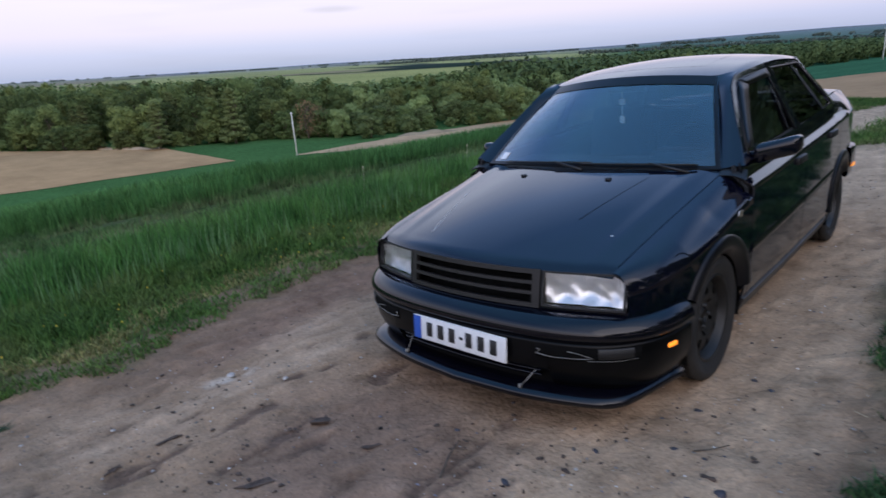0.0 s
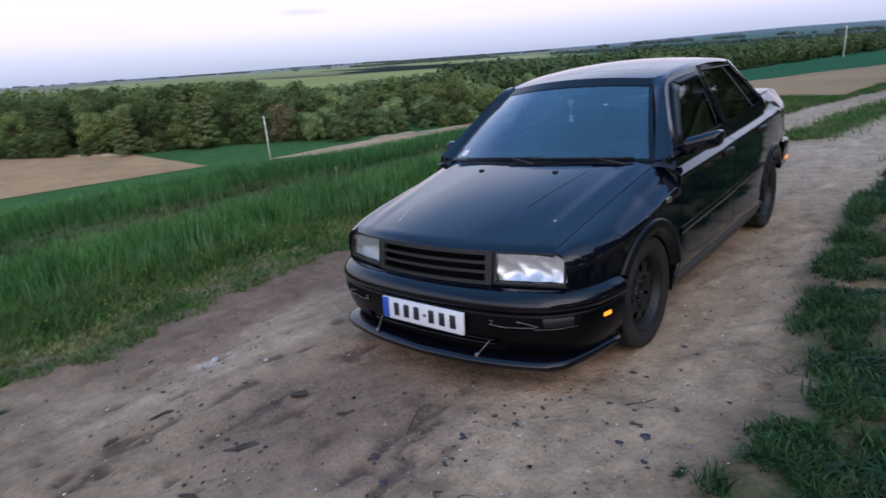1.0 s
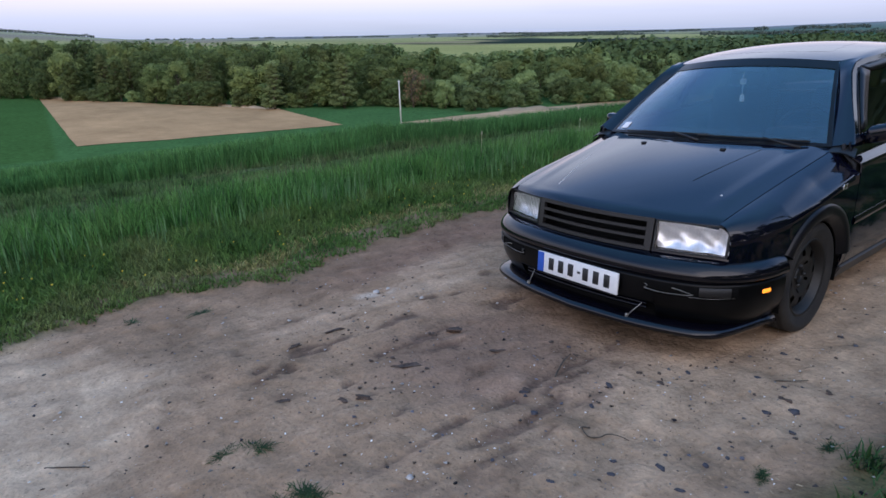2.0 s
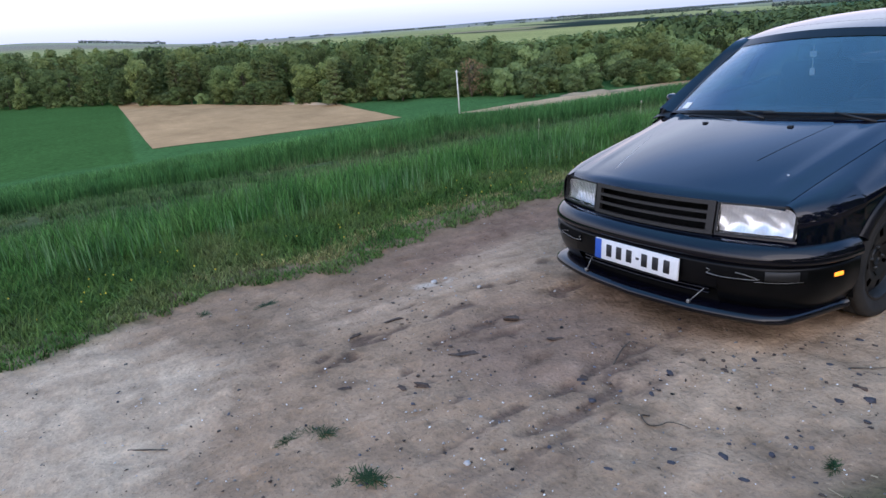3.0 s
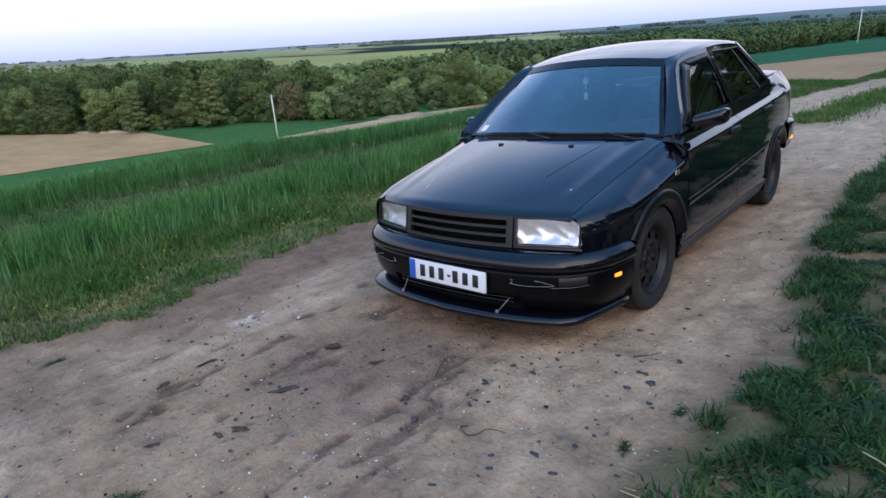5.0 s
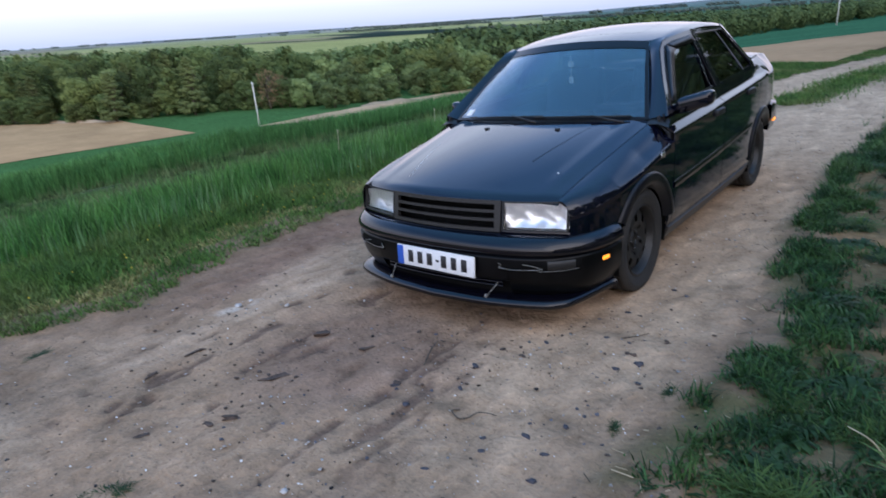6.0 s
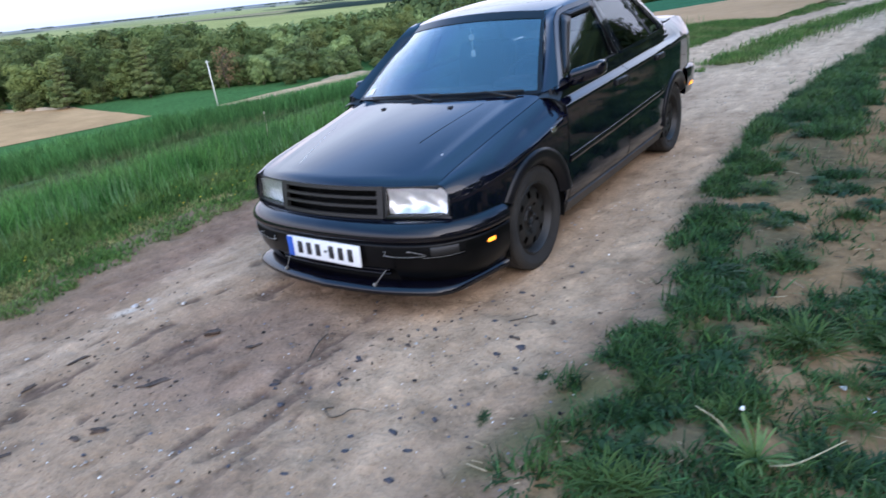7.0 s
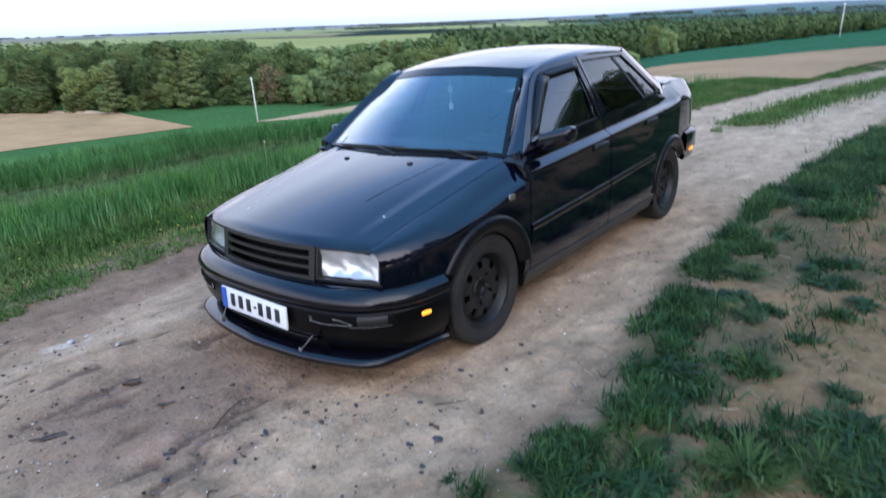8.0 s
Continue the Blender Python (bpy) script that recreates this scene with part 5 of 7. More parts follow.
def build_grass():
    rng = np.random.default_rng(1)
    x, y = tufts(rng, 330000, 10, 1.2, 3.6, -6.5, 17, 0.5, 0.035)
    edge = road_edge(y, -1)
    worn = wave(x, y, 0.30, 71) * 0.8 + wave(x, y, 0.09, 79) * 0.4
    bald = np.exp(-(((x + 2.12) / 0.13) ** 2 + ((y + 2.42) / 0.14) ** 2)) + np.exp(-(((x + 2.75) / 0.16) ** 2 + ((y + 0.75) / 0.30) ** 2)) + 0.8 * np.exp(-(((x + 2.95) / 0.15) ** 2 + ((y - 0.25) / 0.35) ** 2))
    keep = (x < edge + 0.03 + 0.09 * wave(x, y, 0.18, 80)) & (worn + 1.7 * ease(-0.10, 0.22, edge - x) - 1.3 * bald > 0.05) & ~inside(STRIP, x, y) & (rng.random(len(x)) > 0.86 * dry_band(x, y))
    x, y = x[keep], y[keep]
    tall = (0.035 + 0.075 * ease(0, 1.4, road_edge(y, -1) - x)) * rng.uniform(0.5, 1.6, len(x)) * (1 + 0.4 * wave(x, y, 0.4, 82))
    ground = np.where(on_road(x, y) > 0.5, road_height(x, y), np.maximum(height(x, y), road_height(x, y)))
    blades("verge_grass", x, y, ground - 0.008, tall, rng.uniform(0.003, 0.0065, len(x)), 1.0, GRASS, "short trodden green verge grass with yellow patches", "grass", 10)
    x, y = tufts(rng, 90000, 8, 1.9, 3.3, -3.2, 9, 0.5, 0.035)
    keep = rng.random(len(x)) < 0.9 * dry_band(x, y)
    x, y = x[keep], y[keep]
    blades("dry_verge_grass", x, y, height(x, y) - 0.008, rng.uniform(0.015, 0.06, len(x)), rng.uniform(0.003, 0.006, len(x)), 1.3, DRY, "short dry yellowish grass along the verge", "grass", 8)
    x, y = tufts(rng, 110000, 12, 3.15, 4.7, -9, 26, 0.5, 0.04)
    keep = wave(x, y, 0.5, 72) + 1.4 * ease(3.15, 3.8, centre(y) - x) - 0.7 * ease(4.3, 4.8, centre(y) - x) - 1.6 * ease(11, 14, y + wave(x, y, 1.5, 87)) > 0.3
    keep &= ~inside(STRIP, x, y)
    x, y = x[keep], y[keep]
    tall = (0.10 + 0.17 * ease(3.1, 4.0, centre(y) - x)) * rng.uniform(0.5, 1.35, len(x)) * (1 + 0.3 * wave(x, y, 0.6, 84))
    blades("tall_grass", x, y, height(x, y) - 0.01, tall, rng.uniform(0.003, 0.0065, len(x)), 0.55, TALL, "tall bright green grass strip along the crop", "grass", 12)
    x, y = tufts(rng, 6500, 3, 3.2, 4.7, -8, 22, 0.5, 0.05)
    keep = (wave(x, y, 0.7, 90) > -0.2) & ~inside(STRIP, x, y)
    x, y = x[keep], y[keep]
    blades("grass_stalks", x, y, height(x, y) - 0.01, rng.uniform(0.22, 0.38, len(x)), rng.uniform(0.0035, 0.006, len(x)), 0.18, STALK, "upright pale green flowering grass stalks", "grass", 3)
    x, y = tufts(rng, 130000, 9, 4.4, 11.2, -10, 18, 0.35, 0.06)
    keep = ~inside(STRIP, x, y) & (centre(y) - x < wheat_edge(y) + 0.3) & (wave(x, y, 0.9, 88) > -0.35)
    x, y = x[keep], y[keep]
    low = (0.05 + 0.10 * ease(-0.1, 0.6, wave(x * 2.2, y * 0.5, 0.9, 89))) * (1 - 0.4 * ease(9, 10.5, centre(y) - x))
    blades("gap_grass", x, y, height(x, y) - 0.01, 1.2 * low * rng.uniform(0.5, 1.5, len(x)), rng.uniform(0.004, 0.008, len(x)), 0.9, LOW, "low yellowish grass between strip and crop", "grass", 8)
    # the crop: a dense stand with its leaf tips showing
    us = 6.2 + np.r_[np.arange(0, 6, 0.10), 6 * 1.03 ** np.arange(0, 86)]
    ys = np.r_[np.arange(-60, -12, 1.5), np.arange(-12, 30, 0.25), np.arange(30, 130, 1.0)]
    U, Y = np.meshgrid(us, ys, indexing="ij")
    X = centre(Y) - U
    n, m = X.shape
    i, j = np.meshgrid(np.arange(n - 1), np.arange(m - 1), indexing="ij")
    F = np.stack([i * m + j, i * m + j + 1, (i + 1) * m + j + 1, (i + 1) * m + j], -1).reshape(-1, 4)
    mid_x, mid_y = X[:-1, :-1].ravel(), Y[:-1, :-1].ravel()
    cut = [at(31, 16), at(10, 17), at(4, 21), at(-4, 30), at(-4, 300), at(28, 300), at(28, 60)]
    F = F[~inside(cut, mid_x, mid_y) & ~inside(PLOUGHED, mid_x, mid_y)]
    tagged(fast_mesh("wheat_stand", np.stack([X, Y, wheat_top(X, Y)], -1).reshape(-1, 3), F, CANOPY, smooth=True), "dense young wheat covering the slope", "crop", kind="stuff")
    k = 260000
    y = np.where(rng.random(k) < 0.55, rng.uniform(-10, 22, k), rng.uniform(-45, 95, k))
    u = wheat_edge(y) + 70 * rng.random(k) ** 2.6
    # in the near part the blades stand in clumps
    clump = u < 24
    pick = np.flatnonzero(clump)
    lead = pick[(np.arange(len(pick)) // 9) * 9]
    u[pick], y[pick] = u[lead] + rng.normal(0, 0.035, len(pick)), y[lead] + rng.normal(0, 0.035, len(pick))
    x = centre(y) - u
    keep = ~inside(cut, x, y) & ~inside(PLOUGHED, x, y) & ~inside(STRIP, x, y)
    x, y, u = x[keep], y[keep], u[keep]
    far = ease(8, 60, u)
    tall = (0.21 + 0.05 * wave(x, y, 2.0, 73)) * rng.uniform(0.6, 1.4, len(x)) * (1 - 0.2 * far)
    blades("young_wheat", x, y, wheat_top(x, y) - 0.04, tall, (0.0065 + 0.035 * far) * rng.uniform(0.6, 1.3, len(x)), 0.75, WHEAT, "leaf tips of dark green young wheat", "crop")
    k = 52000
    y = rng.uniform(-12, 22, k)
    u = wheat_edge(y) + rng.uniform(-0.25, 0.9, k)
    x = centre(y) - u
    keep = ~inside(cut, x, y) & ~inside(STRIP, x, y)
    x, y = x[keep], y[keep]
    k = len(x)
    blades("wheat_edge", x, y, height(x, y) - 0.01, rng.uniform(0.26, 0.52, k) * (1 - 0.35 * ease(2, 7, y)), rng.uniform(0.004, 0.008, k), 0.35, WHEAT, "upright stalks at the edge of the wheat", "crop")
    # the side where the camera stands
    PATCHES = ((1.50, 0.74, 0.17, 0.34, 1.0), (1.60, 0.38, 0.11, 0.22, 0.85), (1.66, -0.28, 0.12, 0.2, 0.7), (1.42, 1.55, 0.15, 0.34, 1.0), (1.69, 0.06, 0.22, 0.22, 1.0), (1.96, 0.32, 0.16, 0.12, 0.8), (1.59, -0.65, 0.16, 0.20, 1.1),
               (1.86, -0.62, 0.22, 0.22, 0.7), (2.11, -0.36, 0.17, 0.15, 0.8), (2.40, -0.02, 0.28, 0.16, 1.0), (2.55, -0.38, 0.22, 0.34, 1.1), (2.75, -0.2, 0.25, 0.4, 1.1), (2.9, -0.7, 0.3, 0.4, 1.1), (2.6, -1.1, 0.3, 0.25, 1.0),
               (2.0, -0.85, 0.30, 0.16, 0.75), (1.75, -1.0, 0.16, 0.14, 0.75), (1.45, -1.0, 0.10, 0.10, 0.6), (2.1, -1.3, 0.35, 0.2, 0.8), (1.70, -1.42, 0.22, 0.16, 0.65),
               (1.45, -1.5, 0.2, 0.12, 0.6), (1.9, 0.97, 0.10, 0.07, 0.7), (2.15, 1.08, 0.13, 0.06, 0.8), (2.1, 0.72, 0.13, 0.05, 0.7), (2.12, 1.5, 0.2, 0.1, 0.8),
               (1.44, 1.95, 0.15, 0.35, 1.1), (1.38, 2.6, 0.10, 0.45, 1.0), (1.40, 3.25, 0.16, 0.5, 1.1), (1.62, 4.1, 0.24, 0.8, 1.15), (1.88, 3.3, 0.22, 0.55, 1.05), (1.78, 5.2, 0.28, 0.9, 1.15), (1.98, 4.4, 0.2, 0.5, 1.0),
               (1.88, 6.4, 0.28, 0.9, 1.1), (2.1, 7.9, 0.25, 1.2, 1.1), (2.3, 9.3, 0.3, 1.3, 1.0), (2.05, 1.83, 0.14, 0.1, 0.9), (2.45, 5.2, 0.3, 0.5, 0.75), (2.6, 8.0, 0.4, 1.0, 0.75), (2.6, 3.2, 0.25, 0.3, 0.7))
    n = 200000
    y = -8 + 21.5 * rng.random(n // 8) ** 1.15
    x = road_edge(y, 1) + rng.uniform(-0.1, 1.0, n // 8) ** 1 * np.where(rng.random(n // 8) < 0.6, 0.75, 3.0)
    x, y = np.repeat(x, 8) + rng.normal(0, 0.03, 8 * (n // 8)), np.repeat(y, 8) + rng.normal(0, 0.03, 8 * (n // 8))
    more = 170000
    x, y = np.r_[x, rng.uniform(1.3, 3.1, more), rng.uniform(1.2, 2.9, more)], np.r_[y, rng.uniform(-1.9, 1.9, more), 1.8 + 9 * rng.random(more) ** 1.3]
    d = x - road_edge(y, 1)
    want = 0.95 * ease(0.60, 0.34, d + 0.16 * wave(x, y, 0.45, 74)) * ease(0.02, 0.10, d - 0.04 + 0.12 * wave(x, y, 0.3, 83)) * ease(-0.3, 0.0, wave(x, y, 0.4, 85) + 0.1) + 0.8 * ease(0.2, 0.45, wave(x, y, 0.42, 75, 2)) * ease(0.05, 0.15, d)
    want = np.maximum(want, 0.85 * ease(-0.3, -1.0, y) * ease(0.0, 0.25, wave(x, y, 0.35, 76)) * ease(0.05, 0.3, d + 0.2 * wave(x, y, 0.4, 86)))
    want = want * ease(-0.45, -0.1, wave(x, y, 0.22, 94, 2) + 0.1 * wave(x, y, 0.7, 95))
    # close by, the weeds stand in patches on bare soil
    dense = np.zeros(len(x))
    for px, py, rx, ry, much in PATCHES:
        dense = np.maximum(dense, much * np.exp(-0.7 * ((x - px) / rx) ** 2 - 0.7 * ((y - py) / ry) ** 2))
    dense = ease(0.35, 0.95, dense + 0.45 * wave(x, y, 0.14, 96, 3))
    close = ease(-2.1, -1.8, y) * ease(11, 9, y)
    want = want * (1 - close) + close * np.maximum(0.62 * dense, 0.34 * ease(0.05, 0.45, wave(x, y, 0.13, 97, 2)) * (0.15 + 0.85 * ease(0.1, -0.3, y)) * ease(0.08, 0.25, d))
    keep = rng.random(len(x)) < want
    x, y = x[keep], y[keep]
    tall = (0.022 + 0.075 * (0.5 + 0.5 * wave(x, y, 0.16, 77)) ** 1.5) * rng.uniform(0.4, 1.7, len(x)) * (1 + 0.35 * ease(1.0, 3.0, y))
    blades("bank_grass", x, y, np.maximum(height(x, y), road_height(x, y)) - 0.008, tall, rng.uniform(0.002, 0.0058, len(x)), 1.5, WEED, "patchy weeds and grass on bare soil beside the track", "grass", 8)
    # the strip between the wheel ruts
    n = 36000
    y = 5.2 + 40 * rng.random(n) ** 1.7
    x = centre(y) + rng.normal(-0.02, 0.21 + 0.05 * ease(7, 12, y), n)
    keep = wave(x, y, 0.5, 78) + 1.2 * ease(6.4, 8.8, y) - 0.30 * ease(7.5, 6, y) > 0.25
    x, y = x[keep], y[keep]
    blades("median_grass", x, y, road_height(x, y) + 0.02, rng.uniform(0.03, 0.11, len(x)), rng.uniform(0.003, 0.007, len(x)), 1.0, GRASS, "low grass strip between the two wheel ruts", "grass")


build_grass()


def build_weed(name, leaves, reach, wide, droop, material, label, seed, scatter=0.0):
    """A clump of arching leaves from one root."""
    rng = np.random.default_rng(seed)
    bm = bmesh.new()
    root = bm.verts.new((0, 0, -0.004))
    for k in range(leaves):
        a, r, h = rng.uniform(0, 2 * np.pi), reach * rng.uniform(0.5, 1.1), reach * rng.uniform(0.35, 0.95)
        w = wide * rng.uniform(0.6, 1.2)
        out, side = Vector((math.cos(a), math.sin(a), 0)), Vector((-math.sin(a), math.cos(a), 0))
        spot = Vector((rng.normal() * scatter, rng.normal() * scatter * 0.5, 0))
        rows = []
        for t in (0.12, 0.35, 0.62, 0.86):
            p = spot + out * r * t + Vector((0, 0, h * t * (1 - droop * t * t)))
            ww = w * (0.45 + 1.3 * t) * (1 - t) ** 0.6
            rows.append((bm.verts.new(p - side * ww), bm.verts.new(p + side * ww)))
        tip = bm.verts.new(spot + out * r + Vector((0, 0, h * (1 - droop))))
        bm.faces.new((root, rows[0][1], rows[0][0]))
        for p, q in zip(rows, rows[1:]):
            bm.faces.new((p[0], p[1], q[1], q[0]))
        bm.faces.new((rows[-1][0], rows[-1][1], tip))
    ob = link(name, bm, material)
    return tagged(ob, label, "weed")


def build_weeds():
    kinds = [build_weed("weed_clump", 60, 0.14, 0.009, 0.75, WEED, "broad-leaved green weed clump beside the track", 1, 0.035),
             build_weed("weed_clump", 80, 0.17, 0.004, 0.45, WEED_PALE, "narrow-leaved green grass clump beside the track", 2, 0.03),
             build_weed("weed_clump", 50, 0.12, 0.013, 0.9, WEED, "flat broad-leaved weed rosette on soil", 3)]
    tuft = build_weed("grass_tuft", 150, 0.055, 0.0026, 0.5, WEED, "small grass tuft growing in the track", 4, 0.03)
    rng = random.Random(3)
    # the plants that stand out: place, kind, size
    for x, y, k, big in ((1.50, 0.74, 1, 1.2), (1.46, 0.95, 1, 1.0), (1.67, 0.10, 0, 1.25), (1.74, 0.0, 2, 1.3), (1.62, -0.02, 2, 1.1), (1.96, 0.32, 1, 1.0), (1.59, -0.65, 1, 1.2), (1.55, -0.55, 1, 1.0), (1.64, -0.75, 0, 1.0),
                         (1.88, -0.67, 2, 0.9), (2.11, -0.38, 1, 1.25), (2.14, -0.42, 1, 1.1), (2.36, -0.02, 0, 1.1), (2.50, -0.35, 0, 1.3), (2.46, -0.22, 0, 1.1), (2.60, -0.45, 0, 1.2), (2.30, -0.65, 1, 0.7),
                         (2.32, -0.83, 1, 0.8), (2.49, -0.75, 2, 1.1), (1.99, -0.78, 2, 0.8), (1.77, -0.99, 2, 0.9), (2.01, -0.94, 1, 0.8), (1.88, 0.96, 2, 1.0), (1.85, 0.99, 2, 0.8), (2.15, 1.08, 1, 0.7), (2.08, 0.74, 2, 0.6),
                         (1.44, 1.59, 1, 1.1), (1.40, 1.35, 1, 0.9), (1.96, 1.69, 2, 0.9), (2.11, 1.49, 0, 0.9), (1.62, 3.77, 1, 1.1), (1.86, 3.07, 0, 1.1), (1.95, 4.6, 1, 1.0), (1.46, 3.05, 1, 1.0), (1.73, -1.30, 2, 1.0)):
        ob = copy_thing(kinds[k], pose(x, y, float(height(x, y)) - 0.005, rng.uniform(-8, 8), rng.uniform(-8, 8), rng.uniform(0, 360)))
        ob.scale = (big, big, big * rng.uniform(0.75, 1.0))
        tagged(ob, group="weeds beside the track")
    spots = []
    for k in range(150):
        y = -2.3 + 9 * rng.random() ** 1.2
        spots.append((float(road_edge(np.float64(y), 1)) + (rng.uniform(0.05, 0.5) if k % 3 else rng.uniform(0.5, 2.4)), y))
    for k in range(26):
        spots.append((rng.uniform(2.3, 2.75), rng.uniform(-0.85, -0.05)))
    for k in range(12):
        spots.append((rng.uniform(1.65, 2.4), rng.uniform(-1.5, -0.9)))
    for x, y in spots:
        s = rng.uniform(0.4, 0.95)
        ob = copy_thing(rng.choice(kinds), pose(x, y, float(height(x, y)) - 0.005, rng.uniform(-8, 8), rng.uniform(-8, 8), rng.uniform(0, 360)))
        ob.scale = (s, s, s * rng.uniform(0.7, 1.1))
        tagged(ob, group="weeds beside the track")
    for x, y, s in ((-0.15, -2.525, 1.0), (-0.20, -2.64, 0.8), (0.25, -2.50, 1.1), (-1.74, -2.23, 1.0), (-1.885, -2.59, 0.9), (0.18, -2.60, 0.6), (1.20, -1.25, 0.7), (1.30, -0.95, 0.8)):
        ob = copy_thing(tuft, pose(x, y, float(road_height(np.float64(x), np.float64(y))) - 0.004, 0, 0, rng.uniform(0, 360)))
        ob.scale = (0.85 * s, 0.85 * s, s * 0.42)
        tagged(ob, group="tufts in the track")
    for o in (*kinds, tuft):
        bpy.data.objects.remove(o)
    # a pale dandelion with its seed head, and dead stems
    pale = mat("pale_leaf", [(0.10, 0.19, 0.045), (0.17, 0.25, 0.07)], rough=0.6, scale=9, translucent=0.3)
    straw = mat("straw", [(0.28, 0.25, 0.15), (0.40, 0.35, 0.22)], rough=0.8, scale=20)
    x, y = 2.09, -1.14
    z = float(height(x, y))
    plant_ob = build_weed("dandelion", 34, 0.15, 0.006, 0.35, pale, "pale yellow-green dandelion with a seed head", 8)
    plant_ob.location = (x, y, z)
    part("stem", tube([(0, 0, 0), (-0.02, 0.01, 0.10), (-0.05, 0.0, 0.16)], 0.003, 6), pale, plant_ob)
    seed = lump(0.007, 5, 1.0)
    bmesh.ops.translate(seed, vec=(-0.052, 0, 0.175), verts=seed.verts)
    part("seed_head", seed, WHITE, plant_ob)
    for pts in ([(2.13, -1.17, 0.02), (2.20, -1.15, 0.05), (2.30, -1.05, 0.09)], [(2.02, -1.10, 0.02), (1.97, -1.12, 0.10), (1.90, -1.10, 0.12)]):
        tagged(link("dead_stem", tube(smooth_line([(a, b, float(height(a, b)) + c) for a, b, c in pts], 4), 0.004, 6, 0.5), straw), "dry straw-coloured dead stem", "stem")
    for x, y, turn in ((2.27, -0.666, 20), (2.338, -0.705, 70), (2.357, -0.771, 130)):
        scrap = sheet(lambda u, v: (0.011 * u, 0.007 * v, 0.003 * u * v), (-1, 0, 1), (-1, 0, 1))
        ob = solid(link("paper_scrap", scrap, WHITE), 0.001)
        ob.matrix_world = pose(x, y, float(height(x, y)) + 0.012, 10, 12, turn)
        tagged(ob, "small white scrap of paper on soil", "scrap", group="scraps beside the track")



# ---- trees ----
BARK = mat("bark", [(0.07, 0.05, 0.035), (0.15, 0.12, 0.09)], rough=0.9, scale=6, bump=0.02, bump_scale=14)
LEAF = [mat(n, c, rough=0.7, scale=0.25, fine=0.25, bump_scale=0.5, per_object=0.30, translucent=0.22, spec=0.1) for n, c in (
    ("oak_leaf", [(0.074, 0.116, 0.042), (0.118, 0.158, 0.056)]),
    ("alder_leaf", [(0.094, 0.136, 0.047), (0.146, 0.182, 0.064)]),
    ("willow_leaf", [(0.142, 0.200, 0.074), (0.205, 0.262, 0.106)]),
    ("ash_leaf", [(0.112, 0.150, 0.050), (0.166, 0.196, 0.068)]))]

BARE = mat("brown_leaf", [(0.16, 0.105, 0.06), (0.24, 0.16, 0.09)], rough=0.8, scale=0.4, per_object=0.2, translucent=0.2, spec=0.1)
PINE = mat("pine_needles", [(0.085, 0.112, 0.042), (0.125, 0.148, 0.056)], rough=0.75, scale=0.3, fine=0.25, bump_scale=0.6, per_object=0.2, translucent=0.15, spec=0.1)
# leaf colour paled and greyed to paint haze on the far strips
HAZY = mat("hazed_leaf", [(0.075, 0.10, 0.085), (0.105, 0.13, 0.11)], rough=0.8, scale=0.02, fine=0.2, bump_scale=0.1, spec=0.05)
FAR_LEAF = mat("forest_leaf", [(0.065, 0.10, 0.042), (0.10, 0.145, 0.058)], rough=0.8, scale=0.05, fine=0.2, bump_scale=0.2, translucent=0.2, spec=0.05)


def build_tree(name, tall, spread, lobes, leaves, material, label, seed, low=0.2, size=0.30, cone=0.0, flat=0.8):
    """A tapered trunk with limbs under a crown of leaf clumps, which face outwards from the boughs that bear them."""
    rng = np.random.default_rng(seed)
    tree = new(name)
    tagged(tree, label, "tree")
    bends = [(0.15 * rng.normal() * k, 0.15 * rng.normal() * k, tall * 0.85 * k / 5) for k in range(6)]
    wood = tube(bends, 0.016 * tall + 0.05, 7, 0.25)
    centres, radii = [], []
    for k in range(lobes):
        h = low + (0.93 - low) * (k + 0.5) / lobes
        reach = spread * (math.sin(math.pi * min(1, 0.15 + 0.80 * h)) ** 0.6 if not cone else (1.05 - h)) * rng.uniform(0.55, 1.05)
        a = k * 2.4 + rng.uniform(-0.5, 0.5)
        c = np.array([reach * 0.72 * math.cos(a), reach * 0.72 * math.sin(a), tall * h])
        centres.append(c)
        radii.append(spread * rng.uniform(0.26, 0.46) * (1 if not cone else 0.55 + 0.5 * (1 - h)))
        foot = Vector((bends[2][0], bends[2][1], max(tall * h * 0.65, tall * 0.1)))
        wood = joined(wood, tube([foot, foot.lerp(Vector(c), 0.6) + Vector((0, 0, 0.03 * tall)), Vector(c)], 0.006 * tall, 5, 0.3))
    part("trunk", wood, BARK, tree)
    weight = np.array(radii) ** 2
    pick = rng.choice(lobes, leaves, p=weight / weight.sum())
    d = rng.normal(size=(leaves, 3))
    d[:, 2] = np.where(rng.random(leaves) < 0.35, np.abs(d[:, 2]), d[:, 2])
    d /= np.linalg.norm(d, axis=1)[:, None]
    rad = np.array(radii)[pick][:, None] * (0.72 + 0.34 * rng.random((leaves, 1)))
    p = np.array(centres)[pick] + d * rad * np.array([1, 1, flat])
    top = np.quantile(p[:, 2], 0.995)
    p[:, 2] = np.maximum(p[:, 2] * tall / top, 0.25)
    nrm = d + 0.28 * rng.normal(size=d.shape)
    nrm /= np.linalg.norm(nrm, axis=1)[:, None]
    a = np.cross(nrm, rng.normal(size=d.shape))
    a /= np.linalg.norm(a, axis=1)[:, None]
    b = np.cross(nrm, a)
    s = size * rng.uniform(0.5, 1.3, (leaves, 1))
    V = np.stack([p - a * s, p - b * s * 0.6, p + a * s, p + b * s * 0.6], 1).reshape(-1, 3)
    F = (4 * np.arange(leaves)[:, None] + np.arange(4)).astype(int)
    crown = fast_mesh("crown", V, F, material)
    crown.parent = tree
    return tree


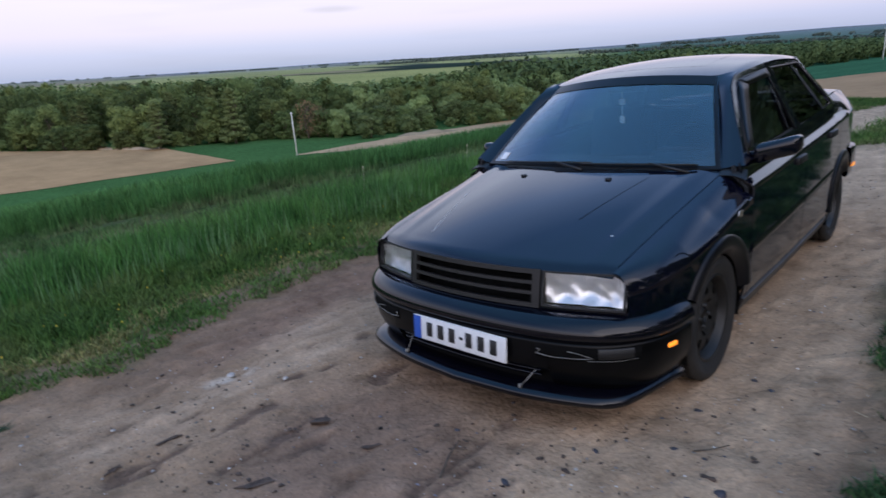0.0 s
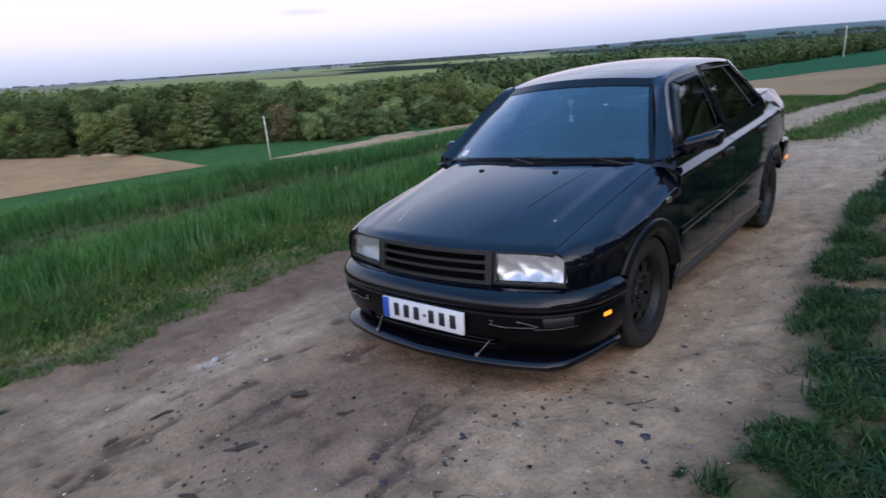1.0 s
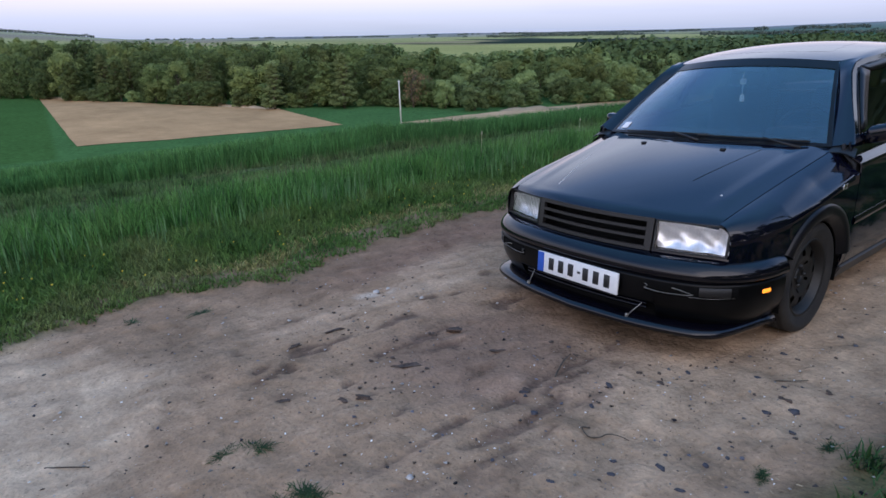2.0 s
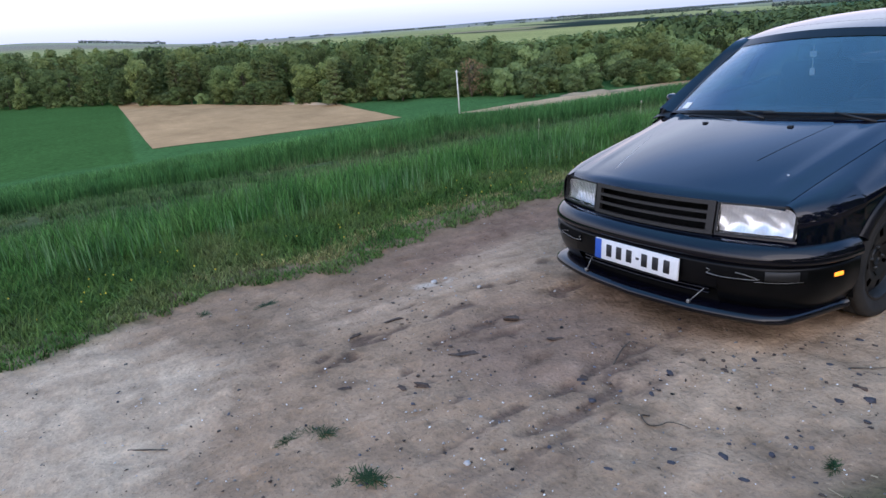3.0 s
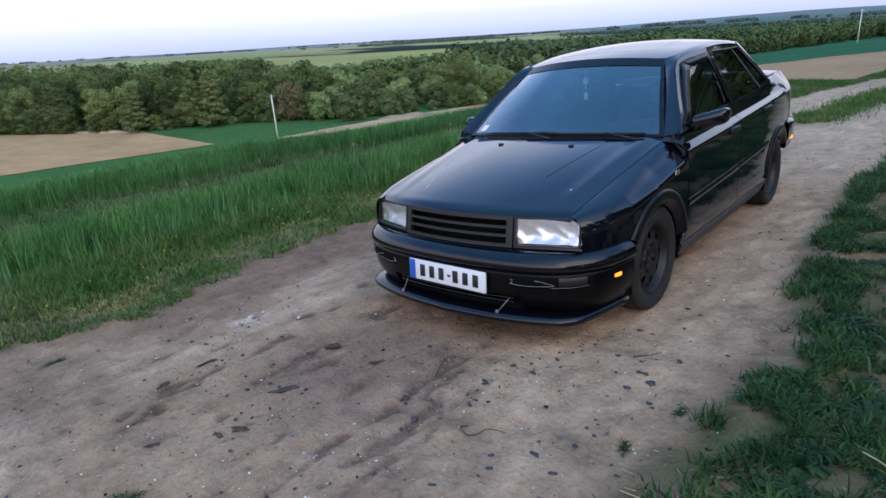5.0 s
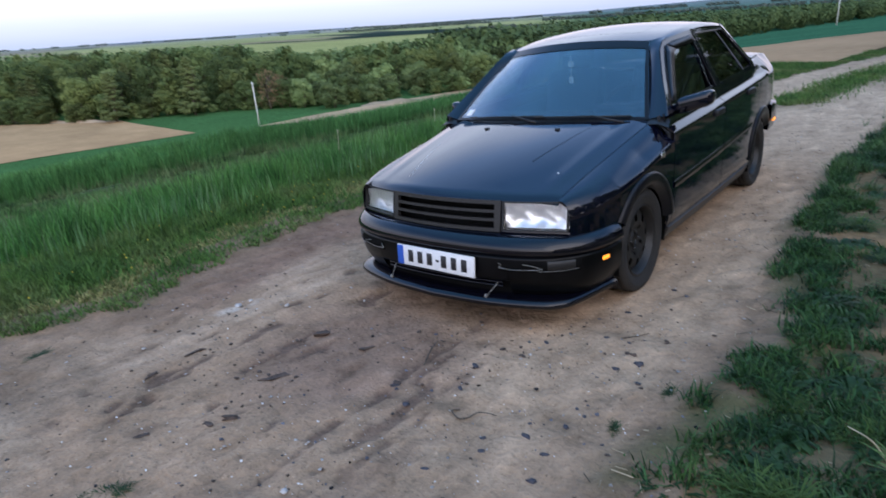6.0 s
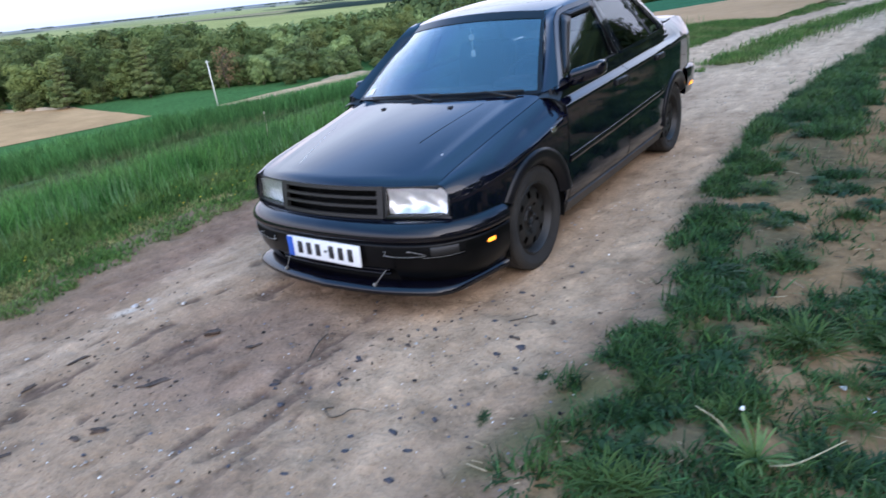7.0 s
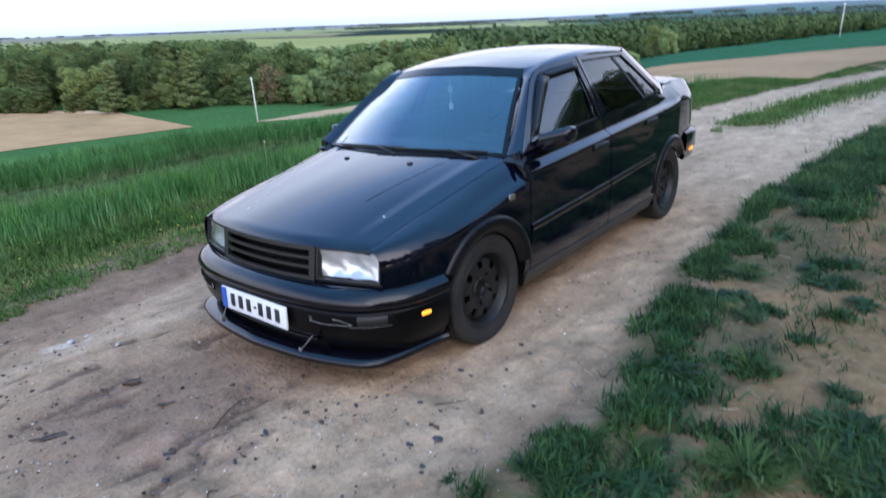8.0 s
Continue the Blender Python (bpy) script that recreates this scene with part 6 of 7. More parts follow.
def plant(tree, x, y, turn, scale):
    made = copy_thing(tree, pose(x, y, float(height(x, y)) - 0.15, 0, 0, turn))
    made.scale = scale
    return made


EDGE = [at(100, 309), at(86, 233), at(75, 185), at(66, 161), at(56, 157), at(48, 152), at(36, 166), at(26, 216), at(16.7, 345), at(9, 535), at(3, 783)]


def along_edge(s):
    """A place at the share s of the wood's edge, and the way into the wood."""
    k = min(int(s * (len(EDGE) - 1)), len(EDGE) - 2)
    t = s * (len(EDGE) - 1) - k
    (ax, ay), (bx, by) = EDGE[k], EDGE[k + 1]
    d = Vector((bx - ax, by - ay)).normalized()
    return ax + (bx - ax) * t, ay + (by - ay) * t, Vector((-d.y, d.x)), k + t



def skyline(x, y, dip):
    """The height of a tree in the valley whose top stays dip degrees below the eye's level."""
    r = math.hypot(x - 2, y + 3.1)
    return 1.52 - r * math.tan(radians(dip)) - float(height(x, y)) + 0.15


def bearing(x, y):
    return math.degrees(math.atan2(2 - x, y + 3.1))


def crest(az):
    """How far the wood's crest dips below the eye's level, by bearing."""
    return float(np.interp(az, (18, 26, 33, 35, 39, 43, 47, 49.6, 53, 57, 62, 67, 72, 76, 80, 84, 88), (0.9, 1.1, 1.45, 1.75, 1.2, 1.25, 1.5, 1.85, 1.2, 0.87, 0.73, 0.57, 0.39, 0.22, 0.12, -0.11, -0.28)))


def build_woods():
    kinds = [
        build_tree("oak_tree", 13.5, 5.6, 24, 5200, LEAF[0], "dark green broad oak at the wood's edge", 101, 0.10),
        build_tree("alder_tree", 14.5, 5.2, 24, 4800, LEAF[1], "tall mid-green alder at the wood's edge", 102, 0.12, cone=1.0),
        build_tree("willow_bush", 7.5, 4.4, 20, 3600, LEAF[2], "round grey-green willow bush", 103, 0.10, 0.27),
        build_tree("ash_tree", 12, 5.2, 20, 4200, LEAF[3], "olive green ash in young leaf", 104, 0.12),
        build_tree("oak_tree", 15, 5.0, 24, 5000, LEAF[0], "dark green tall oak in the wood", 105, 0.08),
        build_tree("alder_tree", 11.5, 5.0, 20, 4200, LEAF[1], "mid-green alder at the wood's edge", 106, 0.08),
        build_tree("pine_tree", 15, 4.6, 34, 5200, PINE, "olive pine with layered boughs before the wood", 108, 0.10, 0.26, cone=0.9, flat=0.42),
    ]
    sizes = (13.5, 14.5, 7.5, 12, 15, 11.5, 15)
    rng = random.Random(7)
    made = 0
    for row, (deep, step) in enumerate(((0, 8.0), (8, 8.0), (17, 8.5), (27, 8.5))):
        s = 0.02
        while s < 0.72 and made < 292:
            x, y, into, where = along_edge(s)
            seg = math.dist(EDGE[int(where)], EDGE[int(where) + 1])
            x, y = x + into.x * (deep + rng.uniform(-2.5, 2.5)), y + into.y * (deep + rng.uniform(-2.5, 2.5))
            az = bearing(x, y)
            bushy = az < 52.3
            if bushy:
                k = rng.choice(((2, 2, 2), (2, 2, 3), (3, 2, 5, 0), (0, 4, 1, 0))[row])
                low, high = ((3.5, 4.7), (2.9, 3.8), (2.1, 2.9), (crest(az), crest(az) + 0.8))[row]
            else:
                k = rng.choice((0, 1, 4, 5, 1, 0, 3, 6))
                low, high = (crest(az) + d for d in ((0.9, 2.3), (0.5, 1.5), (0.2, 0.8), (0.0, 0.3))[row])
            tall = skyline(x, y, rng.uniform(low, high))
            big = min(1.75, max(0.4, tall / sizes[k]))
            wide = min(1.15, max(0.55, big)) * rng.uniform(0.85, 1.1)
            plant(kinds[k], x, y, rng.uniform(0, 360), (wide * rng.uniform(0.9, 1.15), wide * rng.uniform(0.9, 1.15), big))
            made += 1
            s += step * rng.uniform(0.7, 1.3) / seg / (len(EDGE) - 1)
    # single trees that stand out before the wood, each with its height in metres and its width
    for k, az, r, tall, wide in ((6, 66.4, 155, 10.5, 0.85), (6, 60.4, 152, 12.5, 0.95), (2, 48.7, 142, 5.6, 0.85), (2, 51.3, 148, 6.6, 0.7), (2, 45.0, 146, 4.4, 0.65), (1, 81.5, 205, 10.5, 0.9), (3, 21.0, 232, 10.5, 0.8),
                                 (2, 19.8, 226, 8.5, 0.8), (2, 22.6, 190, 4.2, 0.6), (0, 23.4, 240, 10.0, 0.9), (4, 34.9, 235, 13.5, 0.55), (0, 36.6, 238, 14.0, 0.6), (4, 32.6, 240, 13.5, 0.6)):
        x, y = at(az, r)
        plant(kinds[k], x, y, 40 * k + az, (wide, wide, tall / sizes[k]))
    bare = build_tree("bare_tree", 9, 3.2, 26, 500, BARE, "brown half-bare tree behind the utility pole", 107, 0.15, 0.22)
    for az, r, big in ((54.2, 150, 1.0), (53.2, 151, 0.85)):
        x, y = at(az, r)
        plant(bare, x, y, 60 * big, (big, big, big))
    kinds.append(bare)
    # undergrowth at the foot of the wood
    for k in range(64):
        x, y, into, where = along_edge(0.05 + 0.62 * (k + rng.random()) / 64)
        big = rng.uniform(0.25, 0.5)
        plant(kinds[rng.choice((2, 0, 3))], x - into.x * rng.uniform(1.5, 4), y - into.y * rng.uniform(1.5, 4), rng.uniform(0, 360), (big * 1.3, big * 1.3, big))
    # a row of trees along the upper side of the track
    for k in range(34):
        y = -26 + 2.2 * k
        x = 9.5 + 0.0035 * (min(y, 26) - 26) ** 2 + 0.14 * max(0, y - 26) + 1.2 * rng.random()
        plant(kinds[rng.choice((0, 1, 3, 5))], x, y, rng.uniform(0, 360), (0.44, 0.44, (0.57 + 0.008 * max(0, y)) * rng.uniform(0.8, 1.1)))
    # tall trees at the bend of the track and along it
    for az, r, big in [(-6.8 - 1.1 * k, 52, 0.95 + 0.1 * (k % 2)) for k in range(4)] + [(-14.5 - 2.6 * k, 46 - 2.4 * k, 0.85 - 0.03 * k) for k in range(10)]:
        x, y = at(az, r)
        plant(kinds[rng.choice((0, 1, 4, 5))], x, y, rng.uniform(0, 360), (big * 0.8, big * 0.8, big * rng.uniform(0.8, 0.98)))
    # a low unseen hedge along the far bank, added to darken the car's reflections
    for k in range(22):
        y = 9.0 + 0.95 * k
        x = float(centre(y)) + 4.0 + 0.8 * rng.random()
        made = plant(kinds[rng.choice((0, 3, 5))], x, y, rng.uniform(0, 360), (0.24, 0.24, (0.26 + 0.006 * k) * rng.uniform(0.8, 1.2)))
        made.name = "hedge_bush"
        tagged(made, "dense dark green hedge bush, added unseen to darken the car's reflections", "bush", "hedge bushes")
    for tree in kinds:
        for o in (*tree.children, tree):
            bpy.data.objects.remove(o)


def build_far_woods():
    """Woods too far to count: many leaf clumps on rows of crowns."""
    rng = np.random.default_rng(9)
    P, N, S = [], [], []

    def crown(x, y, h, per, size, slim=0.36):
        d = rng.normal(size=(per, 3))
        d /= np.linalg.norm(d, axis=1)[:, None]
        c = np.array([x, y, float(height(x, y)) + h * 0.5])
        P.append(c + d * np.array([h * slim, h * slim, h * 0.5]) * (0.75 + 0.27 * rng.random((per, 1))))
        N.append(d)
        S.append(size * rng.uniform(0.6, 1.3, (per, 1)))

    for k in range(460):
        x, y, into, _ = along_edge(0.02 + 0.70 * rng.random())
        deep = rng.uniform(22, 75)
        x, y = x + into.x * deep, y + into.y * deep
        az = bearing(x, y)
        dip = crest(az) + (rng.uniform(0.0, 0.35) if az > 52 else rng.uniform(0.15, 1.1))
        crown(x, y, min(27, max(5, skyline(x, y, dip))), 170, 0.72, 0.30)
    in_valley = len(P)
    # strips of wood and hedges on the far slopes: bearings, distance, tallest, how closed
    for az0, az1, r, tall, closed in ((47.5, 34.5, 1650, 10, 0.9), (44.5, 36, 1800, 12, 1.0), (37, 31.5, 1130, 8, 0.45), (33.5, 26, 960, 9, 0.5), (85.5, 79.5, 2500, 13, 1.0), (79, 62, 2500, 8, 0.35), (62, 47, 2450, 8, 0.5),
                                      (56, 46, 1750, 6, 0.3), (47, 30, 2500, 11, 0.75), (30, 4, 1500, 14, 0.8), (26, 4, 2100, 16, 0.6)):
        step = math.degrees(tall * 0.34 / r)
        for az in np.arange(az1, az0, step):
            here = float(wave(az * 10.0, 0.0, 9.0, int(r) % 97))
            if here < 1 - 2 * closed:
                continue
            x, y = at(az, r * rng.uniform(0.985, 1.015))
            crown(x, y, tall * (0.6 + 0.25 * here) * rng.uniform(0.8, 1.1), 22, tall * 0.19, 0.55)
    near_woods = len(P)
    for k in range(900):
        x, y, into, _ = along_edge(0.68 + 0.32 * rng.random() ** 0.8)
        deep = rng.uniform(0, 60)
        crown(x + into.x * deep, y + into.y * deep, 15 * rng.uniform(0.75, 1.02), 110, 1.2)
    cuts = [(0, in_valley, "valley_wood", LEAF[0], "green mixed wood filling the valley"),
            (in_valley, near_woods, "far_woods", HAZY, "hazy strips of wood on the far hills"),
            (near_woods, len(P), "far_forest", FAR_LEAF, "dark green forest beyond the field")]
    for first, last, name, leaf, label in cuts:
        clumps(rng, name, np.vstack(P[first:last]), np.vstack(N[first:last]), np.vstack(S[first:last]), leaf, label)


def clumps(rng, name, P, N, S, leaf, label):
    """Leaf clumps at the places P that face along N, of the sizes S."""
    N = N + 0.3 * rng.normal(size=P.shape)
    a = np.cross(N, rng.normal(size=P.shape))
    a /= np.linalg.norm(a, axis=1)[:, None]
    b = np.cross(N, a)
    b /= np.linalg.norm(b, axis=1)[:, None]
    V = np.stack([P - a * S, P - b * S * 0.6, P + a * S, P + b * S * 0.6], 1).reshape(-1, 3)
    F = 4 * np.arange(len(P))[:, None] + np.arange(4)
    tagged(fast_mesh(name, V, F, leaf), label, "woods", kind="stuff")


build_woods()
build_far_woods()

# ---- poles ----
CONCRETE = mat("pale_concrete", [(0.50, 0.49, 0.46), (0.68, 0.66, 0.62)], rough=0.9, scale=3, bump=0.004, bump_scale=30)


def build_pole(az, r, tall, lean):
    x, y = at(az, r)
    bm = tube([(0, 0, -0.4), (0, 0, tall * 0.5), (0, 0, tall)], 0.15, 10, 0.65)
    ob = link("utility_pole", bm, CONCRETE)
    ob.matrix_world = pose(x, y, float(height(x, y)), 0, lean, 0)
    part("cross_arm", block(-0.5, 0.5, -0.06, 0.06, tall - 0.35, tall - 0.25, 0.02), CONCRETE, ob)
    return tagged(ob, "bare pale utility pole standing in the field", "utility pole", group="utility poles")


build_pole(55.4, 122, 8.2, -1.5)
build_pole(7.7, 200, 8.0, 0)

# ---- stones, clods and twigs on the track ----
STONE = mat("stone", [(0.15, 0.14, 0.135), (0.32, 0.30, 0.28)], rough=0.9, scale=8, fine=0.25, bump_scale=60, island=0.6)
CLOD = mat("dark_clod", [(0.038, 0.026, 0.021), (0.105, 0.074, 0.057)], rough=0.95, scale=20, bump=0.004, bump_scale=80)
TWIG = mat("twig", [(0.05, 0.035, 0.025), (0.10, 0.08, 0.06)], rough=0.9, scale=20)


def on_track(x, y, up=0.0):
    return Vector((x, y, float(road_height(np.float64(x), np.float64(y))) + up))


def build_stones(name, n, seed, big, material, label, category):
    rng = np.random.default_rng(seed)
    y = -5.5 + 13 * rng.random(n) ** 1.3
    x = rng.uniform(-2.1, 1.55, n) + centre(y)
    keep = rng.random(n) < 0.25 + 0.75 * ease(-0.1, 0.5, wave(x, y, 0.7, 81 + seed))
    x, y = x[keep], y[keep]
    n = len(x)
    size = 0.0025 + big * rng.random(n) ** 4
    corner = np.array([[1, 0, 0], [-1, 0, 0], [0, 1, 0], [0, -1, 0], [0, 0, 0.7], [0, 0, -0.7]], float)
    jitter = rng.uniform(0.35, 1.5, (n, 6, 1))
    turn = rng.uniform(0, np.pi, n)
    c, s = np.cos(turn)[:, None], np.sin(turn)[:, None]
    v = corner * jitter * size[:, None, None]
    v = np.stack([v[..., 0] * c - v[..., 1] * s, v[..., 0] * s + v[..., 1] * c, v[..., 2] * rng.uniform(0.4, 1, (n, 1))], -1)
    v = v + np.stack([x, y, road_height(x, y) + 0.2 * size], -1)[:, None]
    f = np.array([[0, 2, 4], [2, 1, 4], [1, 3, 4], [3, 0, 4], [2, 0, 5], [1, 2, 5], [3, 1, 5], [0, 3, 5]])
    F = (6 * np.arange(n)[:, None, None] + f).reshape(-1, 3)
    tagged(fast_mesh(name, v.reshape(-1, 3), F, material), label, category, kind="stuff")


def build_chips(name, n, seed, long, material, label, category, where):
    """Flat angular flakes lying on the track, round the given places (x, y, spread)."""
    rng = np.random.default_rng(seed)
    spot = np.array(where)[rng.integers(0, len(where), n)]
    x, y = spot[:, 0] + rng.normal(size=n) * spot[:, 2], spot[:, 1] + rng.normal(size=n) * spot[:, 2]
    size = long * (0.25 + 0.75 * rng.random(n) ** 2.5)
    a = np.linspace(0, 2 * np.pi, 6)[:-1] + rng.uniform(-0.4, 0.4, (n, 5))
    rad = size[:, None] * rng.uniform(0.6, 1.1, (n, 5))
    px, py = rad * np.cos(a), rad * np.sin(a) * rng.uniform(0.35, 0.95, (n, 1))
    t = rng.normal(0.3, 0.7, (n, 1))
    px, py = px * np.cos(t) - py * np.sin(t), px * np.sin(t) + py * np.cos(t)
    z = (road_height(x, y) + 0.001)[:, None] + rng.uniform(-0.05, 0.25, (n, 5)) * size[:, None]
    V = np.stack([np.stack([x[:, None] + px, y[:, None] + py, z + 0.18 * size[:, None]], -1), np.stack([x[:, None] + 1.1 * px, y[:, None] + 1.1 * py, z - 0.25 * size[:, None]], -1)], 1).reshape(-1, 3)
    f = [[0, 1, 2], [0, 2, 3], [0, 3, 4]] + [q for k in range(5) for q in ([k, 5 + k, 5 + (k + 1) % 5], [k, 5 + (k + 1) % 5, (k + 1) % 5])]
    F = (10 * np.arange(n)[:, None, None] + np.array(f)).reshape(-1, 3)
    tagged(fast_mesh(name, V, F, material), label, category, kind="stuff")


SLATE = mat("slate_chip", [(0.055, 0.055, 0.066), (0.13, 0.13, 0.155)], rough=0.85, scale=12, island=0.6, spec=0.15)
CHALK = mat("chalk_chip", [(0.55, 0.53, 0.50), (0.75, 0.73, 0.70)], rough=0.9, scale=12, island=0.3)
DAMP = ((-0.3, -1.35, 0.25), (-0.35, -1.75, 0.16), (0.15, -1.15, 0.25), (0.55, -0.95, 0.25), (-0.75, -1.75, 0.25), (1.0, -0.7, 0.3), (-1.2, -1.5, 0.3))
WORN = ((0.6, -1.5, 0.4), (0.2, -1.7, 0.35), (0.9, -1.2, 0.3), (1.0, -0.3, 0.35), (0.3, -2.2, 0.35), (-0.6, -2.4, 0.5), (1.1, 1.0, 0.5), (0.9, 2.8, 0.6))
build_chips("slate_chips", 300, 5, 0.012, SLATE, "dark flat flakes of stone and bark on the track", "chips", WORN)
build_chips("soil_lumps", 280, 6, 0.016, CLOD, "dark flat lumps of damp earth", "soil", DAMP)
build_chips("chalk_chips", 650, 7, 0.0065, CHALK, "small white chips on the track", "chips", WORN)
build_stones("gravel", 11000, 1, 0.009, STONE, "small grey stones on the track", "gravel")
build_stones("soil_crumbs", 12000, 2, 0.008, CLOD, "dark crumbs of soil on the track", "soil")
build_weeds()


def build_clod(x, y, long, wide, tall, turn, seed):
    """A crumbled lump, rough all over and broken at the ends."""
    rng = random.Random(seed)
    bm = bmesh.new()
    bmesh.ops.create_icosphere(bm, subdivisions=3, radius=1.0)
    waves = [(Vector((rng.uniform(-1, 1), rng.uniform(-1, 1), rng.uniform(-1, 1))).normalized() * f, rng.uniform(0, 6.3), 0.9 / f) for f in (2.5, 3.5, 4.5, 6.5, 8.5, 11.0)]
    for v in bm.verts:
        swell = 1 + sum(g * math.sin(w.dot(v.co) + p) for w, p, g in waves) + rng.uniform(-0.10, 0.10)
        blunt = Vector([math.copysign(abs(c) ** 0.6, c) for c in v.co])
        v.co = Vector((blunt.x * (0.42 * long + 0.25 * wide), blunt.y * 0.45 * wide, blunt.z * 0.6 * tall)) * max(0.5, swell)
    ob = link("dirt_clod", bm, CLOD, smooth=False)
    ob.matrix_world = Matrix.Translation(on_track(x, y, 0.1 * tall)) @ pose(0, 0, 0, 0, 0, turn)
    tagged(ob, "dark crumbly clod of earth on the track", "clod", group="clods on the track")


for x, y, long, wide, tall, turn, seed in ((-0.45, -1.28, 0.05, 0.045, 0.022, 30, 1), (-0.29, -1.71, 0.10, 0.045, 0.020, 75, 2), (0.25, -1.45, 0.03, 0.02, 0.010, 10, 3), (-0.91, -1.75, 0.10, 0.02, 0.010, 85, 4), (-0.40, -2.30, 0.05, 0.02, 0.010, 70, 5), (1.05, -0.75, 0.03, 0.02, 0.010, 20, 6),
                                           (-0.10, -1.28, 0.05, 0.025, 0.012, 60, 7), (0.62, -0.98, 0.03, 0.018, 0.009, 0, 8), (-0.91, -2.0, 0.07, 0.018, 0.009, 90, 9), (-0.18, -2.02, 0.06, 0.022, 0.010, 40, 10), (-0.23, -2.10, 0.04, 0.022, 0.010, 20, 11)):
    build_clod(x, y, long, wide, tall, turn, seed)


def build_twig(points, radius, label):
    pts = [on_track(x, y, radius * 0.9 + up) for x, y, up in points]
    tagged(link("twig", tube(smooth_line(pts, 4), radius, 6, 0.5), TWIG), label, "twig", group="twigs on the track")


build_twig([(0.268, -1.275, 0.0), (0.215, -1.16, 0.012), (0.17, -1.052, 0.004)], 0.0045, "short straight dark twig")
build_twig([(0.625, -1.47, 0.0), (0.609, -1.50, 0.003), (0.664, -1.527, 0.005), (0.686, -1.488, 0.004), (0.694, -1.447, 0.004), (0.733, -1.429, 0.006), (0.775, -1.424, 0.0)], 0.0032, "thin curled dark twig")
build_twig([(-0.614, -3.196, 0.0), (-0.56, -3.13, 0.004), (-0.51, -3.06, 0.0)], 0.004, "straight twig on pale gravel")
build_twig([(0.95, -0.62, 0.0), (1.0, -0.58, 0.004), (1.04, -0.50, 0.0)], 0.003, "small bent dark twig")
def build_flake(x, y, long, seed):
    """A flat angular piece of dark stone, chipped round its rim."""
    rng = random.Random(seed)
    bm = bmesh.new()
    n, wide, turn = 7, rng.uniform(0.35, 0.7), rng.uniform(-0.5, 0.9)
    rim = [(0.5 * long * rng.uniform(0.65, 1.1) * math.cos(a), 0.5 * long * wide * rng.uniform(0.65, 1.1) * math.sin(a)) for a in [2 * math.pi * (k + rng.uniform(-0.3, 0.3)) / n for k in range(n)]]
    thick = 0.14 * long + 0.002
    low = [bm.verts.new((px * 1.08, py * 1.08, -0.5 * thick)) for px, py in rim]
    high = [bm.verts.new((px * 0.94, py * 0.94, thick * rng.uniform(0.55, 1.0))) for px, py in rim]
    peak = bm.verts.new((0.1 * long * rng.uniform(-1, 1), 0, thick * 1.05))
    for k in range(n):
        bm.faces.new((low[k], low[(k + 1) % n], high[(k + 1) % n], high[k]))
        bm.faces.new((high[k], high[(k + 1) % n], peak))
    bm.faces.new(low[::-1])
    ob = link("stone_flake", bm, SLATE, smooth=False)
    ob.matrix_world = Matrix.Translation(on_track(x, y)) @ pose(0, 0, 0, rng.uniform(-8, 8), rng.uniform(-8, 8), math.degrees(turn))
    tagged(ob, "flat dark grey flake of stone on the track", "stone", group="flakes on the track")


for k, (x, y, long) in enumerate(((0.81, -1.57, 0.031), (0.95, -1.49, 0.054), (1.05, -1.36, 0.033), (1.06, -1.54, 0.044), (1.09, -1.68, 0.042), (0.89, -0.65, 0.05), (1.11, -0.8, 0.052), (1.04, -0.89, 0.043),
                                  (0.65, -0.81, 0.038), (1.0, -0.65, 0.026), (1.17, -0.96, 0.029), (1.0, -0.99, 0.021), (1.08, -1.27, 0.022), (0.92, -1.41, 0.025), (0.53, -1.34, 0.029), (0.26, -1.47, 0.044),
                                  (0.41, -1.56, 0.038), (0.86, -0.32, 0.047), (0.97, 0.03, 0.033), (1.21, -1.39, 0.018), (0.74, -1.83, 0.046), (0.86, -1.65, 0.041), (0.48, -1.16, 0.041), (0.96, 0.43, 0.036))):
    build_flake(x, y, long, 40 + k)
for x, y, r, seed in ((0.397, -2.185, 0.014, 11), (-1.251, -1.877, 0.010, 17), (-0.951, -1.126, 0.014, 18), (-1.279, -1.253, 0.020, 19), (-1.272, -1.167, 0.014, 20)):
    ob = link("stone", lump(r, seed, 0.5), STONE)
    ob.location = on_track(x, y, 0.15 * r)
    tagged(ob, "flat grey stone half sunk in the track", "stone", group="stones on the track")


LITTER = mat("dry_straw", [(0.14, 0.10, 0.065), (0.28, 0.22, 0.14)], rough=0.9, scale=6, island=0.6)
PALE = mat("pale_stalk", [(0.35, 0.34, 0.22), (0.5, 0.48, 0.34)], rough=0.8, scale=20)
for x, y, tall in ((-3.95, 2.05, 0.46), (-4.15, 4.2, 0.42)):
    foot = Vector((x, y, float(height(x, y))))
    stalk = link("grass_stalk", tube([foot, foot + Vector((0.01, 0.01, tall * 0.6)), foot + Vector((0.03, 0.0, tall))], 0.0028, 6, 0.6), PALE)
    tagged(stalk, "tall thin pale grass stalk above the verge", "grass stalk", group="lone stalks in the verge")
    ear = lump(0.008, 9, 2.6)
    bmesh.ops.translate(ear, vec=foot + Vector((0.03, 0, tall)), verts=ear.verts)
    part("seed_head", ear, PALE, stalk)


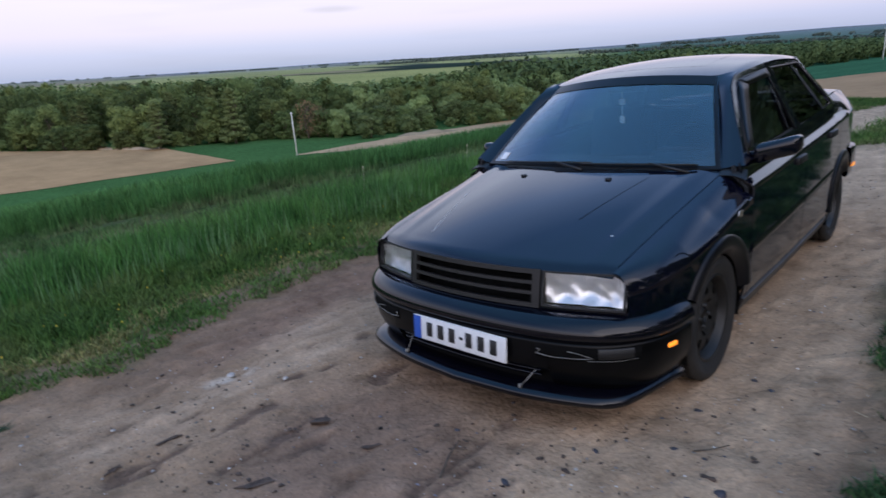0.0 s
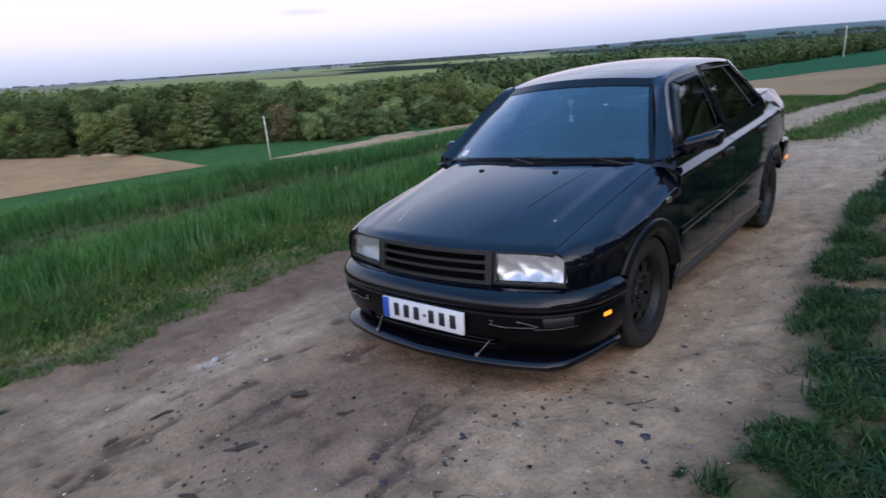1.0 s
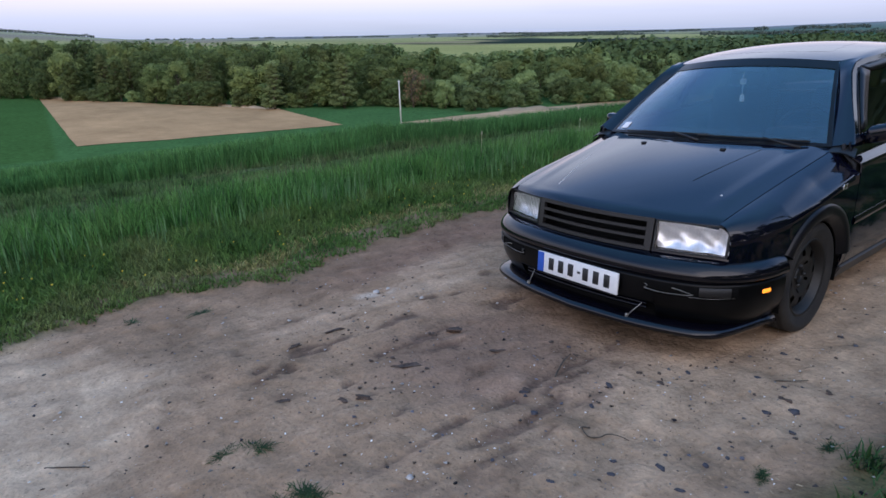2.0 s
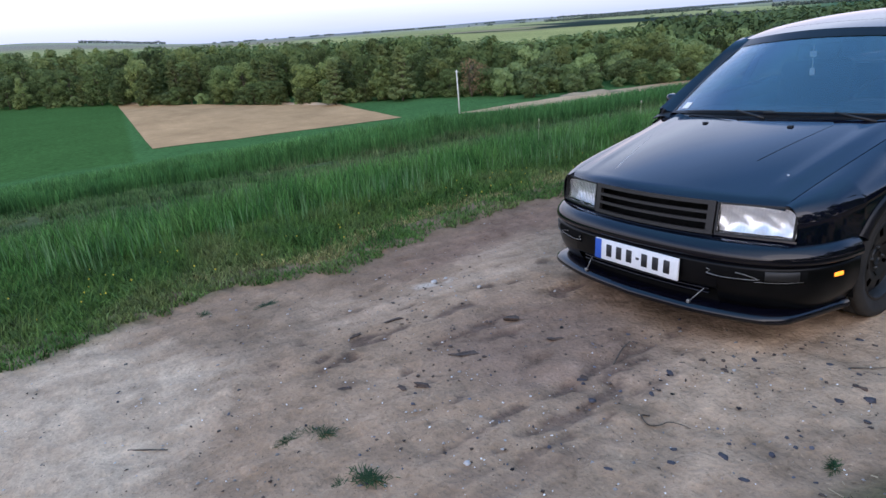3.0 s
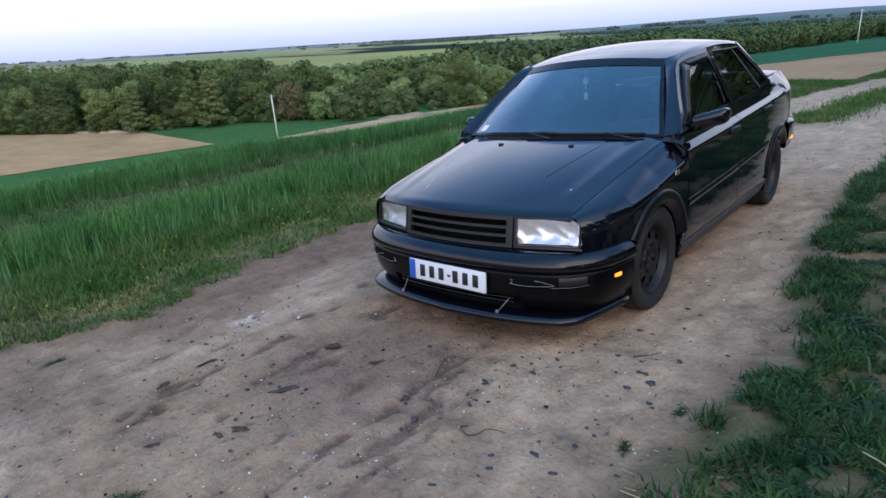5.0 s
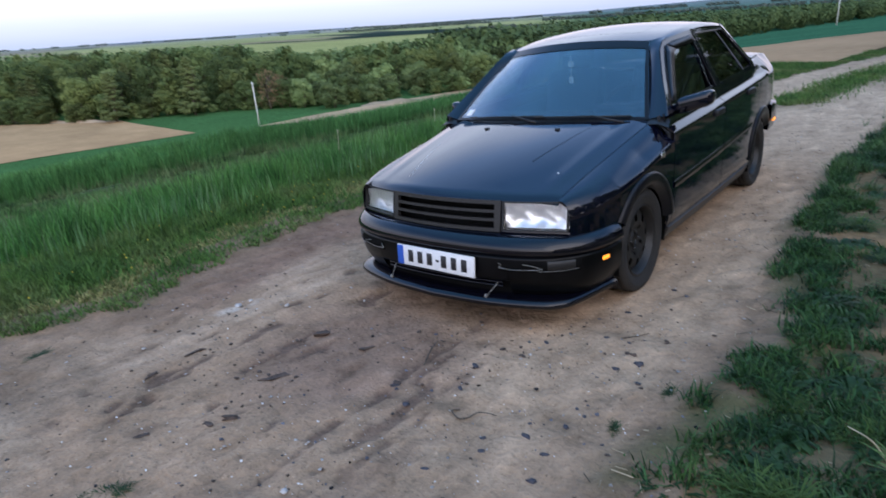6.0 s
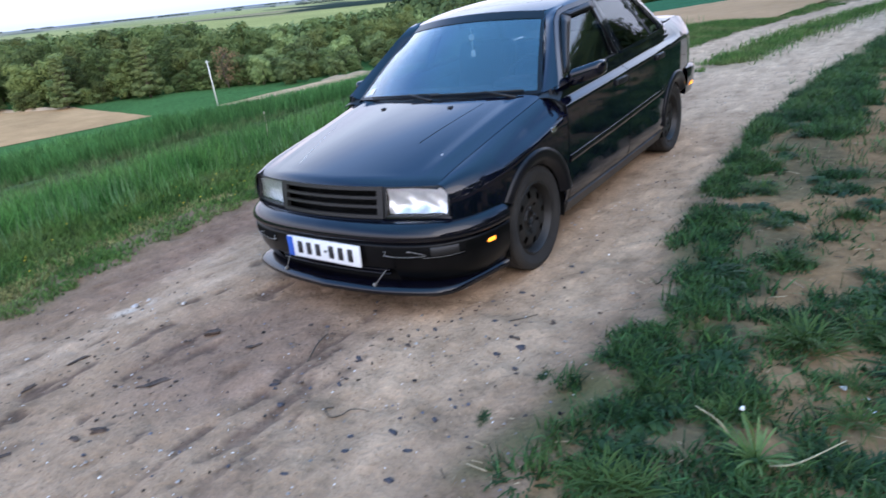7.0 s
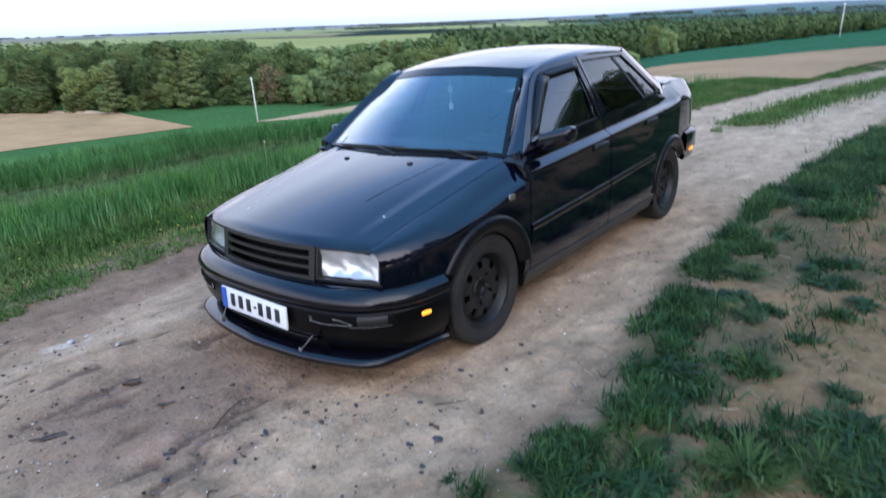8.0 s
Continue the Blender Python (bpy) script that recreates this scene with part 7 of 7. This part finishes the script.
def build_litter():
    """Dry straw and dead leaves among the weeds of the bank."""
    rng = np.random.default_rng(12)
    n = 900
    y = -2.6 + 6 * rng.random(n) ** 1.4
    x = road_edge(y, 1) + rng.uniform(-0.15, 1.5, n)
    z = np.maximum(height(x, y), road_height(x, y)) + 0.006
    turn, long = rng.uniform(0, np.pi, n), 0.006 + 0.035 * rng.random(n) ** 2
    way = np.stack([np.cos(turn), np.sin(turn), rng.normal(0, 0.12, n)], -1) * long[:, None]
    side = np.stack([-np.sin(turn), np.cos(turn), 0 * turn], -1) * rng.uniform(0.0008, 0.002, (n, 1))
    p, up = np.stack([x, y, z], -1), np.array([0, 0, 0.003])
    V = np.stack([p - way - side, p + way - side, p + way + side, p - way + side, p - way + up, p + way + up], 1).reshape(-1, 3)
    b = 6 * np.arange(n)[:, None]
    F = np.stack([b + [0, 1, 5, 4], b + [4, 5, 2, 3]], 1).reshape(-1, 4)
    tagged(fast_mesh("dry_litter", V, F, LITTER), "dry straw and dead stems among the weeds", "litter", kind="stuff")


def build_flowers():
    """Yellow dandelion heads scattered through the verge."""
    rng = np.random.default_rng(21)
    n = 95
    y = -4.2 + 8 * rng.random(n) ** 1.2
    x = road_edge(y, -1) - rng.uniform(0.15, 1.3, n)
    top = height(x, y) + rng.uniform(0.05, 0.12, n)
    a = np.linspace(0, 2 * np.pi, 8)[:-1]
    r = rng.uniform(0.004, 0.008, n)[:, None]
    rim = np.stack([x[:, None] + r * np.cos(a), y[:, None] + r * np.sin(a), top[:, None] + 0 * a], -1)
    V = np.concatenate([rim, np.stack([x, y, top + 0.006], -1)[:, None], np.stack([x, y, top - 0.010], -1)[:, None]], 1).reshape(-1, 3)
    f = np.array([q for k in range(7) for q in ([k, (k + 1) % 7, 7], [(k + 1) % 7, k, 8])])
    F = (9 * np.arange(n)[:, None, None] + f).reshape(-1, 3)
    yellow = mat("dandelion_yellow", [(0.62, 0.45, 0.03), (0.75, 0.58, 0.06)], rough=0.7, scale=20)
    tagged(fast_mesh("dandelion_flowers", V, F, yellow), "small yellow dandelion heads in the verge grass", "flowers", kind="stuff")


build_flowers()
build_litter()
